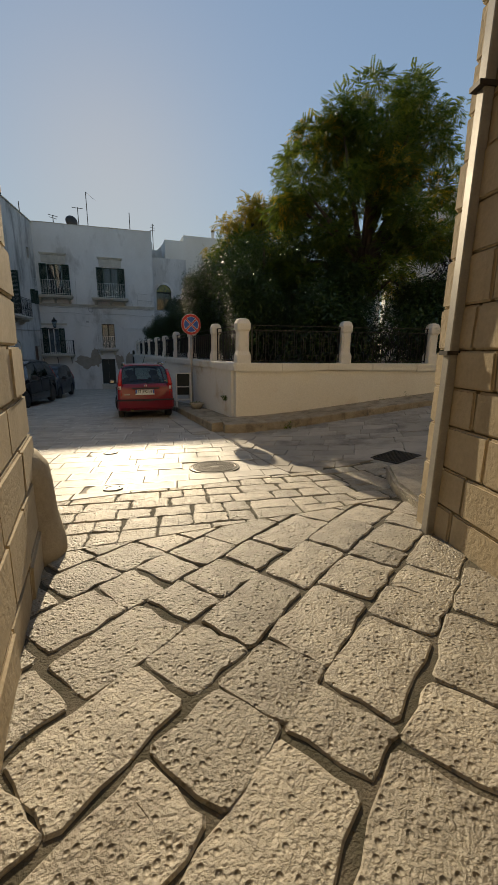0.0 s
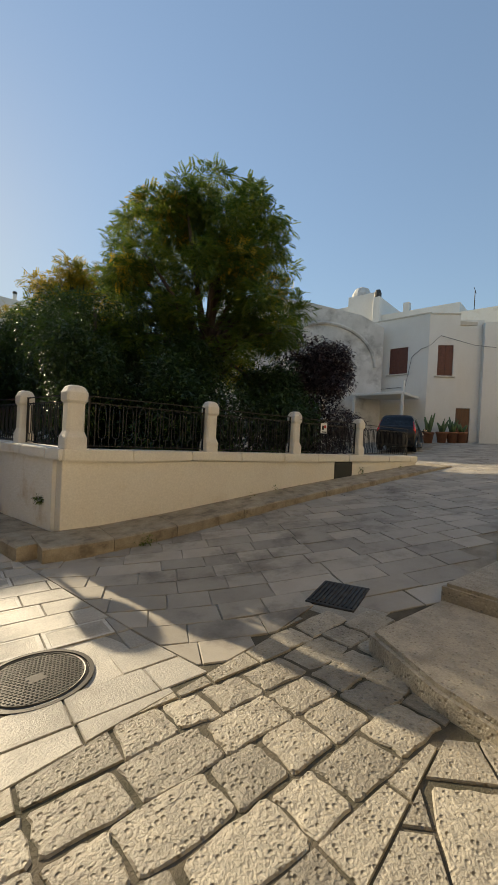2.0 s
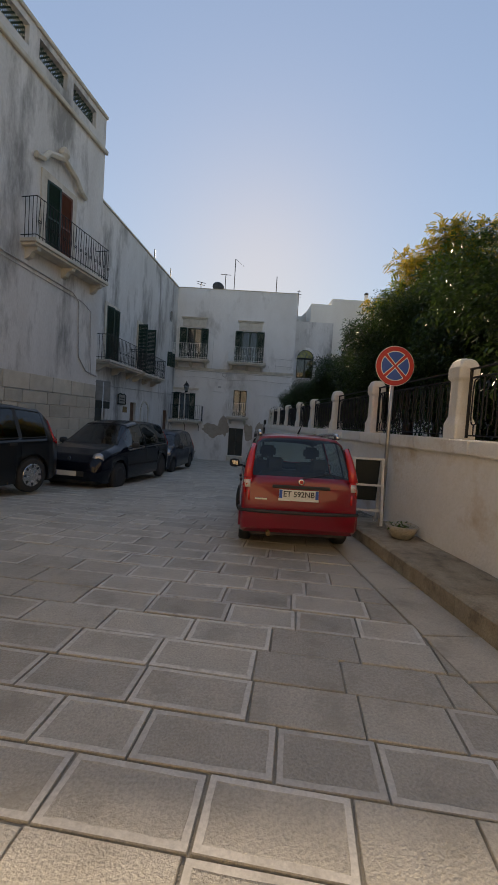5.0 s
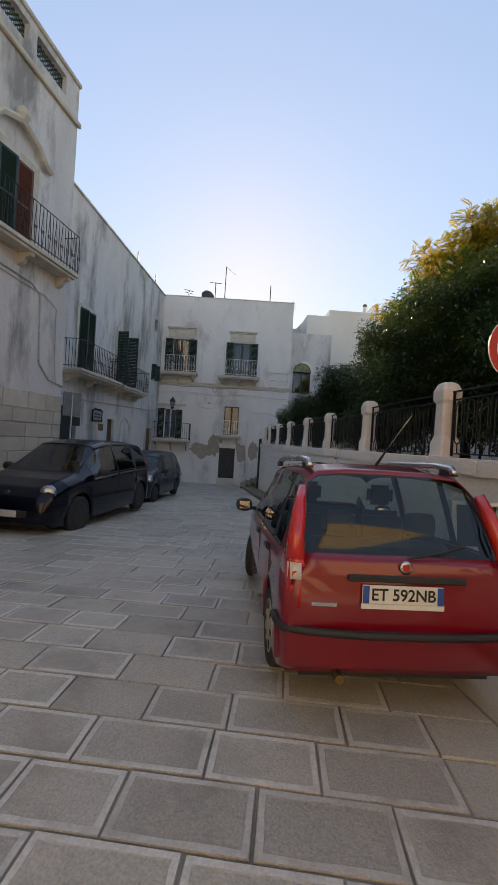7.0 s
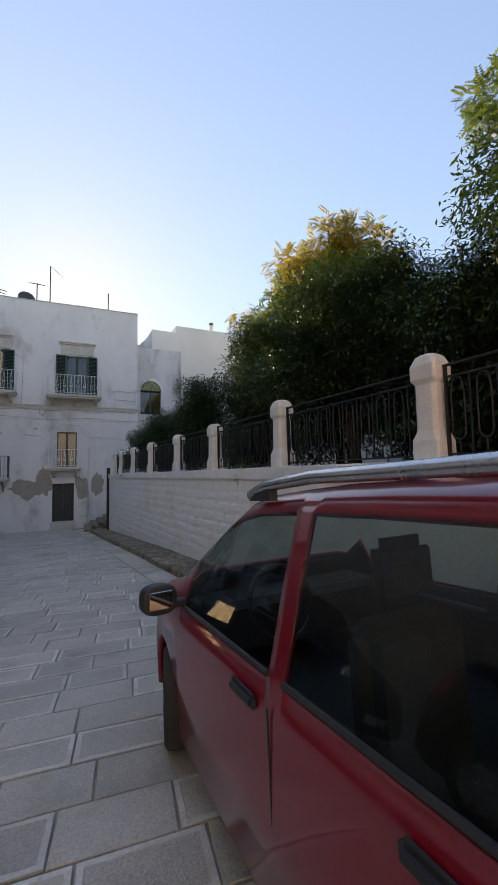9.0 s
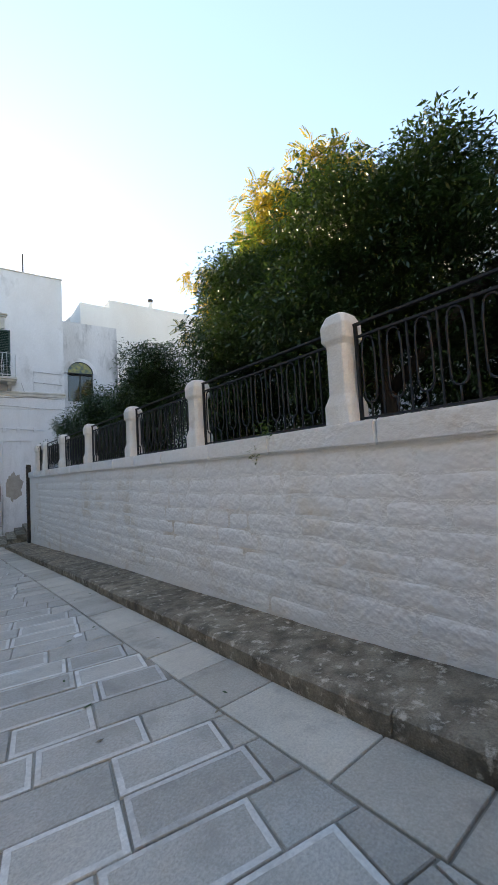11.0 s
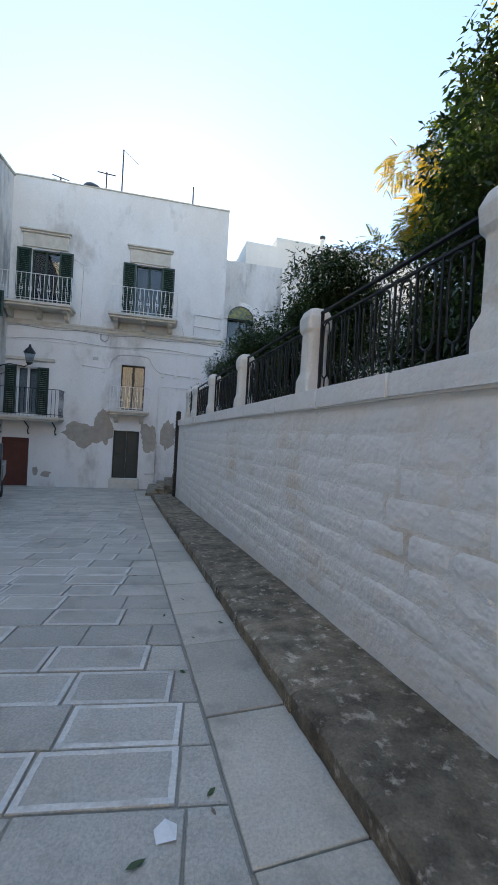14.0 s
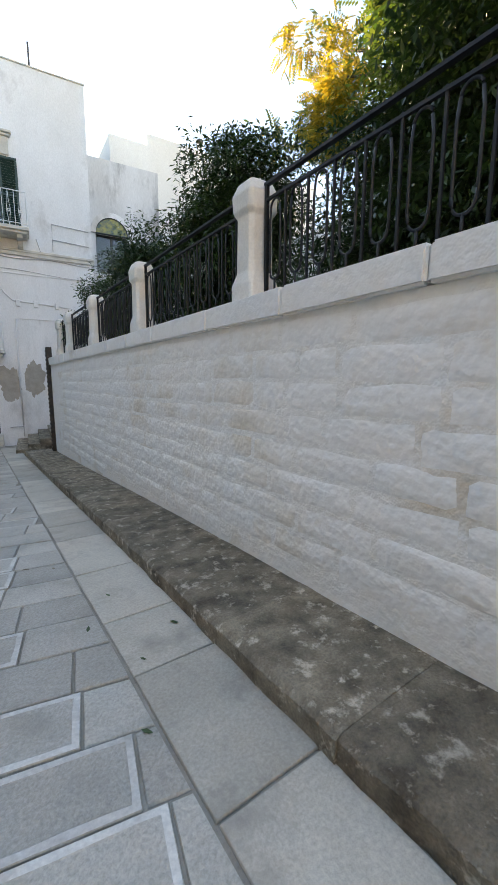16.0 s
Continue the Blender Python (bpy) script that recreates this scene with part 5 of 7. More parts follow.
def wheel(parent, x, y, r, width, side, cap, steer=0.0):
    w = empty("wheel", pose(x, y, r, 0, 0, steer) @ pose(0, 0, 0, 0, 90 * side, 0))
    w.parent = parent
    hw = width / 2
    part("tyre", turned([(r * 0.66, -hw * 0.9), (r * 0.9, -hw), (r * 0.985, -hw * 0.75), (r, 0), (r * 0.985, hw * 0.75), (r * 0.9, hw), (r * 0.66, hw * 0.9)], 32), M["rubber"], w, smooth=True)
    part("rim", turned([(r * 0.65, hw * 0.5), (r * 0.66, hw * 0.95), (r * 0.60, hw * 0.98), (r * 0.45, hw * 0.92), (r * 0.2, hw * 1.0), (r * 0.05, hw * 1.02)], 24), cap, w, smooth=True)
    slot = mesh_of(box(-0.018, 0.018, -0.03, 0.03, 0, 0.006, 0.004), "vent_slot", M["plastic"])
    for k in range(8):
        share("vent_slot", slot, w, pose(0, 0, hw * 0.97) @ Matrix.Rotation(k * math.tau / 8, 4, "Z") @ pose(r * 0.52, 0, 0, 0, 0, 90))
    return w


def car(name, m, rows, paint, label, wheels, R, glass, tail_lamps=True, cap="hubcap", rear_glass=(0.10, 0.32), screen=(2.3, 2.85), sides=((0.42, 0.98), (1.06, 1.78), (1.86, 2.62)), lamp_s=(0.02, 0.22), steer=0.0):
    """rows: distance from the tail, roof or bonnet height, half width, belt height, half width on top. The tail lies at y = 0 and the nose ahead on +y."""
    c = empty(name, m, label, "car")
    length = rows[-1][0]
    ss = set(np.linspace(0, length, 61).tolist()) | {r[0] for r in rows}
    for a, b in sides:
        ss |= {a, b}
    ss |= set(rear_glass) | set(screen) | set(lamp_s)
    for wy in wheels:
        ss |= set((wy + (R + 0.05) * np.cos(np.linspace(0, math.pi, 15))).tolist())
    ss = sorted(ss)
    ss = [s for i, s in enumerate(ss) if i == 0 or s - ss[i - 1] > 0.004]
    secs = []
    for s in ss:
        zt, w, belt, tw = (lerp_rows(rows, s, k) for k in (1, 2, 3, 4))
        zb = 0.20 + 0.10 * (max(0, 1 - s / 0.3) ** 2 + max(0, 1 - (length - s) / 0.4) ** 2)
        for wy in wheels:
            d = abs(s - wy)
            if d < R + 0.05:
                zb = max(zb, R + math.sqrt((R + 0.05) ** 2 - d * d))
        mid = max(zb + 0.03, 0.5)
        b1 = max(mid + 0.02, belt - 0.10)
        bl = max(b1 + 0.02, belt)
        zt = max(zt, bl + 0.015)
        hgt = zt - bl
        secs.append([(w * 0.93, zb), (w * 0.985, zb + 0.02), (w, mid), (w * 0.985, b1), (w * 0.955, bl), (w * 0.955 + (tw - w * 0.955) * 0.5, bl + hgt * 0.45), (tw, bl + hgt * 0.84), (tw * 0.86, bl + hgt * 0.955), (tw * 0.5, zt - 0.004), (0.0, zt)])
    n = len(secs[0])
    regions = {}

    def region(i, j):
        s0, s1 = ss[i], ss[i + 1]
        cs = (s0 + s1) / 2
        if tail_lamps and lamp_s[0] <= cs <= lamp_s[1] and j in (3, 4, 5):
            return "lamp"
        if j in (4, 5):
            for a, b in sides:
                if a <= cs <= b:
                    return "glass"
            if sides[0][1] < cs < sides[1][0]:
                return "pillar"
        if rear_glass[0] <= cs <= rear_glass[1] and j in (6, 7, 8):
            return "rear"
        if screen[0] <= cs <= screen[1] and j in (6, 7, 8):
            return "screen"
        return "body"

    for i in range(len(ss) - 1):
        for j in range(n - 1):
            regions.setdefault(region(i, j), []).append((i, j))
    made = {}
    split = []
    for key, cells in regions.items():
        if key in ("glass", "lamp", "pillar"):
            groups = {}
            for i, j in cells:
                which = next((q for q, (a, b) in enumerate(sides) if a <= (ss[i] + ss[i + 1]) / 2 <= b), 0) if key == "glass" else 0
                groups.setdefault(which, []).append((i, j))
            split += [((key, q, hd), cl, hd) for q, cl in groups.items() for hd in (1, -1)]
        else:
            split.append((key, cells, 0))
    for key, cells, hand in split:
        bm = bmesh.new()
        cache = {}

        def v(i, j, sx):
            k = (i, j, sx if j < n - 1 else 1)
            if k not in cache:
                x, z = secs[i][j]
                cache[k] = bm.verts.new((x * sx, ss[i], z))
            return cache[k]

        for i, j in cells:
            for sx in ((1, -1) if hand == 0 else (hand,)):
                bm.faces.new((v(i, j, sx), v(i + 1, j, sx), v(i + 1, j + 1, sx), v(i, j + 1, sx)))
        if key == "body":
            for i in (0, len(ss) - 1):
                right = [v(i, j, 1) for j in range(n)]
                leftv = [v(i, j, -1) for j in range(n - 1)][::-1]
                bm.faces.new(right + leftv)
        bmesh.ops.recalc_face_normals(bm, faces=bm.faces[:])
        made[key] = bm
    body = part("body", made["body"], paint, c, smooth=True)
    sol = body.modifiers.new("thick", "SOLIDIFY")
    sol.thickness, sol.offset = 0.02, -1
    body.data.materials.append(M["plastic"])
    sol.material_offset = 1
    for key in made:
        nm = {"rear": "rear_window", "screen": "windscreen"}.get(key, "side_window" if key[0] == "glass" else None)
        if nm:
            ob = part(nm, made[key], glass, c, smooth=True)
            ob.visible_shadow = False
    for key in [k for k in made if k[0] == "pillar"]:
        part("window_pillar", made[key], M["plastic"], c, "black window pillar", smooth=True)
    for key in [k for k in made if k[0] == "lamp"]:
        lp = part("lamp_lens" if key[1] else "tail_lamp", made[key], M["lamp_clear"] if key[1] else M["lamp_red"], c, "clear ribbed lamp lens" if key[1] else "", smooth=True)
        sm = lp.modifiers.new("thick", "SOLIDIFY")
        sm.thickness, sm.offset = 0.016, 0.2
    wmax = max(r[2] for r in rows)
    part("underbody", box(-wmax * 0.80, wmax * 0.80, 0.12, length - 0.15, 0.20, 0.52), M["plastic"], c)
    for wy in wheels:
        for sx in (-1, 1):
            wheel(c, sx * (wmax - 0.10), wy, R, 0.17, sx, M[cap], steer if wy > length / 2 else 0.0)
    # cabin
    part("dashboard", box(-wmax * 0.85, wmax * 0.85, screen[0] + 0.22, screen[0] + 0.58, 0.62, lerp_rows(rows, screen[0], 3) + 0.0, 0.04), M["plastic"], c)
    for sx in (-1, 1):
        part("door_card", box(sx * wmax * 0.86 - 0.02, sx * wmax * 0.86 + 0.02, sides[0][0], screen[0] + 0.5, 0.3, 0.86, 0.01), M["plastic"], c)
        for a, b in sides:
            za, zb = lerp_rows(rows, a, 3), lerp_rows(rows, b, 3)
            wa, wb = lerp_rows(rows, a, 2) * 0.958, lerp_rows(rows, b, 2) * 0.958
            part("window_seal", tube([(sx * wa, a, za + 0.004), (sx * wb, b, zb + 0.004)], 0.011, 6), M["plastic"], c, "black rubber window seal")
    for y0 in (sides[1][1] - 0.22, ):
        for sx in (-0.36, 0.36):
            seat = empty("seat", pose(sx, y0, 0))
            seat.parent = c
            part("backrest", box(-0.23, 0.23, 0, 0.14, 0.5, 1.12, 0.05, seg=2), M["seat"], seat)
            part("headrest", box(-0.13, 0.13, 0.02, 0.11, 1.17, 1.36, 0.04, seg=2), M["seat"], seat)
    part("rear_bench", box(-0.55, 0.55, sides[0][0] + 0.05, sides[0][0] + 0.19, 0.5, 1.0, 0.05), M["seat"], c)
    for sx in (-0.32, 0.32):
        part("headrest", box(sx - 0.12, sx + 0.12, sides[0][0] + 0.06, sides[0][0] + 0.15, 1.02, 1.2, 0.035), M["seat"], c)
    part("parcel_shelf", box(-wmax * 0.82, wmax * 0.82, 0.15, sides[0][0] + 0.05, 0.84, 0.87), M["plastic"], c)
    for sx in (-1, 1):
        mi = empty("door_mirror", pose(sx * (wmax + 0.015), screen[0] + 0.30, lerp_rows(rows, screen[0], 3) + 0.075, 0, 0, sx * -8))
        mi.parent = c
        sp = bmesh.new()
        bmesh.ops.create_uvsphere(sp, u_segments=20, v_segments=12, radius=1.0)
        for v in sp.verts:
            q = v.co.normalized()
            q = Vector([math.copysign(abs(k) ** 0.7, k) for k in q])
            v.co = Vector((sx * 0.105 + q.x * 0.10, max(-0.045, q.y * 0.08), q.z * 0.078))
        part("housing", sp, M["plastic"], mi, smooth=True)
        part("mirror_glass", box(0.04 if sx > 0 else -0.17, 0.17 if sx > 0 else -0.04, -0.050, -0.0455, -0.045, 0.045, 0.002), M["mirror"], mi)
        part("stalk", box(-0.06, 0.06, -0.02, 0.03, -0.06, -0.02, 0.01), M["plastic"], mi)
    for s0 in sides[1:]:
        for sx in (-1, 1):
            part("door_handle", box(-0.02, 0.02, s0[0] + 0.05, s0[0] + 0.24, 0.0, 0.05, 0.015, seg=2), M["plastic"], c, "black door handle", m=pose(sx * (wmax * 0.985 + 0.008), 0, lerp_rows(rows, s0[0], 3) - 0.13))
    for s0 in sides[1:]:
        for sx in (-1, 1):
            part("door_seam", box(-0.003, 0.003, -0.003, 0.003, 0.50, lerp_rows(rows, s0[0], 3) - 0.08), M["plastic"], c, m=pose(sx * wmax * 0.996, s0[0] - 0.04, 0))
    return c


PANDA = [(0.0, 0.86, 0.735, 0.80, 0.62), (0.03, 0.93, 0.76, 0.86, 0.655), (0.07, 1.0, 0.775, 0.93, 0.665), (0.16, 1.20, 0.782, 0.94, 0.645), (0.27, 1.42, 0.785, 0.94, 0.615), (0.36, 1.50, 0.788, 0.94, 0.60), (0.6, 1.54, 0.79, 0.94, 0.60), (1.2, 1.55, 0.79, 0.93, 0.60), (1.6, 1.545, 0.79, 0.92, 0.595), (1.9, 1.53, 0.79, 0.92, 0.59), (2.1, 1.49, 0.79, 0.915, 0.58), (2.22, 1.44, 0.79, 0.91, 0.58), (2.5, 1.26, 0.79, 0.91, 0.61), (2.82, 1.03, 0.785, 0.91, 0.66), (3.15, 0.95, 0.77, 0.88, 0.66), (3.38, 0.85, 0.72, 0.78, 0.60), (3.5, 0.70, 0.66, 0.62, 0.52), (3.54, 0.58, 0.60, 0.52, 0.46)]
pz = (street_z(2.7) + street_z(5.0)) / 2
panda_m = pose(-1.625, 1.96, street_z(2.2) + 0.012, -math.degrees(math.atan2(street_z(2.4) - street_z(4.5), 2.1)), 0, -3.0) @ Matrix.Diagonal((0.86, 0.89, 0.89, 1.0))
panda = car("red_hatchback_car", panda_m, PANDA, M["red_paint"], "small red hatchback car with silver roof rails, parked at the kerb", (0.66, 2.94), 0.285, M["car_glass"], rear_glass=(0.055, 0.33), lamp_s=(0.02, 0.20), screen=(2.22, 2.78), sides=((0.36, 0.66), (0.75, 1.47), (1.57, 2.58)), steer=-15)
bmp = box(-0.80, 0.80, -0.06, 0.33, 0.24, 0.60, 0.07, seg=3)
for v in bmp.verts:
    v.co.y += 0.10 * abs(v.co.x / 0.80) ** 3 * (1 if v.co.y < 0.1 else 0)
part("rear_bumper", bmp, M["red_paint"], panda, smooth=True)
st_b = bmesh.new()
tube([(-0.797, 0.26, 0.525), (-0.797, 0.14, 0.525)] + [(x, -0.062 + 0.10 * abs(x / 0.80) ** 3, 0.525) for x in np.linspace(-0.77, 0.77, 21)] + [(0.797, 0.14, 0.525), (0.797, 0.26, 0.525)], 0.024, 6, st_b)
part("bumper_strip", st_b, M["plastic"], panda, "black rubber bumper strip", smooth=True)
part("plate_recess", box(-0.38, 0.38, -0.030, -0.002, 0.825, 0.865, 0.008), M["plastic"], panda)
pl = empty("number_plate", pose(-0.03, -0.02, 0.755))
pl.parent = panda
part("plate", box(-0.26, 0.26, -0.012, 0.0, -0.055, 0.055, 0.004), M["plate"], pl)
part("blue_band", box(-0.258, -0.218, -0.014, -0.0121, -0.052, 0.052), M["sign_blue"], pl)
part("blue_band", box(0.218, 0.258, -0.014, -0.0121, -0.052, 0.052), M["sign_blue"], pl)
part("plate_holder", box(-0.265, 0.265, -0.010, 0.0, -0.085, -0.056), M["plate"], pl)


def lettering(text, size, parent, m, material, name="lettering", spacing=1.0, bold=0.0):
    cu = bpy.data.curves.new(name, "FONT")
    cu.body, cu.size, cu.align_x, cu.align_y = text, size, "CENTER", "CENTER"
    cu.extrude, cu.space_character, cu.offset = 0.001, spacing, bold
    tmp = bpy.data.objects.new("tmp", cu)
    me = bpy.data.meshes.new_from_object(tmp)
    bpy.data.objects.remove(tmp)
    me.materials.append(material)
    ob = new(name, me)
    ob.parent = parent
    ob.matrix_basis = m
    return ob


lettering("ET 592NB", 0.098, pl, pose(0, -0.0145, -0.002, 90, 0, 0), M["ink"], "plate_number", 1.0, 0.0015)
part("badge", turned([(0.042, 0), (0.042, 0.008), (0.03, 0.012)], 20), M["silver"], panda, "round chrome badge", m=pose(0, 0.012, 0.91, 90, 0, 0), smooth=True)
part("badge_face", box(-0.022, 0.022, -0.006, 0.001, 0.89, 0.93, 0.003), M["sign_red"], panda)
part("model_badge", box(-0.60, -0.44, -0.006, 0.03, 0.665, 0.688, 0.002), M["silver"], panda, "chrome model lettering")
part("exhaust", tube([(-0.40, 0.0, 0.235), (-0.40, 0.3, 0.25)], 0.03, 12), M["brass"], panda)
for sx in (-1, 1):
    rl = tube([(sx * 0.555, 0.42, 1.50), (sx * 0.56, 0.47, 1.54), (sx * 0.565, 0.7, 1.562), (sx * 0.565, 1.5, 1.57), (sx * 0.56, 1.85, 1.55), (sx * 0.555, 2.02, 1.51)], 0.026, 10)
    lens = box(sx * 0.70 - 0.055, sx * 0.70 + 0.045, -0.006, 0.09, 0.80, 0.925, 0.016, seg=2)
    for v in lens.verts:
        v.co.y += 0.30 * max(0.0, v.co.z - 0.84) + 0.5 * max(0.0, abs(v.co.x) - 0.70)
    part("lamp_lens", lens, M["lamp_clear"], panda, "clear ribbed lamp lens", smooth=True)
    low = box(sx * 0.70 - 0.055, sx * 0.70 + 0.046, -0.006, 0.09, 0.635, 0.797, 0.016, seg=2)
    for v in low.verts:
        v.co.y += 0.5 * max(0.0, abs(v.co.x) - 0.70)
    part("tail_lamp", low, M["lamp_red"], panda, smooth=True)
    part("tail_lamp", tube([(sx * 0.705, 0.055, 0.93), (sx * 0.695, 0.105, 1.06), (sx * 0.672, 0.17, 1.2), (sx * 0.64, 0.25, 1.36)], [0.062, 0.056, 0.05, 0.035], 12), M["lamp_red"], panda, "tall red tail lamp up the rear pillar", smooth=True)
    part("roof_rail", rl, M["silver"], panda, "silver roof rail", smooth=True)
    for yy, yq in ((0.40, 0.60), (2.0, 1.8)):
        ft = bmesh.new()
        tri = [(yy, 1.485), (yq, 1.485), (yq, 1.557), ((yy + yq) / 2, 1.54)]
        sd = [[ft.verts.new((sx * 0.56 + o, a, b)) for a, b in tri] for o in (-0.02, 0.02)]
        for q in range(4):
            ft.faces.new((sd[0][q], sd[0][(q + 1) % 4], sd[1][(q + 1) % 4], sd[1][q]))
        ft.faces.new(sd[0][::-1])
        ft.faces.new(sd[1])
        bmesh.ops.recalc_face_normals(ft, faces=ft.faces[:])
        part("rail_foot", ft, M["plastic"], panda)
part("aerial", tube([(0.0, 0.55, 1.54), (0.03, 0.42, 1.66), (0.10, 0.2, 1.88)], [0.014, 0.005, 0.003], 6), M["plastic"], panda)
part("wiper", tube([(0.02, 0.03, 0.96), (0.25, 0.05, 1.0), (0.42, 0.075, 1.04)], 0.008, 6), M["plastic"], panda)
part("steering_wheel", tube([(-0.36 + 0.18 * math.cos(a), 2.12 + 0.05 * math.sin(a), 0.97 + 0.17 * math.sin(a)) for a in np.linspace(0, math.tau, 25)], 0.014, 6), M["plastic"], panda)

BIG = [(0.0, 0.95, 0.72, 0.88, 0.60), (0.06, 1.10, 0.80, 1.0, 0.66), (0.2, 1.42, 0.86, 1.05, 0.66), (0.35, 1.60, 0.885, 1.05, 0.64), (1.0, 1.66, 0.89, 1.04, 0.64), (2.0, 1.66, 0.89, 1.02, 0.63), (2.5, 1.58, 0.89, 1.0, 0.62), (2.95, 1.28, 0.885, 0.98, 0.65), (3.3, 1.06, 0.88, 0.97, 0.70), (3.7, 0.98, 0.86, 0.9, 0.68), (4.0, 0.86, 0.80, 0.76, 0.62), (4.12, 0.70, 0.72, 0.6, 0.55), (4.16, 0.58, 0.66, 0.5, 0.5)]


def front_lights(c, rows, double=True):
    length = rows[-1][0]
    for sx in (-1, 1):
        part("headlight", turned([(0.13, 0), (0.125, 0.035), (0.07, 0.05)], 20), M["headlamp"], c, "clear round headlight", smooth=True, m=pose(sx * 0.66, length - 0.20, 0.79, -76, 0, sx * -22))
        if double:
            part("fog_light", turned([(0.075, 0), (0.07, 0.03), (0.04, 0.04)], 16), M["headlamp"], c, "clear round running light", smooth=True, m=pose(sx * 0.64, length - 0.10, 0.60, -80, 0, sx * -25))
    part("grille", box(-0.45, 0.45, length - 0.10, length + 0.01, 0.36, 0.52, 0.03), M["plastic"], c)
    part("badge", turned([(0.05, 0), (0.045, 0.02)], 16), M["silver"], c, m=pose(0, length - 0.09, 0.75, -75, 0, 0))
    pl = empty("number_plate", pose(0, length + 0.012, 0.44))
    pl.parent = c
    part("plate", box(-0.26, 0.26, 0.0, 0.01, -0.055, 0.055, 0.003), M["plate"], pl)
    part("blue_band", box(0.218, 0.258, 0.0101, 0.012, -0.052, 0.052), M["sign_blue"], pl)


def facing(x, y, az):
    """A pose with the nose towards the walker; az: turn of the car's axis from +y towards +x."""
    return pose(x, y, ground_z(x, y - 1.5) + 0.01, 0, 0, 180 - az)


dk = glass_mat("dark_car_glass", (0.16, 0.19, 0.22))
bigk = dict(wheels=(0.72, 3.33), R=0.33, glass=dk, cap="plastic", rear_glass=(0.08, 0.3), screen=(2.55, 3.25), sides=((0.4, 0.95), (1.03, 1.85), (1.93, 2.9)))
ca = car("dark_blue_car", facing(-4.95, 10.75, 14), BIG, M["blue_paint"], "midnight blue compact family car with round headlights, parked by the house", **bigk)
front_lights(ca, BIG)
cb_ = car("navy_hatchback_car", facing(-4.35, 15.1, 11), PANDA, M["navy_paint"], "navy blue small hatchback parked by the house", (0.66, 2.94), 0.285, dk, cap="plastic")
front_lights(cb_, PANDA, False)
cd = car("black_suv_car", facing(-6.6, 6.35, 22), BIG, M["black_paint"], "black suv parked close to the house", **{**bigk, "cap": "silver"})
front_lights(cd, BIG, False)

# small three wheeled truck
ape = empty("small_truck", pose(-4.95, 18.7, street_z(18.5), 0, 0, 192), "small dark three wheeled truck with a grey steel bed", "truck")
part("bed", box(-0.62, 0.62, -1.1, 0.5, 0.55, 0.60, 0.01), M["grey_paint"], ape)
for b in ((-0.62, -0.59, -1.1, 0.5, 0.6, 0.92), (0.59, 0.62, -1.1, 0.5, 0.6, 0.92), (-0.59, 0.59, -1.1, -1.07, 0.6, 0.92), (-0.59, 0.59, 0.47, 0.5, 0.6, 0.92)):
    part("bed_side", box(*b), M["grey_paint"], ape)
cabb = box(-0.6, 0.6, 0.55, 1.5, 0.25, 1.55, 0.1, seg=3)
for v in cabb.verts:
    if v.co.z > 1.0 and v.co.y > 1.0:
        v.co.y -= 0.3
part("cab", cabb, M["black_paint"], ape, smooth=True)
for sx in (-1, 1):
    wheel(ape, sx * 0.52, -0.5, 0.24, 0.14, sx, M["plastic"])
wheel(ape, 0.05, 1.25, 0.22, 0.12, 1, M["plastic"])

# ---------------------------------------------------------------- trees
def leaf_mesh(name, centres, normals_up, size, material, kind, rg, n_leaflets=7):
    """Leaves at the given places: 'oval' single leaves, 'frond' feathered ones."""
    verts, faces = [], []
    N = len(centres)
    d = rg.normal(size=(N, 3))
    d[:, 2] = d[:, 2] * 0.5 - (0.55 if kind == "oval" else 0.2)
    d += normals_up * (0.5 if kind == "oval" else 0.8)
    d /= np.linalg.norm(d, axis=1)[:, None]
    side = np.cross(d, rg.normal(size=(N, 3)) * 0.35 + np.array([0, 0, 1.0]))
    side /= np.linalg.norm(side, axis=1)[:, None]
    up = np.cross(side, d)
    s = size * rg.uniform(0.6, 1.3, N)[:, None]
    if kind == "oval":
        p0 = centres
        a = centres + d * s * 0.5 + side * s * 0.16 + up * s * 0.05
        b = centres + d * s
        c = centres + d * s * 0.5 - side * s * 0.16 + up * s * 0.05
        V = np.stack([p0, a, b, c], 1).reshape(-1, 3)
        idx = np.arange(N * 4).reshape(N, 4)
        F = idx
    else:
        V, F = [], []
        base = 0
        k = n_leaflets
        for i in range(k):
            t = (i + 1) / k
            for sg in (-1, 1):
                root = centres + d * s * t - up * s * 0.28 * t * t
                ll = s * 0.27 * (1.15 - 0.65 * abs(t - 0.45))
                tip = root + side * sg * ll + d * ll * 0.45 - up * ll * 0.25
                w = d * ll * 0.25
                m1 = (root + tip) / 2 + w
                m2 = (root + tip) / 2 - w
                V.append(np.stack([root, m1, tip, m2], 1).reshape(-1, 3))
                F.append(np.arange(N * 4).reshape(N, 4) + base)
                base += N * 4
        V, F = np.concatenate(V), np.concatenate(F)
    me = bpy.data.meshes.new(name)
    me.vertices.add(len(V))
    me.vertices.foreach_set("co", V.astype(np.float32).ravel())
    nf = len(F)
    me.loops.add(nf * 4)
    me.loops.foreach_set("vertex_index", F.astype(np.int32).ravel())
    me.polygons.add(nf)
    me.polygons.foreach_set("loop_start", np.arange(0, nf * 4, 4, dtype=np.int32))
    me.update()
    me.validate()
    me.materials.append(material)
    return me


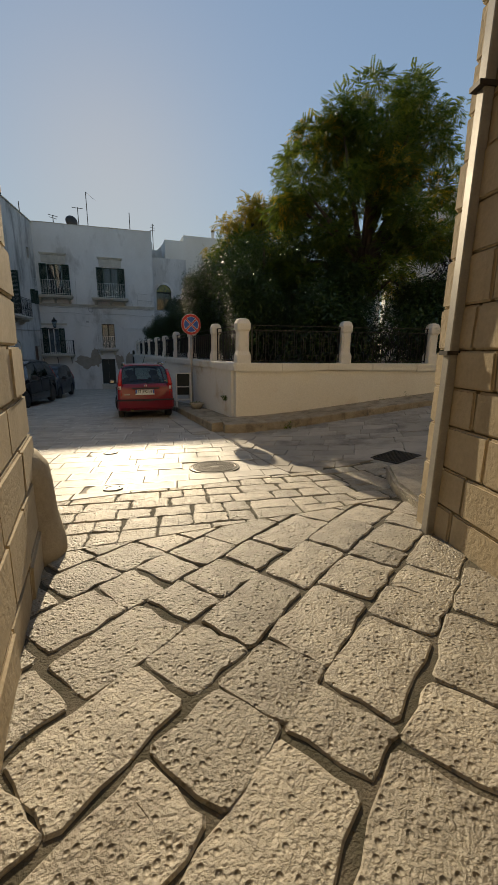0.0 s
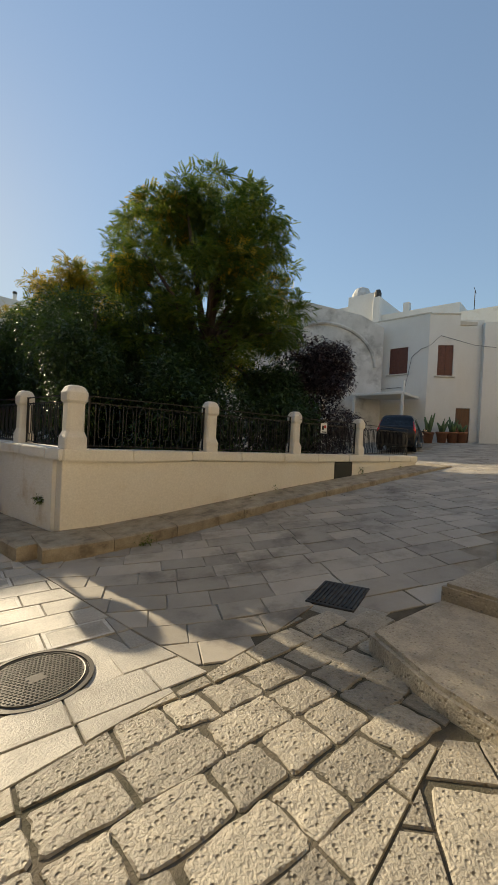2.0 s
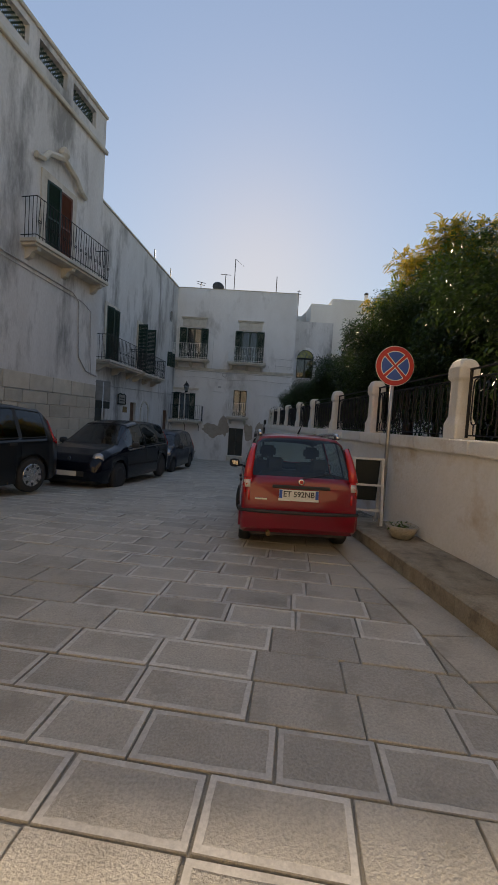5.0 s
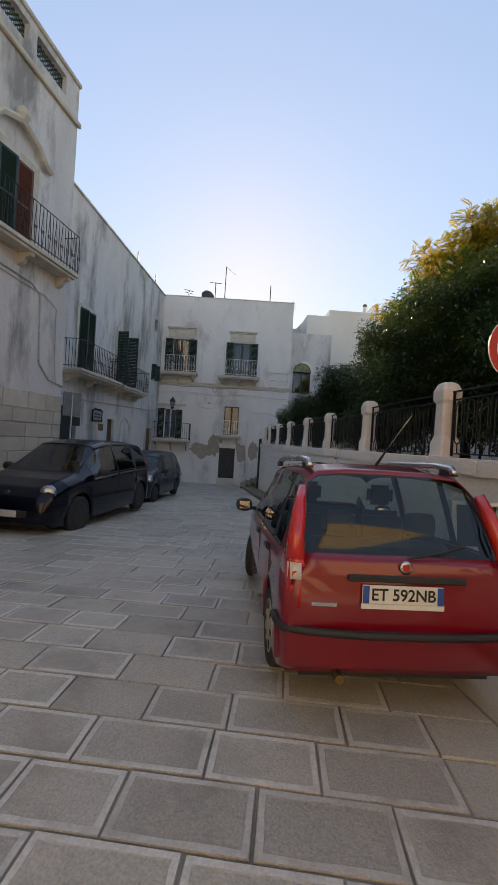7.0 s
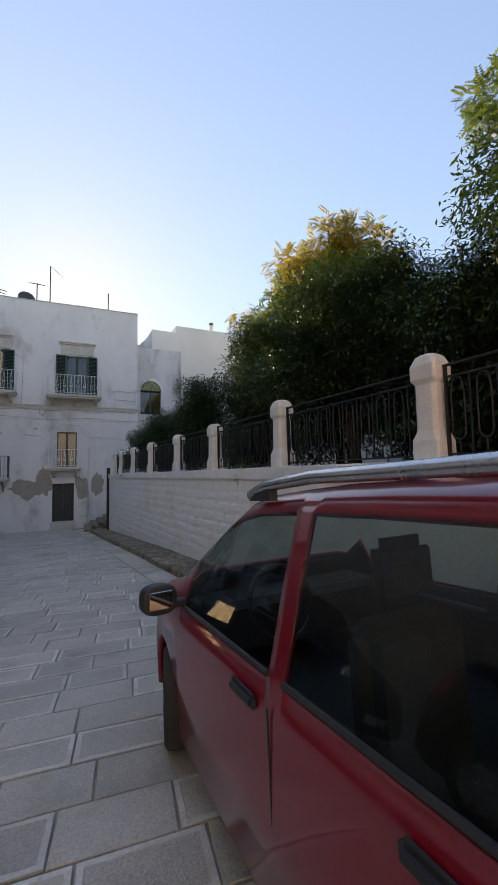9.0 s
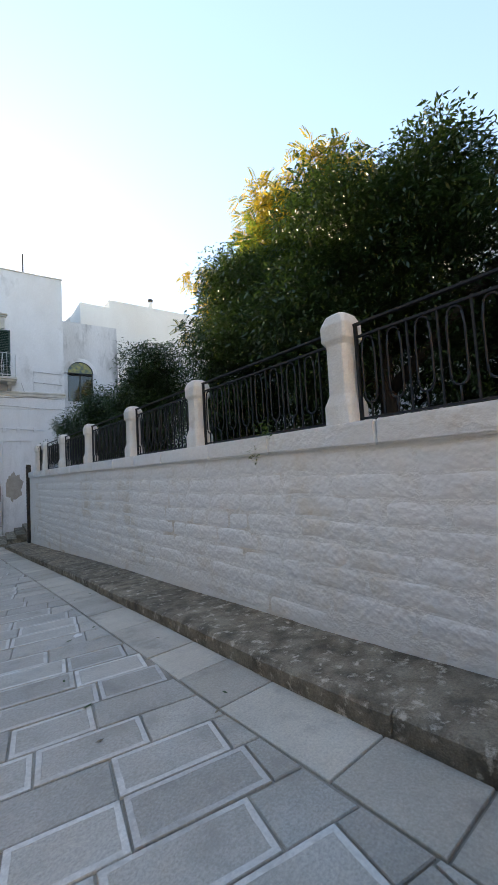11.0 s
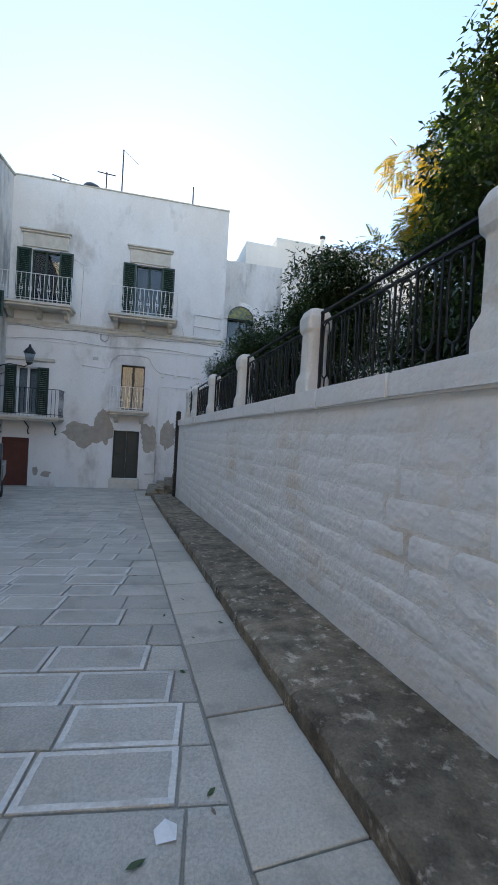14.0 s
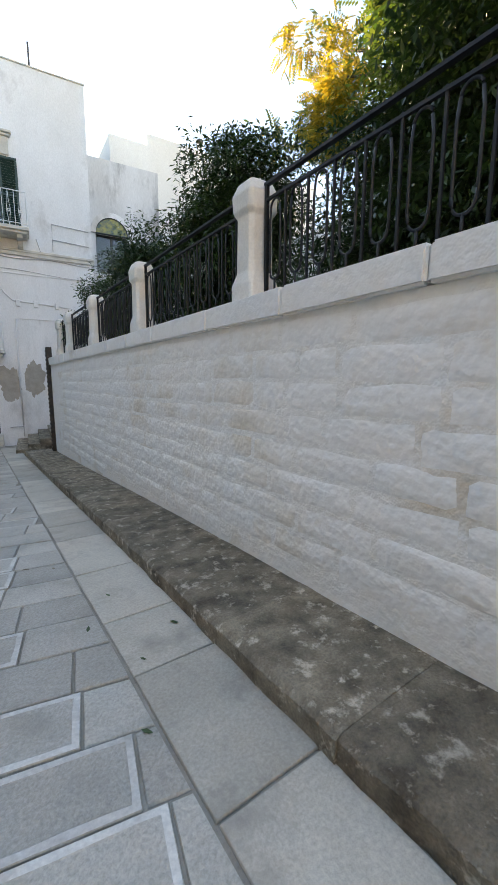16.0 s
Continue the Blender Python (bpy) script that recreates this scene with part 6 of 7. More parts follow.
def clump_points(rg, clumps, per, shell=0.55):
    """Points spread in the outer parts of ellipsoid clumps (x, y, z, rx, rz)."""
    out, nrm = [], []
    for x, y, z, rx, rz in clumps:
        n = int(per * rx * rx * max(rz, 0.3))
        v = rg.normal(size=(n, 3))
        v /= np.linalg.norm(v, axis=1)[:, None]
        r = shell + (1 - shell) * rg.uniform(0, 1, n) ** 0.6
        r *= 1 + 0.22 * np.sin(v[:, 0] * 5 + x * 3) * np.sin(v[:, 2] * 4 + z) + rg.normal(size=n) * 0.05
        out.append(np.array([x, y, z]) + v * r[:, None] * np.array([rx, rx, rz]))
        nrm.append(v)
    return np.concatenate(out), np.concatenate(nrm)


def tree(name, base, limbs, clumps, leaves, label, category="tree", seed=1, trunk_r=0.16):
    """leaves: (share of clumps as a slice, per, size, material, kind, shell)"""
    rg = np.random.default_rng(seed)
    t = empty(name, pose(0, 0, 0), label, category)
    bm = bmesh.new()
    x, y, z = base
    for run in limbs:
        n = len(run)
        tube(run, [max(0.02, trunk_r * (1 - 0.8 * k / (n - 1)) * (1.0 if run is limbs[0] else 0.55)) for k in range(n)], 9, bm)
    part("trunk", bm, M["bark"], t, smooth=True)
    for sl, per, size, material, kind, sh in leaves:
        c, nr = clump_points(rg, clumps[sl], per, sh)
        me = leaf_mesh("crown", c, nr, size, material, kind, rg)
        ob = new("crown", me)
        ob.parent = t
    return t


def clumps_in(rg, cx, cy, z0, z1, r, n, rx, rz, taper=0.5):
    out = []
    for k in range(n):
        a, q = rg.uniform(0, math.tau), math.sqrt(rg.uniform(0, 1))
        z = rg.uniform(z0, z1)
        f = (z - z0) / max(0.01, z1 - z0)
        rr = r * (1 - taper * abs(f - 0.4) * 1.4)
        out.append((cx + rr * q * math.cos(a), cy + rr * q * math.sin(a), z, rx * rg.uniform(0.7, 1.25), rz * rg.uniform(0.7, 1.25)))
    return out


rr = random.Random(17)
# tall feather-leaved tree
c1 = clumps_in(rr, 5.6, 3.0, 3.4, 8.3, 2.75, 74, 0.56, 0.36) + clumps_in(rr, 3.4, 3.4, 3.6, 6.4, 1.2, 12, 0.55, 0.38) + [(5.0, 2.6, 8.8, 0.55, 0.3), (6.3, 2.6, 9.0, 0.6, 0.34), (7.4, 2.3, 8.4, 0.55, 0.34), (3.6, 3.4, 7.7, 0.6, 0.36), (8.0, 2.2, 6.3, 0.6, 0.36), (7.9, 2.3, 7.3, 0.5, 0.3), (3.0, 3.2, 6.9, 0.55, 0.34), (7.8, 2.1, 5.2, 0.55, 0.36), (4.2, 5.8, 7.9, 0.5, 0.3), (3.9, 5.5, 7.2, 0.5, 0.32), (4.4, 5.2, 6.6, 0.55, 0.34)]
L1b = [[(5.4, 3.4, 0.9), (5.35, 3.3, 2.5), (5.5, 3.1, 4.5), (5.6, 2.9, 6.5), (5.7, 2.8, 8.3)]]
for x, y, z, *_ in c1[::3]:
    L1b.append([(5.45, 3.2, 3.2 + (z - 4) * 0.3), ((x + 5.45) / 2, (y + 3.2) / 2, z * 0.5 + 2.2), (x, y, z)])
tree("tall_tree", (5.4, 3.4, 0.9), L1b, c1, [(slice(0, None), 1900, 0.25, M["leaf_fine"], "frond", 0.3), (slice(5, None, 7), 900, 0.25, M["leaf_yellow"], "frond", 0.5)], "tall tree with feathery green and yellowing leaves", seed=3, trunk_r=0.2)
# dense dark trees along the street wall
c2 = clumps_in(rr, 2.3, 3.6, 1.7, 4.7, 1.6, 30, 0.7, 0.6) + clumps_in(rr, 1.5, 2.2, 1.6, 3.6, 0.9, 10, 0.55, 0.55)
tree("dark_tree", (2.3, 3.7, 0.9), [[(2.3, 3.7, 0.9), (2.35, 3.6, 2.2), (2.2, 3.6, 4.6)], [(2.3, 3.6, 1.8), (3.0, 3.2, 3.2), (3.3, 3.0, 4.2)], [(2.3, 3.6, 1.8), (1.5, 3.0, 3.0), (1.3, 2.6, 3.6)]], c2, [(slice(0, None), 7600, 0.095, M["leaf"], "oval", 0.4)], "dense dark green broadleaf tree behind the fence", seed=4)
c3 = clumps_in(rr, 2.5, 11.3, 1.8, 4.1, 0.8, 20, 0.58, 0.5) + clumps_in(rr, 2.5, 12.0, 1.5, 3.5, 0.7, 12, 0.5, 0.45) + clumps_in(rr, 2.5, 7.7, 1.7, 4.9, 1.5, 40, 0.7, 0.6) + clumps_in(rr, 2.3, 10.0, 1.7, 4.5, 1.2, 28, 0.66, 0.55) + clumps_in(rr, 2.3, 5.6, 1.7, 4.1, 1.1, 18, 0.68, 0.55)
tree("dark_tree", (2.5, 7.8, 0.9), [[(2.5, 7.8, 0.9), (2.4, 7.8, 2.4), (2.5, 7.6, 4.8)], [(2.45, 7.8, 2.0), (2.2, 9.4, 3.2), (2.1, 10.4, 4.2)], [(2.45, 7.8, 2.0), (2.3, 6.2, 3.2), (2.2, 5.6, 4.0)]], c3, [(slice(0, None), 8200, 0.088, M["leaf"], "oval", 0.35)], "dense dark green hedge tree overhanging the fence", seed=5)
# wide feathery tree behind, yellow on top and green below
c4y = clumps_in(rr, 5.3, 11.3, 6.9, 8.3, 1.9, 28, 0.58, 0.36) + clumps_in(rr, 4.6, 14.7, 5.0, 7.1, 1.1, 16, 0.48, 0.34)
c4g = clumps_in(rr, 5.0, 11.2, 4.0, 7.0, 2.3, 46, 0.66, 0.45)
c4 = c4y + c4g
L4 = [[(5.2, 11.2, 0.9), (5.15, 11.1, 3.0), (5.2, 11.0, 6.0), (5.2, 11.0, 8.4)]] + [[(5.2, 11.1, 2.6 + (z - 4) * 0.35), ((x + 5.2) / 2, (y + 11.1) / 2, z * 0.6 + 1.9), (x, y, z)] for x, y, z, *_ in c4[::2]]
tree("autumn_tree", (5.2, 11.2, 0.9), L4, c4, [(slice(0, len(c4y)), 1200, 0.25, M["leaf_yellow"], "frond", 0.2), (slice(len(c4y), None), 1500, 0.29, M["leaf_fine"], "frond", 0.25)], "feathery tree turning yellow and orange in autumn", seed=6, trunk_r=0.15)
c5 = clumps_in(rr, 2.0, 14.1, 1.7, 4.1, 0.9, 34, 0.58, 0.45) + clumps_in(rr, 1.5, 16.3, 1.6, 3.3, 0.9, 22, 0.6, 0.45) + clumps_in(rr, 1.2, 18.2, 1.5, 2.8, 0.6, 12, 0.55, 0.4)
tree("dark_shrub", (1.7, 15.2, 0.9), [[(1.7, 15.2, 0.9), (1.7, 15.2, 2.0), (1.6, 15.4, 3.3)], [(1.6, 17.3, 0.9), (1.6, 17.4, 2.0), (1.5, 17.5, 3.0)]], c5, [(slice(0, None), 9000, 0.085, M["leaf"], "oval", 0.35)], "dark evergreen shrub behind the fence", "shrub", seed=7, trunk_r=0.08)
c6 = clumps_in(rr, 8.0, 0.9, 1.7, 4.5, 1.3, 26, 0.65, 0.55)
tree("purple_shrub", (8.0, 1.1, 0.9), [[(8.0, 1.1, 0.9), (8.0, 1.0, 2.4), (8.1, 0.9, 4.2)], [(8.0, 1.0, 1.8), (8.6, 0.8, 3.0), (8.9, 0.6, 3.6)]], c6, [(slice(0, None), 6500, 0.11, M["leaf_purple"], "oval", 0.5)], "dark purple-leaved shrub behind the fence", "shrub", seed=8, trunk_r=0.08)
c7 = clumps_in(rr, 3.2, 1.2, 1.3, 3.4, 1.2, 14, 0.65, 0.6) + clumps_in(rr, 5.5, 0.9, 1.3, 3.4, 1.1, 14, 0.65, 0.6) + clumps_in(rr, 6.8, 1.6, 1.3, 3.6, 1.1, 12, 0.65, 0.6) + clumps_in(rr, 4.4, 2.6, 1.2, 3.8, 1.3, 14, 0.7, 0.6)
tree("dark_shrub", (4.4, 1.5, 0.9), [[(3.4, 1.5, 0.9), (3.4, 1.4, 2.4)], [(5.6, 1.4, 0.9), (5.6, 1.4, 2.4)], [(6.8, 1.8, 0.9), (6.8, 1.8, 2.6)]], c7, [(slice(0, None), 3600, 0.13, M["leaf"], "oval", 0.5)], "dark evergreen shrubs filling the park corner", "shrub", seed=9, trunk_r=0.07)
c8 = clumps_in(rr, 4.6, 6.5, 1.3, 4.5, 2.0, 22, 0.9, 0.8) + clumps_in(rr, 4.8, 10.0, 1.2, 3.2, 1.4, 10, 0.8, 0.7)
tree("dark_shrub", (4.6, 6.5, 0.9), [[(4.6, 6.5, 0.9), (4.6, 6.5, 3.6)], [(4.8, 10, 0.9), (4.8, 10, 2.6)]], c8, [(slice(0, None), 900, 0.2, M["leaf"], "oval", 0.5)], "dark evergreen shrubs deep in the park", "shrub", seed=10, trunk_r=0.08)

# ---------------------------------------------------------------- street furniture
sg = empty("no_stopping_sign", pose(-0.20, 3.0, 0.07), "round blue and red no stopping sign on a grey pole", "road sign")
part("pole", tube([(0, 0.03, -0.05), (0.0, 0.03, 2.5)], 0.028, 12), M["metal"], sg, smooth=True)
part("plate", turned([(0.27, 0.0), (0.27, 0.012), (0.262, 0.016)], 40), M["sign_red"], sg, m=pose(0, -0.005, 2.25, 90, 0, 0))
part("white_rim", tube([(0.272 * math.cos(a), -0.012, 2.25 + 0.272 * math.sin(a)) for a in np.linspace(0, math.tau, 41)], 0.006, 5), M["white"], sg)
inner = bmesh.new()
for q in range(4):
    a0 = q * math.pi / 2 - math.pi / 4 + 0.16
    a1 = (q + 1) * math.pi / 2 - math.pi / 4 - 0.16
    vs = [inner.verts.new((0.035 * math.cos((a0 + a1) / 2), 0, 0.035 * math.sin((a0 + a1) / 2)))] + [inner.verts.new((0.195 * math.cos(a), 0, 0.195 * math.sin(a))) for a in np.linspace(a0, a1, 12)]
    inner.faces.new(vs)
bmesh.ops.recalc_face_normals(inner, faces=inner.faces[:])
part("blue_field", inner, M["sign_blue"], sg, m=pose(0, -0.0235, 2.25))
rim = bmesh.new()
for q in range(4):
    a0 = q * math.pi / 2 - math.pi / 4 + 0.10
    a1 = (q + 1) * math.pi / 2 - math.pi / 4 - 0.10
    vs = [rim.verts.new((0.018 * math.cos((a0 + a1) / 2), 0, 0.018 * math.sin((a0 + a1) / 2)))] + [rim.verts.new((0.207 * math.cos(a), 0, 0.207 * math.sin(a))) for a in np.linspace(a0, a1, 12)]
    rim.faces.new(vs)
part("white_field", rim, M["white"], sg, m=pose(0, -0.0222, 2.25))
for z in (2.15, 2.35):
    part("clamp", box(-0.04, 0.04, 0.0, 0.06, z, z + 0.03), M["metal"], sg)

ld = empty("folding_easel", pose(-0.45, 3.02, street_z(3) + 0.15, 0, 0, -8), "white folding sign stand with a dark board on the kerb", "sign stand")
for sx in (-0.2, 0.2):
    part("leg", box(sx - 0.018, sx + 0.018, -0.018, 0.018, 0, 0.95), M["white"], ld, m=pose(0, -0.12, 0, -9, 0, 0))
    part("leg", box(sx - 0.018, sx + 0.018, -0.018, 0.018, 0, 0.95), M["white"], ld, m=pose(0, 0.20, 0, 9, 0, 0))
for z in (0.2, 0.55, 0.92):
    part("crossbar", box(-0.2, 0.2, -0.014, 0.014, z, z + 0.03), M["white"], ld, m=pose(0, -0.12, 0, -9, 0, 0))
part("board", box(-0.17, 0.17, -0.008, 0.008, 0.32, 0.92), M["dark_door"], ld, m=pose(0, 0.19, 0, 9, 0, 0))
pt = empty("plant_pot", pose(-0.28, 2.25, street_z(2.2) + 0.17), "low stone bowl with dry plants on the kerb", "plant pot")
part("pot", turned([(0.11, 0), (0.17, 0.08), (0.2, 0.15), (0.18, 0.16), (0.15, 0.13), (0.02, 0.12)], 18), M["cobble"], pt, smooth=True)
rg = np.random.default_rng(5)
cpts = rg.normal(size=(60, 3)) * np.array([0.07, 0.07, 0.02]) + np.array([0, 0, 0.14])
ob = new("plants", leaf_mesh("plants", cpts, np.tile([0, 0, 1.0], (60, 1)), 0.08, M["leaf_fine"], "oval", rg))
ob.parent = pt


def weed(x, y, z, n, r, size, m=M["leaf_fine"], seed=0):
    rg = np.random.default_rng(seed)
    c = rg.normal(size=(n, 3)) * r + np.array([0, 0, r * 0.8])
    ob = new("weed", leaf_mesh("weed", c, np.tile([0, 0, 0.6], (n, 1)), size, m, "oval", rg))
    ob.matrix_basis = pose(x, y, z)
    return tagged(ob, "small green weed growing out of a wall joint", "weed", "weeds in the joints", "stuff")


p = fdir * 0.95 - fin * 0.74
weed(p.x, p.y, ground_z(p.x, p.y), 130, 0.07, 0.06, seed=1)
weed(-0.03, 0.62, 0.55, 170, 0.035, 0.05, seed=2)
for u, z in ((3.4, 0.45), (4.05, 0.52), (7.0, 0.9), (8.8, 0.98)):
    p = fdir * u - fin * 0.03
    weed(p.x, p.y, z, 80, 0.06, 0.06, seed=int(u * 10))
weed(-0.07, 7.55, 1.38, 60, 0.05, 0.05, seed=31)
weed(-0.05, 7.72, 1.2, 60, 0.045, 0.06, seed=32)

# sign on the fence
p = fdir * 5.72 + fin * 0.17
ns = empty("fence_notice", pose(p.x, p.y, 1.98, 0, 0, -10.2), "small white notice on the iron fence", "sign")
part("panel", box(-0.11, 0.11, -0.006, 0.0, -0.12, 0.12), M["plate"], ns)
part("red_mark", box(0.0, 0.07, -0.008, -0.0062, 0.0, 0.07), M["sign_red"], ns)
part("dark_mark", box(-0.07, 0.0, -0.008, -0.0062, -0.04, 0.06), M["ink"], ns)
part("text_bar", box(-0.08, 0.08, -0.008, -0.0062, -0.1, -0.075), M["ink"], ns)

# back of a road sign beside the dark car
bs = empty("road_sign_back", lb2.matrix_basis @ pose(0.75, -0.75, 0), "grey back of a square road sign on a pole", "road sign")
part("pole", tube([(0, 0, -1.0), (0, 0, 2.6)], 0.03, 10), M["metal"], bs, smooth=True)
part("panel", box(-0.02, 0.0, -0.3, 0.3, 1.9, 2.65, 0.004), M["sign_grey"], bs, m=pose(0, 0, 0, 0, 0, 60))
part("panel", box(-0.02, 0.0, -0.3, 0.3, 1.6, 1.88, 0.004), M["dark_door"], bs, m=pose(0, 0, 0, 0, 0, 60))

# aerials and dish on the roofs
def aerial(x, y, z, h, arms, label="thin metal television aerial on the roof"):
    a = empty("tv_aerial", pose(x, y, z), label, "aerial", "aerials on the roofs")
    part("mast", tube([(0, 0, 0), (0, 0, h)], 0.03, 6), M["cast_iron"], a)
    for zz, w, tilt in arms:
        part("boom", tube([(-w, 0, zz + tilt), (w, 0, zz)], 0.02, 5), M["cast_iron"], a)
    return a


aerial(-2.1, 24.5, 9.3, 3.0, [(2.9, 0.0, 0)])
part("boom", tube([(0, 0, 3.0), (0.6, 0, 2.55)], 0.012, 5), M["metal"], bpy.data.objects["tv_aerial"])
aerial(-2.7, 24.6, 9.3, 2.0, [(1.95, 0.35, 0)])
aerial(-4.3, 24.3, 9.3, 1.2, [(1.15, 0.3, 0.1), (1.0, 0.25, 0.1)])
aerial(0.7, 24.0, 9.3, 1.9, [])
aerial(2.9, 27.6, 9.6, 2.1, [(2.0, 0.12, 0), (1.8, 0.2, 0), (1.6, 0.2, 0)])
aerial(2.5, 27.5, 9.6, 1.3, [(1.25, 0.2, 0)])
aerial(-6.7, 20.3, 9.4, 1.3, [])
aerial(-6.1, 22.6, 9.4, 1.2, [])
aerial(30.2, -0.5, 12, 2.0, [(1.9, 0.3, 0.2), (1.5, 0.3, 0)])
aerial(30.2, 1.2, 12, 1.5, [(1.4, 0.4, 0.2)])
ds = empty("satellite_dish", pose(-3.15, 24.4, 9.9), "round grey satellite dish on the roof edge", "dish")
part("bowl", turned([(0.30, 0.0), (0.29, 0.03), (0.18, 0.10), (0.02, 0.13)], 24), M["cast_iron"], ds, m=pose(0, 0, 0.40, 75, 0, 15) @ Matrix.Scale(1.35, 4), smooth=True)
part("mast", tube([(0, 0.1, -0.6), (0, 0.1, 0.35)], 0.025, 6), M["metal"], ds)

# plants and canopy in front of the road house
for k, (x, y, h) in enumerate(((19.7, 0.9, 1.1), (20.0, 0.3, 0.8), (20.4, -0.1, 0.9), (20.7, -0.5, 0.6))):
    g = ground_z(x, y)
    c = empty("potted_cactus", pose(x, y, g), "terracotta pot with a green cactus by the house wall", "plant", "pots by the house wall")
    part("pot", turned([(0.2, 0), (0.28, 0.5), (0.31, 0.5), (0.31, 0.58), (0.25, 0.58), (0.24, 0.5), (0.02, 0.48)], 16), M["terracotta"], c, smooth=True)
    cc = bmesh.new()
    for j in range(5):
        a = j * 1.3 + k
        tube([(0.05 * math.cos(a), 0.05 * math.sin(a), 0.5), (0.12 * math.cos(a), 0.12 * math.sin(a), 0.5 + h * 0.4), (0.28 * math.cos(a), 0.28 * math.sin(a), 0.5 + h * (0.6 + 0.1 * j))], [0.07, 0.09, 0.03], 8, cc)
    part("cactus", cc, M["cactus"], c, smooth=True)
cn = empty("entrance_canopy", pose(18.6, 2.6, 0), "pale flat canopy on thin white posts", "canopy")
part("roof_sheet", box(-0.6, 1.8, -0.9, 2.0, 4.35, 4.5, 0.02), M["white_house"], cn)
for x, y in ((-0.5, -0.8), (-0.5, 1.9)):
    part("post", box(x - 0.06, x + 0.06, y - 0.06, y + 0.06, 1.6, 5.1 if y < 0 else 4.35), M["white"], cn)
ce = car("dark_parked_car", pose(13.6, 0.4, ground_z(14, 0.8) + 0.05, 0, 0, -78), PANDA, M["black_paint"], "dark small car parked beyond the park wall", (0.66, 2.94), 0.285, dk, cap="silver")
front_lights(ce, PANDA, False)
pier = empty("white_pier", pose(17.5, -4.0, ground_z(17.5, -4)), "white pier with railing and green plants", "pier")
part("pier", box(-0.4, 0.4, -0.4, 0.4, -0.3, 2.0, 0.03), M["white_house"], pier)
part("railing", tube([(0.3, -0.4, 2.9), (0.3, 0.4, 2.9)], 0.03, 6), M["iron"], pier)
for k in range(6):
    part("bar", tube([(0.3, -0.4 + 0.16 * k, 2.0), (0.3, -0.4 + 0.16 * k, 2.9)], 0.015, 5), M["iron"], pier)

# ---------------------------------------------------------------- covers in the paving
def cover(x, y, r, label, ribs=True):
    c = empty("manhole_cover", pose(x, y, ground_z(x, y) + 0.004, *ground_tilt(x, y)), label, "manhole cover")
    part("frame", turned([(r + 0.035, -0.02), (r + 0.035, 0.006), (r + 0.006, 0.006), (r + 0.006, -0.02)], 48), M["cast_iron"], c, smooth=False)
    part("lid", turned([(r, -0.02), (r, 0.0), (r - 0.01, 0.003)], 48), M["cast_iron"], c)
    if ribs:
        st_ = bmesh.new()
        n = int(r / 0.026)
        for i in range(-n, n + 1):
            for j in range(-n, n + 1):
                px, py = i * 0.026 + (0.013 if j % 2 else 0), j * 0.026
                if 0.05 < math.hypot(px, py) < r - 0.03:
                    box(px - 0.008, px + 0.008, py - 0.005, py + 0.005, 0.002, 0.0075, bm=st_)
        ob = part("studs", st_, M["cast_iron"], c)
        ob["kind"] = "stuff"
        part("ring", tube([((r - 0.02) * math.cos(a), (r - 0.02) * math.sin(a), 0.004) for a in np.linspace(0, math.tau, 49)], 0.006, 5), M["cast_iron"], c)
    return c


def ground_tilt(x, y):
    dx = (ground_z(x + 0.3, y) - ground_z(x - 0.3, y)) / 0.6
    dy = (ground_z(x, y + 0.3) - ground_z(x, y - 0.3)) / 0.6
    return math.degrees(math.atan(dy)), -math.degrees(math.atan(dx)), 0


cover(-1.40, -2.95, 0.31, "round cast iron manhole cover with raised studs")
cover(-2.68, -1.52, 0.075, "small round iron water cover", False)
cover(-2.75, -3.45, 0.075, "small round iron water cover", False)
gr_ = empty("drain_grate", pose(0.98, -3.80, ground_z(0.98, -3.8) + 0.018, *ground_tilt(0.98, -3.8)[:2], 8), "square dark iron drain grate", "drain")
part("frame", box(-0.25, 0.25, -0.23, 0.23, -0.03, 0.0, 0.004), M["cast_iron"], gr_)
for k in range(11):
    part("bar", box(-0.22, 0.22, -0.205 + k * 0.04, -0.187 + k * 0.04, 0.0, 0.008), M["cast_iron"], gr_)

# ---------------------------------------------------------------- paving, laid last
LIDS = [(-1.40, -2.95, 0.46), (0.98, -3.80, 0.38), (-2.68, -1.52, 0.17), (-2.75, -3.45, 0.17)]


def front_y(x):
    return x * math.tan(FRONT) - 0.72 / math.cos(FRONT)


def zone(x, y):
    """Which paving lies at a place: street, road or old; None under walls and kerbs."""
    if x > -0.665 and y > -0.35 and x < 0.3:
        return None
    if x > -0.3 and y > front_y(x) - 0.0 and x < 10.6:
        return None
    if x > 10.6 and y > 0.6:
        return None
    lx = -5.65 - 0.21 * (23.4 - y) if y > 12.2 else -7.04 - 0.31 * (11.95 - y)
    if x < lx + 0.02 or y > 23.6:
        return None
    if y < -4.4 and x > 0.1 - (y + 4.4) * -0.45:
        return None
    if y < -4.95 and x < -3.6:
        return None
    if y < -5.05 and x < 0.9:
        return "old"
    if y < -3.72 and x < 0.9:
        return "sett"
    if y > -0.5 and x > -1.09:
        return "border"
    if x > -0.62:
        return "road"
    return "street"


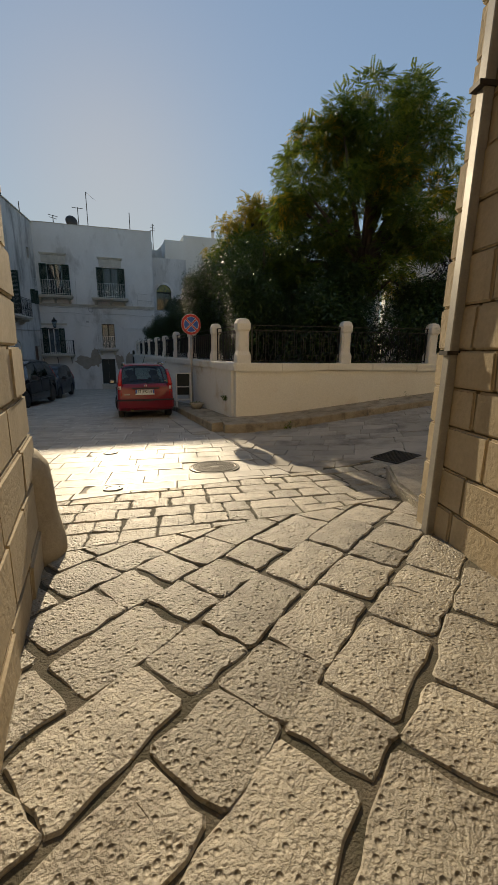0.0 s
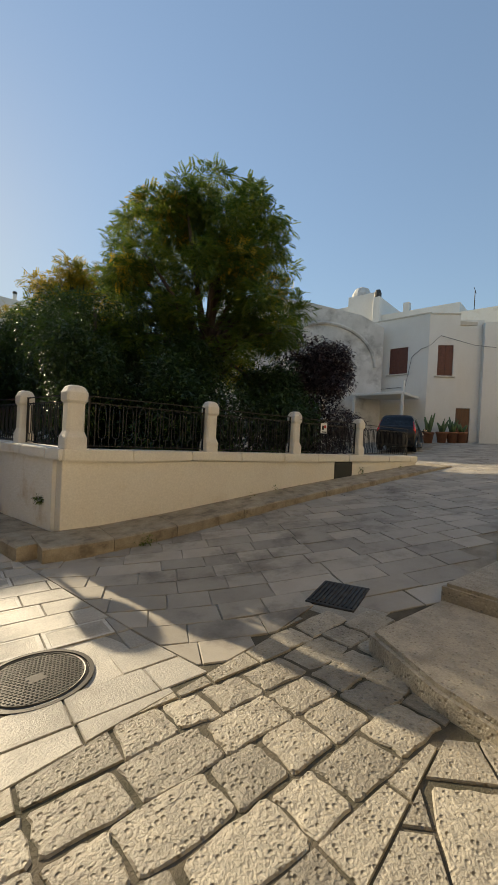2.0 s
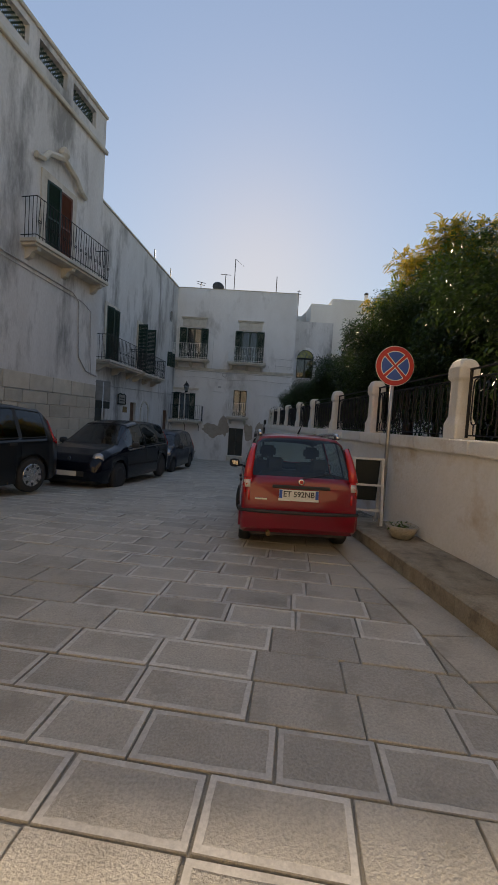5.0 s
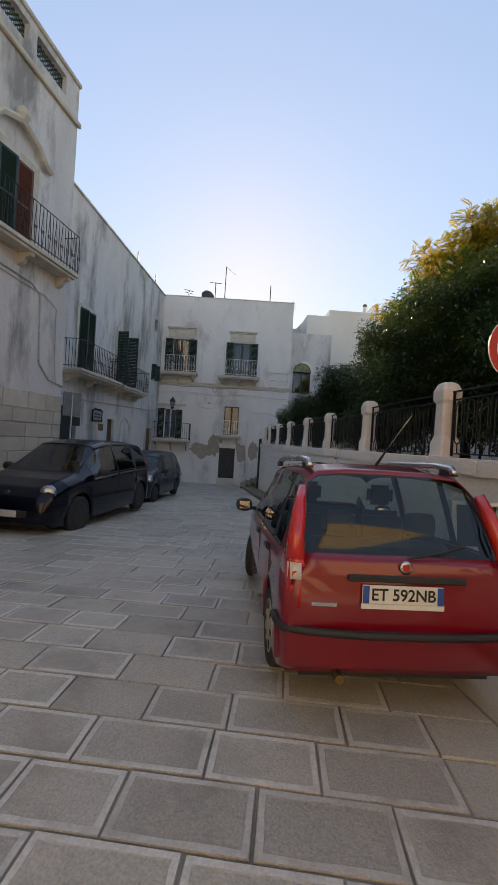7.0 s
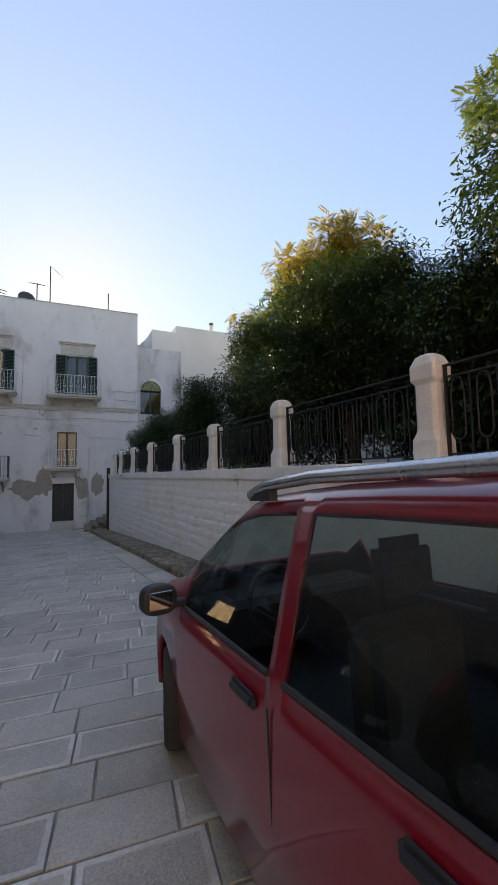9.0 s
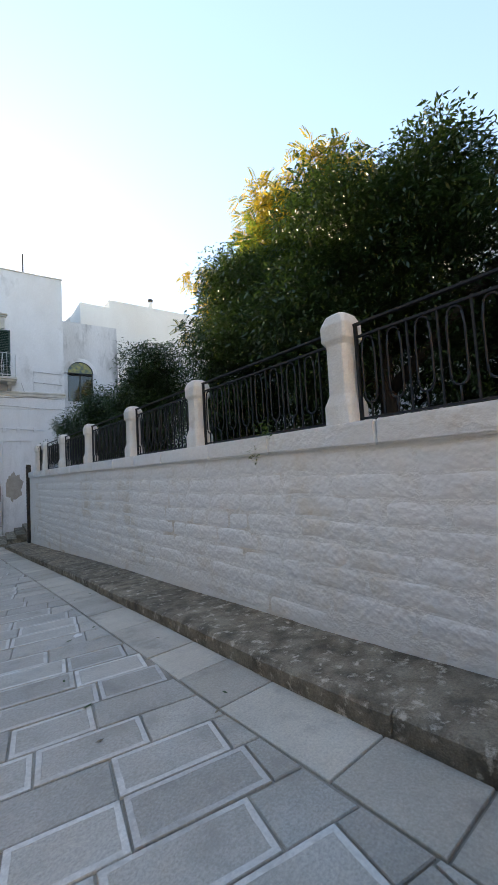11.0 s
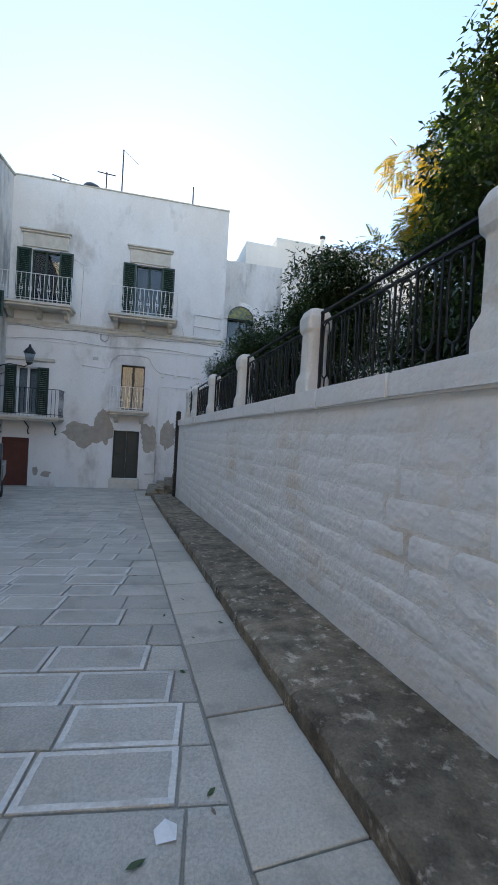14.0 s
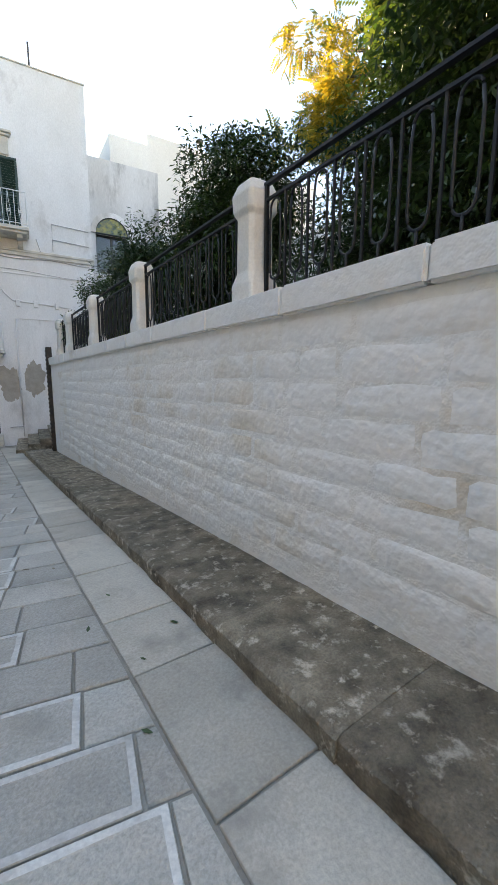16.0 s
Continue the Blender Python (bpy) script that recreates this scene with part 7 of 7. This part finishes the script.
def slab_mesh(l, w, materials, jitter, seed, rough=0.0):
    """One paving stone: a chamfered slab, with a smooth margin round a tooled field, or a worn uneven sett."""
    rg = random.Random(seed)
    bm = bmesh.new()
    pts = [((l / 2) * sx + rg.uniform(-jitter, jitter), (w / 2) * sy + rg.uniform(-jitter, jitter)) for sx, sy in ((-1, -1), (1, -1), (1, 1), (-1, 1))]
    if rough:
        q = []
        for a, b in zip(pts, pts[1:] + pts[:1]):
            for t in (0.06, 0.28, 0.5, 0.72, 0.94):
                j = jitter * (0.2 if t in (0.06, 0.94) else 0.55)
                q.append((a[0] + (b[0] - a[0]) * t + rg.uniform(-j, j), a[1] + (b[1] - a[1]) * t + rg.uniform(-j, j)))
        pts = q
    two = len(materials) > 1 and not rough
    if two:
        pts = [(a[0] + (b[0] - a[0]) * t, a[1] + (b[1] - a[1]) * t) for a, b in zip(pts, pts[1:] + pts[:1]) for t in (0.0, 0.2, 0.4, 0.6, 0.8)]
    n = len(pts)
    chip = [(rg.uniform(-0.003, 0.003), rg.uniform(-0.003, 0.003)) for _ in pts]

    def ring(inset, z):
        out = []
        for x, y in pts:
            out.append(bm.verts.new((x - math.copysign(min(inset, abs(x)), x) if abs(x) > l * 0.42 else x, y - math.copysign(min(inset, abs(y)), y) if abs(y) > w * 0.40 else y, z + (rg.uniform(-0.003, 0.003) if rough else 0))))
        return out

    rings = [ring(0.0, -0.045)]
    rings.append(ring(0.001, -0.010 if rough else -0.004))
    rings.append(ring(0.008 if rough else 0.004, -0.002 if rough else 0.0))
    if two:
        rings.append(ring(0.030, 0.0005))
        rings.append(ring(0.035, -0.0015))
        for rk in rings[-2:]:
            for vv, (cx_, cy_) in zip(rk, chip):
                vv.co.x += cx_
                vv.co.y += cy_
    faces = []
    for k, (a, b) in enumerate(zip(rings, rings[1:])):
        for i in range(n):
            f = bm.faces.new((a[i], a[(i + 1) % n], b[(i + 1) % n], b[i]))
            f.material_index = 1 if two and k == 2 else 0
    inn = rings[-1]
    if rough:
        mid = [bm.verts.new((v.co.x * 0.5, v.co.y * 0.5, rough * rg.uniform(0.2, 1.0))) for v in inn]
        for i in range(n):
            bm.faces.new((inn[i], inn[(i + 1) % n], mid[(i + 1) % n], mid[i]))
        bm.faces.new(mid)
    else:
        bm.faces.new(inn)
    me = mesh_of(bm, "paving_slab", None)
    for m_ in materials:
        me.materials.append(m_)
    return me


def cut(poly, lines):
    """A polygon cut back to the side of each line (px, py, nx, ny) that the normal points to."""
    for px, py, nx, ny in lines:
        out = []
        for (x0, y0), (x1, y1) in zip(poly, poly[1:] + poly[:1]):
            d0, d1 = (x0 - px) * nx + (y0 - py) * ny, (x1 - px) * nx + (y1 - py) * ny
            if d0 >= 0:
                out.append((x0, y0))
            if d0 * d1 < 0:
                t = d0 / (d0 - d1)
                out.append((x0 + (x1 - x0) * t, y0 + (y1 - y0) * t))
        poly = out
        if len(poly) < 3:
            return []
    return poly


def zone_lines(kind, x, y):
    if kind == "street":
        return [(-1.095, 0, -1, 0) if y > -0.5 else (-0.625, 0, -1, 0), (0, -3.715, 0, 1)]
    if kind == "border":
        return [(-1.085, 0, 1, 0), (0, -0.5, 0, 1)]
    if kind == "road":
        ls = [(-0.615, 0, 1, 0)] + ([(0, -0.51, 0, -1)] if x < -0.3 else [])
        return ls + ([(0, -3.715, 0, 1)] if x < 0.9 else ([(0.905, 0, 1, 0)] if y < -3.72 else []))
    if kind == "sett":
        return [(0, -3.725, 0, -1), (0, -5.045, 0, 1), (0.895, 0, -1, 0)]
    return [(0, -5.055, 0, -1), (0.895, 0, -1, 0)]


def cut_piece(poly, cx, cy, materials):
    bm = bmesh.new()
    rings = []
    for f, z in ((0.0, -0.045), (0.002, -0.006), (0.008, 0.0)):
        rings.append([bm.verts.new((x - cx - (x - cx) * f / max(0.06, math.hypot(x - cx, y - cy)), y - cy - (y - cy) * f / max(0.06, math.hypot(x - cx, y - cy)), z)) for x, y in poly])
    n = len(poly)
    for r0, r1 in zip(rings, rings[1:]):
        for i in range(n):
            bm.faces.new((r0[i], r0[(i + 1) % n], r1[(i + 1) % n], r1[i]))
    bm.faces.new(rings[-1])
    me = mesh_of(bm, "paving_slab", None)
    for m_ in materials:
        me.materials.append(m_)
    return me


def lay(parent, kind, angle, course, lens, material, jitter, rough, gap, near, box_, seed, rest_name):
    rg = random.Random(seed)
    variants = [[slab_mesh(l - gap, course - gap, material if q < 2 else material[:1], jitter, seed * 50 + k * 7 + q, rough) for q in range(3)] for k, l in enumerate(lens)]
    ca_, sa_ = math.cos(radians(angle)), math.sin(radians(angle))
    rest, placed = [], []
    x0, x1, y0, y1 = box_
    cx, cy = (x0 + x1) / 2, (y0 + y1) / 2
    R_ = math.hypot(x1 - x0, y1 - y0) / 2 + 1
    v = -math.ceil(R_ / course) * course
    while v < R_:
        u = -R_ + rg.uniform(0, lens[-1])
        while u < R_:
            k = rg.randrange(len(lens))
            l = lens[k]
            mu = u + l / 2
            x, y = cx + mu * ca_ - v * sa_, cy + mu * sa_ + v * ca_
            u += l
            if not (x0 - 0.5 < x < x1 + 0.5 and y0 - 0.5 < y < y1 + 0.5):
                continue
            quad = []
            for sx, sy in ((-1, -1), (1, -1), (1, 1), (-1, 1)):
                a_, b_ = sx * (l - gap) / 2, sy * (course - gap) / 2
                quad.append((x + a_ * ca_ - b_ * sa_, y + a_ * sa_ + b_ * ca_))
            inside = [zone(*q) == kind for q in quad] + [zone(x, y) == kind]
            if not any(inside):
                continue
            if any(math.hypot(x - a, y - b) < r for a, b, r in LIDS):
                continue
            poly = cut(quad, zone_lines(kind, x, y))
            if len(poly) < 3:
                continue
            area = abs(sum(p_[0] * q_[1] - q_[0] * p_[1] for p_, q_ in zip(poly, poly[1:] + poly[:1]))) / 2
            full = (l - gap) * (course - gap)
            if area < 0.06 * full:
                continue
            placed.append((k, x, y, None if area > 0.97 * full else poly))
        v += course
    placed.sort(key=lambda q: near(q[1], q[2]))
    for i, (k, x, y, poly) in enumerate(placed):
        if poly:
            x, y = sum(p_[0] for p_ in poly) / len(poly), sum(p_[1] for p_ in poly) / len(poly)
            me, ang, wob = cut_piece(poly, x, y, material[:1]), 0.0, 0.0
        else:
            me, ang, wob = variants[k][rg.randrange(3)], angle, 1.0
        tx, ty, _ = ground_tilt(x, y)
        m = Matrix.Translation((x, y, ground_z(x, y) + rg.uniform(-0.003, 0.003))) @ Matrix.Rotation(radians(tx + rg.uniform(-0.3, 0.3) * (1 + 60 * rough)), 4, "X") @ Matrix.Rotation(radians(ty + rg.uniform(-0.3, 0.3) * (1 + 60 * rough)), 4, "Y") @ Matrix.Rotation(radians(ang + wob * rg.uniform(-0.4, 0.4) * (1 + 250 * rough)), 4, "Z")
        if i < 290:
            share("paving_slab", me, parent, m)
        else:
            rest.append((me, m))
    if rest:
        V, F, MI, base = [], [], [], 0
        for me, m in rest:
            V += [tuple(m @ q.co) for q in me.vertices]
            F += [tuple(base + i for i in p_.vertices) for p_ in me.polygons]
            MI += [p_.material_index for p_ in me.polygons]
            base += len(me.vertices)
        me = bpy.data.meshes.new(rest_name)
        me.from_pydata(V, [], F)
        for m_ in material:
            me.materials.append(m_)
        me.polygons.foreach_set("material_index", MI)
        ob = new(rest_name, me)
        ob.parent = parent
        ob["kind"] = "stuff"


for x, y, r in ((-1.40, -2.95, 0.62), (0.98, -3.80, 0.52), (-2.68, -1.52, 0.30), (-2.75, -3.45, 0.28)):
    pb = turned([(r, -0.04), (r, -0.006), (r - 0.01, -0.005)], 28)
    ob = part("mortar_bed", pb, M["slab"], None, m=pose(x, y, ground_z(x, y), *ground_tilt(x, y)))
    tagged(ob, "grey mortar bed round an iron cover", "mortar", kind="structure")

street = empty("street_paving", pose(0, 0, 0), "pale grey stone slab paving with chiselled margins", "paving", kind="structure")
road = empty("road_paving", pose(0, 0, 0), "brownish stone slab paving of the rising side road", "paving", kind="structure")
old = empty("old_paving", pose(0, 0, 0), "large worn pitted stone setts with open joints", "paving", kind="structure")
lay(street, "street", -11.5, 0.303, [0.44, 0.50, 0.55, 0.60], [M["slab"], M["margin"]], 0.003, 0.0, 0.010, lambda x, y: abs(x + 2.2) + abs(y - 3.5) * 0.35, (-11, 0.5, -4.5, 24), 2, "far_slabs")
lay(road, "border", 90, 0.43, [0.5, 0.62, 0.74, 0.84], [M["border"]], 0.004, 0.0, 0.008, lambda x, y: abs(y - 8), (-1.3, -0.44, -1, 22), 6, "far_slabs")
lay(road, "road", -36, 0.33, [0.42, 0.52, 0.62, 0.72], [M["road_slab"]], 0.005, 0.0, 0.008, lambda x, y: math.hypot(x + 1.0, y + 3.0), (-1.5, 24, -7.0, 5), 3, "far_slabs")
lay(old, "old", 31, 0.345, [0.28, 0.36, 0.45, 0.58], [M["cobble"]], 0.024, 0.005, 0.018, lambda x, y: math.hypot(x + 2.2, y + 5.5), (-4.2, 1.0, -13.5, -4.6), 4, "far_setts")
lay(old, "sett", -11.5, 0.27, [0.24, 0.30, 0.38, 0.44], [M["cobble"]], 0.022, 0.005, 0.015, lambda x, y: math.hypot(x + 1.2, y + 4.5), (-5.5, 1.2, -5.6, -3.4), 5, "far_setts")

# painted blocks of the street wall
def wall_block_mesh(l, h, seed):
    """A worn block face under thick limewash: bulging, with soft sunken edges."""
    bm = bmesh.new()
    nu, nv = max(6, int(l / 0.055)), 5
    grid = []
    for j in range(nv + 1):
        row_ = []
        for i in range(nu + 1):
            u, v = i / nu * 2 - 1, j / nv * 2 - 1
            x = u * l / 2 + 0.012 * noise.noise(Vector((u * 2 + seed, v * 3, 1.0))) * (1 - abs(v) * 0.3)
            z_ = v * h / 2 + 0.014 * noise.noise(Vector((x * 5 + seed * 3, v, 4.0)))
            edge = max(abs(u) ** (l / h * 5), abs(v) ** 5)
            out = 0.006 * (1 - edge) + 0.009 * noise.noise(Vector((x * 6 + seed, z_ * 7, 7.0))) * (1 - edge) - 0.004 * edge
            row_.append(bm.verts.new((x, -out, z_)))
        grid.append(row_)
    for j in range(nv):
        for i in range(nu):
            bm.faces.new((grid[j][i], grid[j][i + 1], grid[j + 1][i + 1], grid[j + 1][i]))
    return mesh_of(bm, "wall_block", M["block"], True)


rg = random.Random(8)
LENGTHS = (0.30, 0.42, 0.54, 0.68)
bl = [[wall_block_mesh(l, 0.172, 10 * k + q) for q in range(3)] for k, l in enumerate(LENGTHS)]
count = 0
z = 1.10
while z > -0.62:
    y = 5.4 + rg.uniform(0, 0.4)
    while y < 17.6 and count < 298:
        k = rg.randrange(4)
        l = LENGTHS[k] * (1.0 if y < 11.5 else 1.35)
        if z - 0.09 > street_z(y) + 0.10:
            wave = 0.018 * noise.noise(Vector((y * 0.6, z, 2.0)))
            share("wall_block", bl[k][rg.randrange(3)], park_wall, Matrix.Translation((-0.051, y + l / 2, z + wave + rg.uniform(-0.006, 0.006))) @ Euler((0, radians(rg.uniform(-1.4, 1.4)), radians(-90))).to_matrix().to_4x4() @ Matrix.Diagonal((l / LENGTHS[k], rg.uniform(0.55, 1.1), rg.uniform(0.9, 1.05), 1.0)))
            count += 1
        y += l + 0.006
    z -= 0.176

# litter on the paving
lr = random.Random(77)
for k in range(16):
    x, y = (lr.uniform(-1.2, -0.75), lr.uniform(6.5, 12.0)) if k < 11 else (lr.uniform(-2.2, -1.2), lr.uniform(7, 12))
    bm = bmesh.new()
    l = lr.uniform(0.018, 0.034)
    vs = [bm.verts.new((a * l, b_ * l, 0.004 + 0.1 * l * c)) for a, b_, c in ((-1, 0, 0), (-0.3, 0.35, 1), (0.5, 0.28, 0.6), (1, 0, 1.4), (0.5, -0.28, 0.3), (-0.3, -0.35, 0.8))]
    bm.faces.new(vs)
    ob = part("fallen_leaf", bm, M["leaf"] if k % 3 else M["kerb"], None, m=pose(x, y, ground_z(x, y), *ground_tilt(x, y)[:2], lr.uniform(0, 360)))
    tagged(ob, "small dry leaf lying on the paving", "leaf", "fallen leaves")
bm = bmesh.new()
bm.faces.new([bm.verts.new(c) for c in ((-0.035, -0.03, 0.004), (0.03, -0.035, 0.01), (0.04, 0.02, 0.006), (0.0, 0.045, 0.012), (-0.04, 0.02, 0.005))])
ob = part("paper_scrap", bm, M["plate"], None, m=pose(-1.33, 9.0, ground_z(-1.33, 9.0)))
tagged(ob, "small pale scrap of paper on the paving", "paper")

# the plan brought to its true size
for ob in bpy.data.objects:
    if ob.parent is None and ob.type in ("MESH", "EMPTY"):
        ob.matrix_basis = Matrix.Scale(SIZE, 4) @ ob.matrix_basis
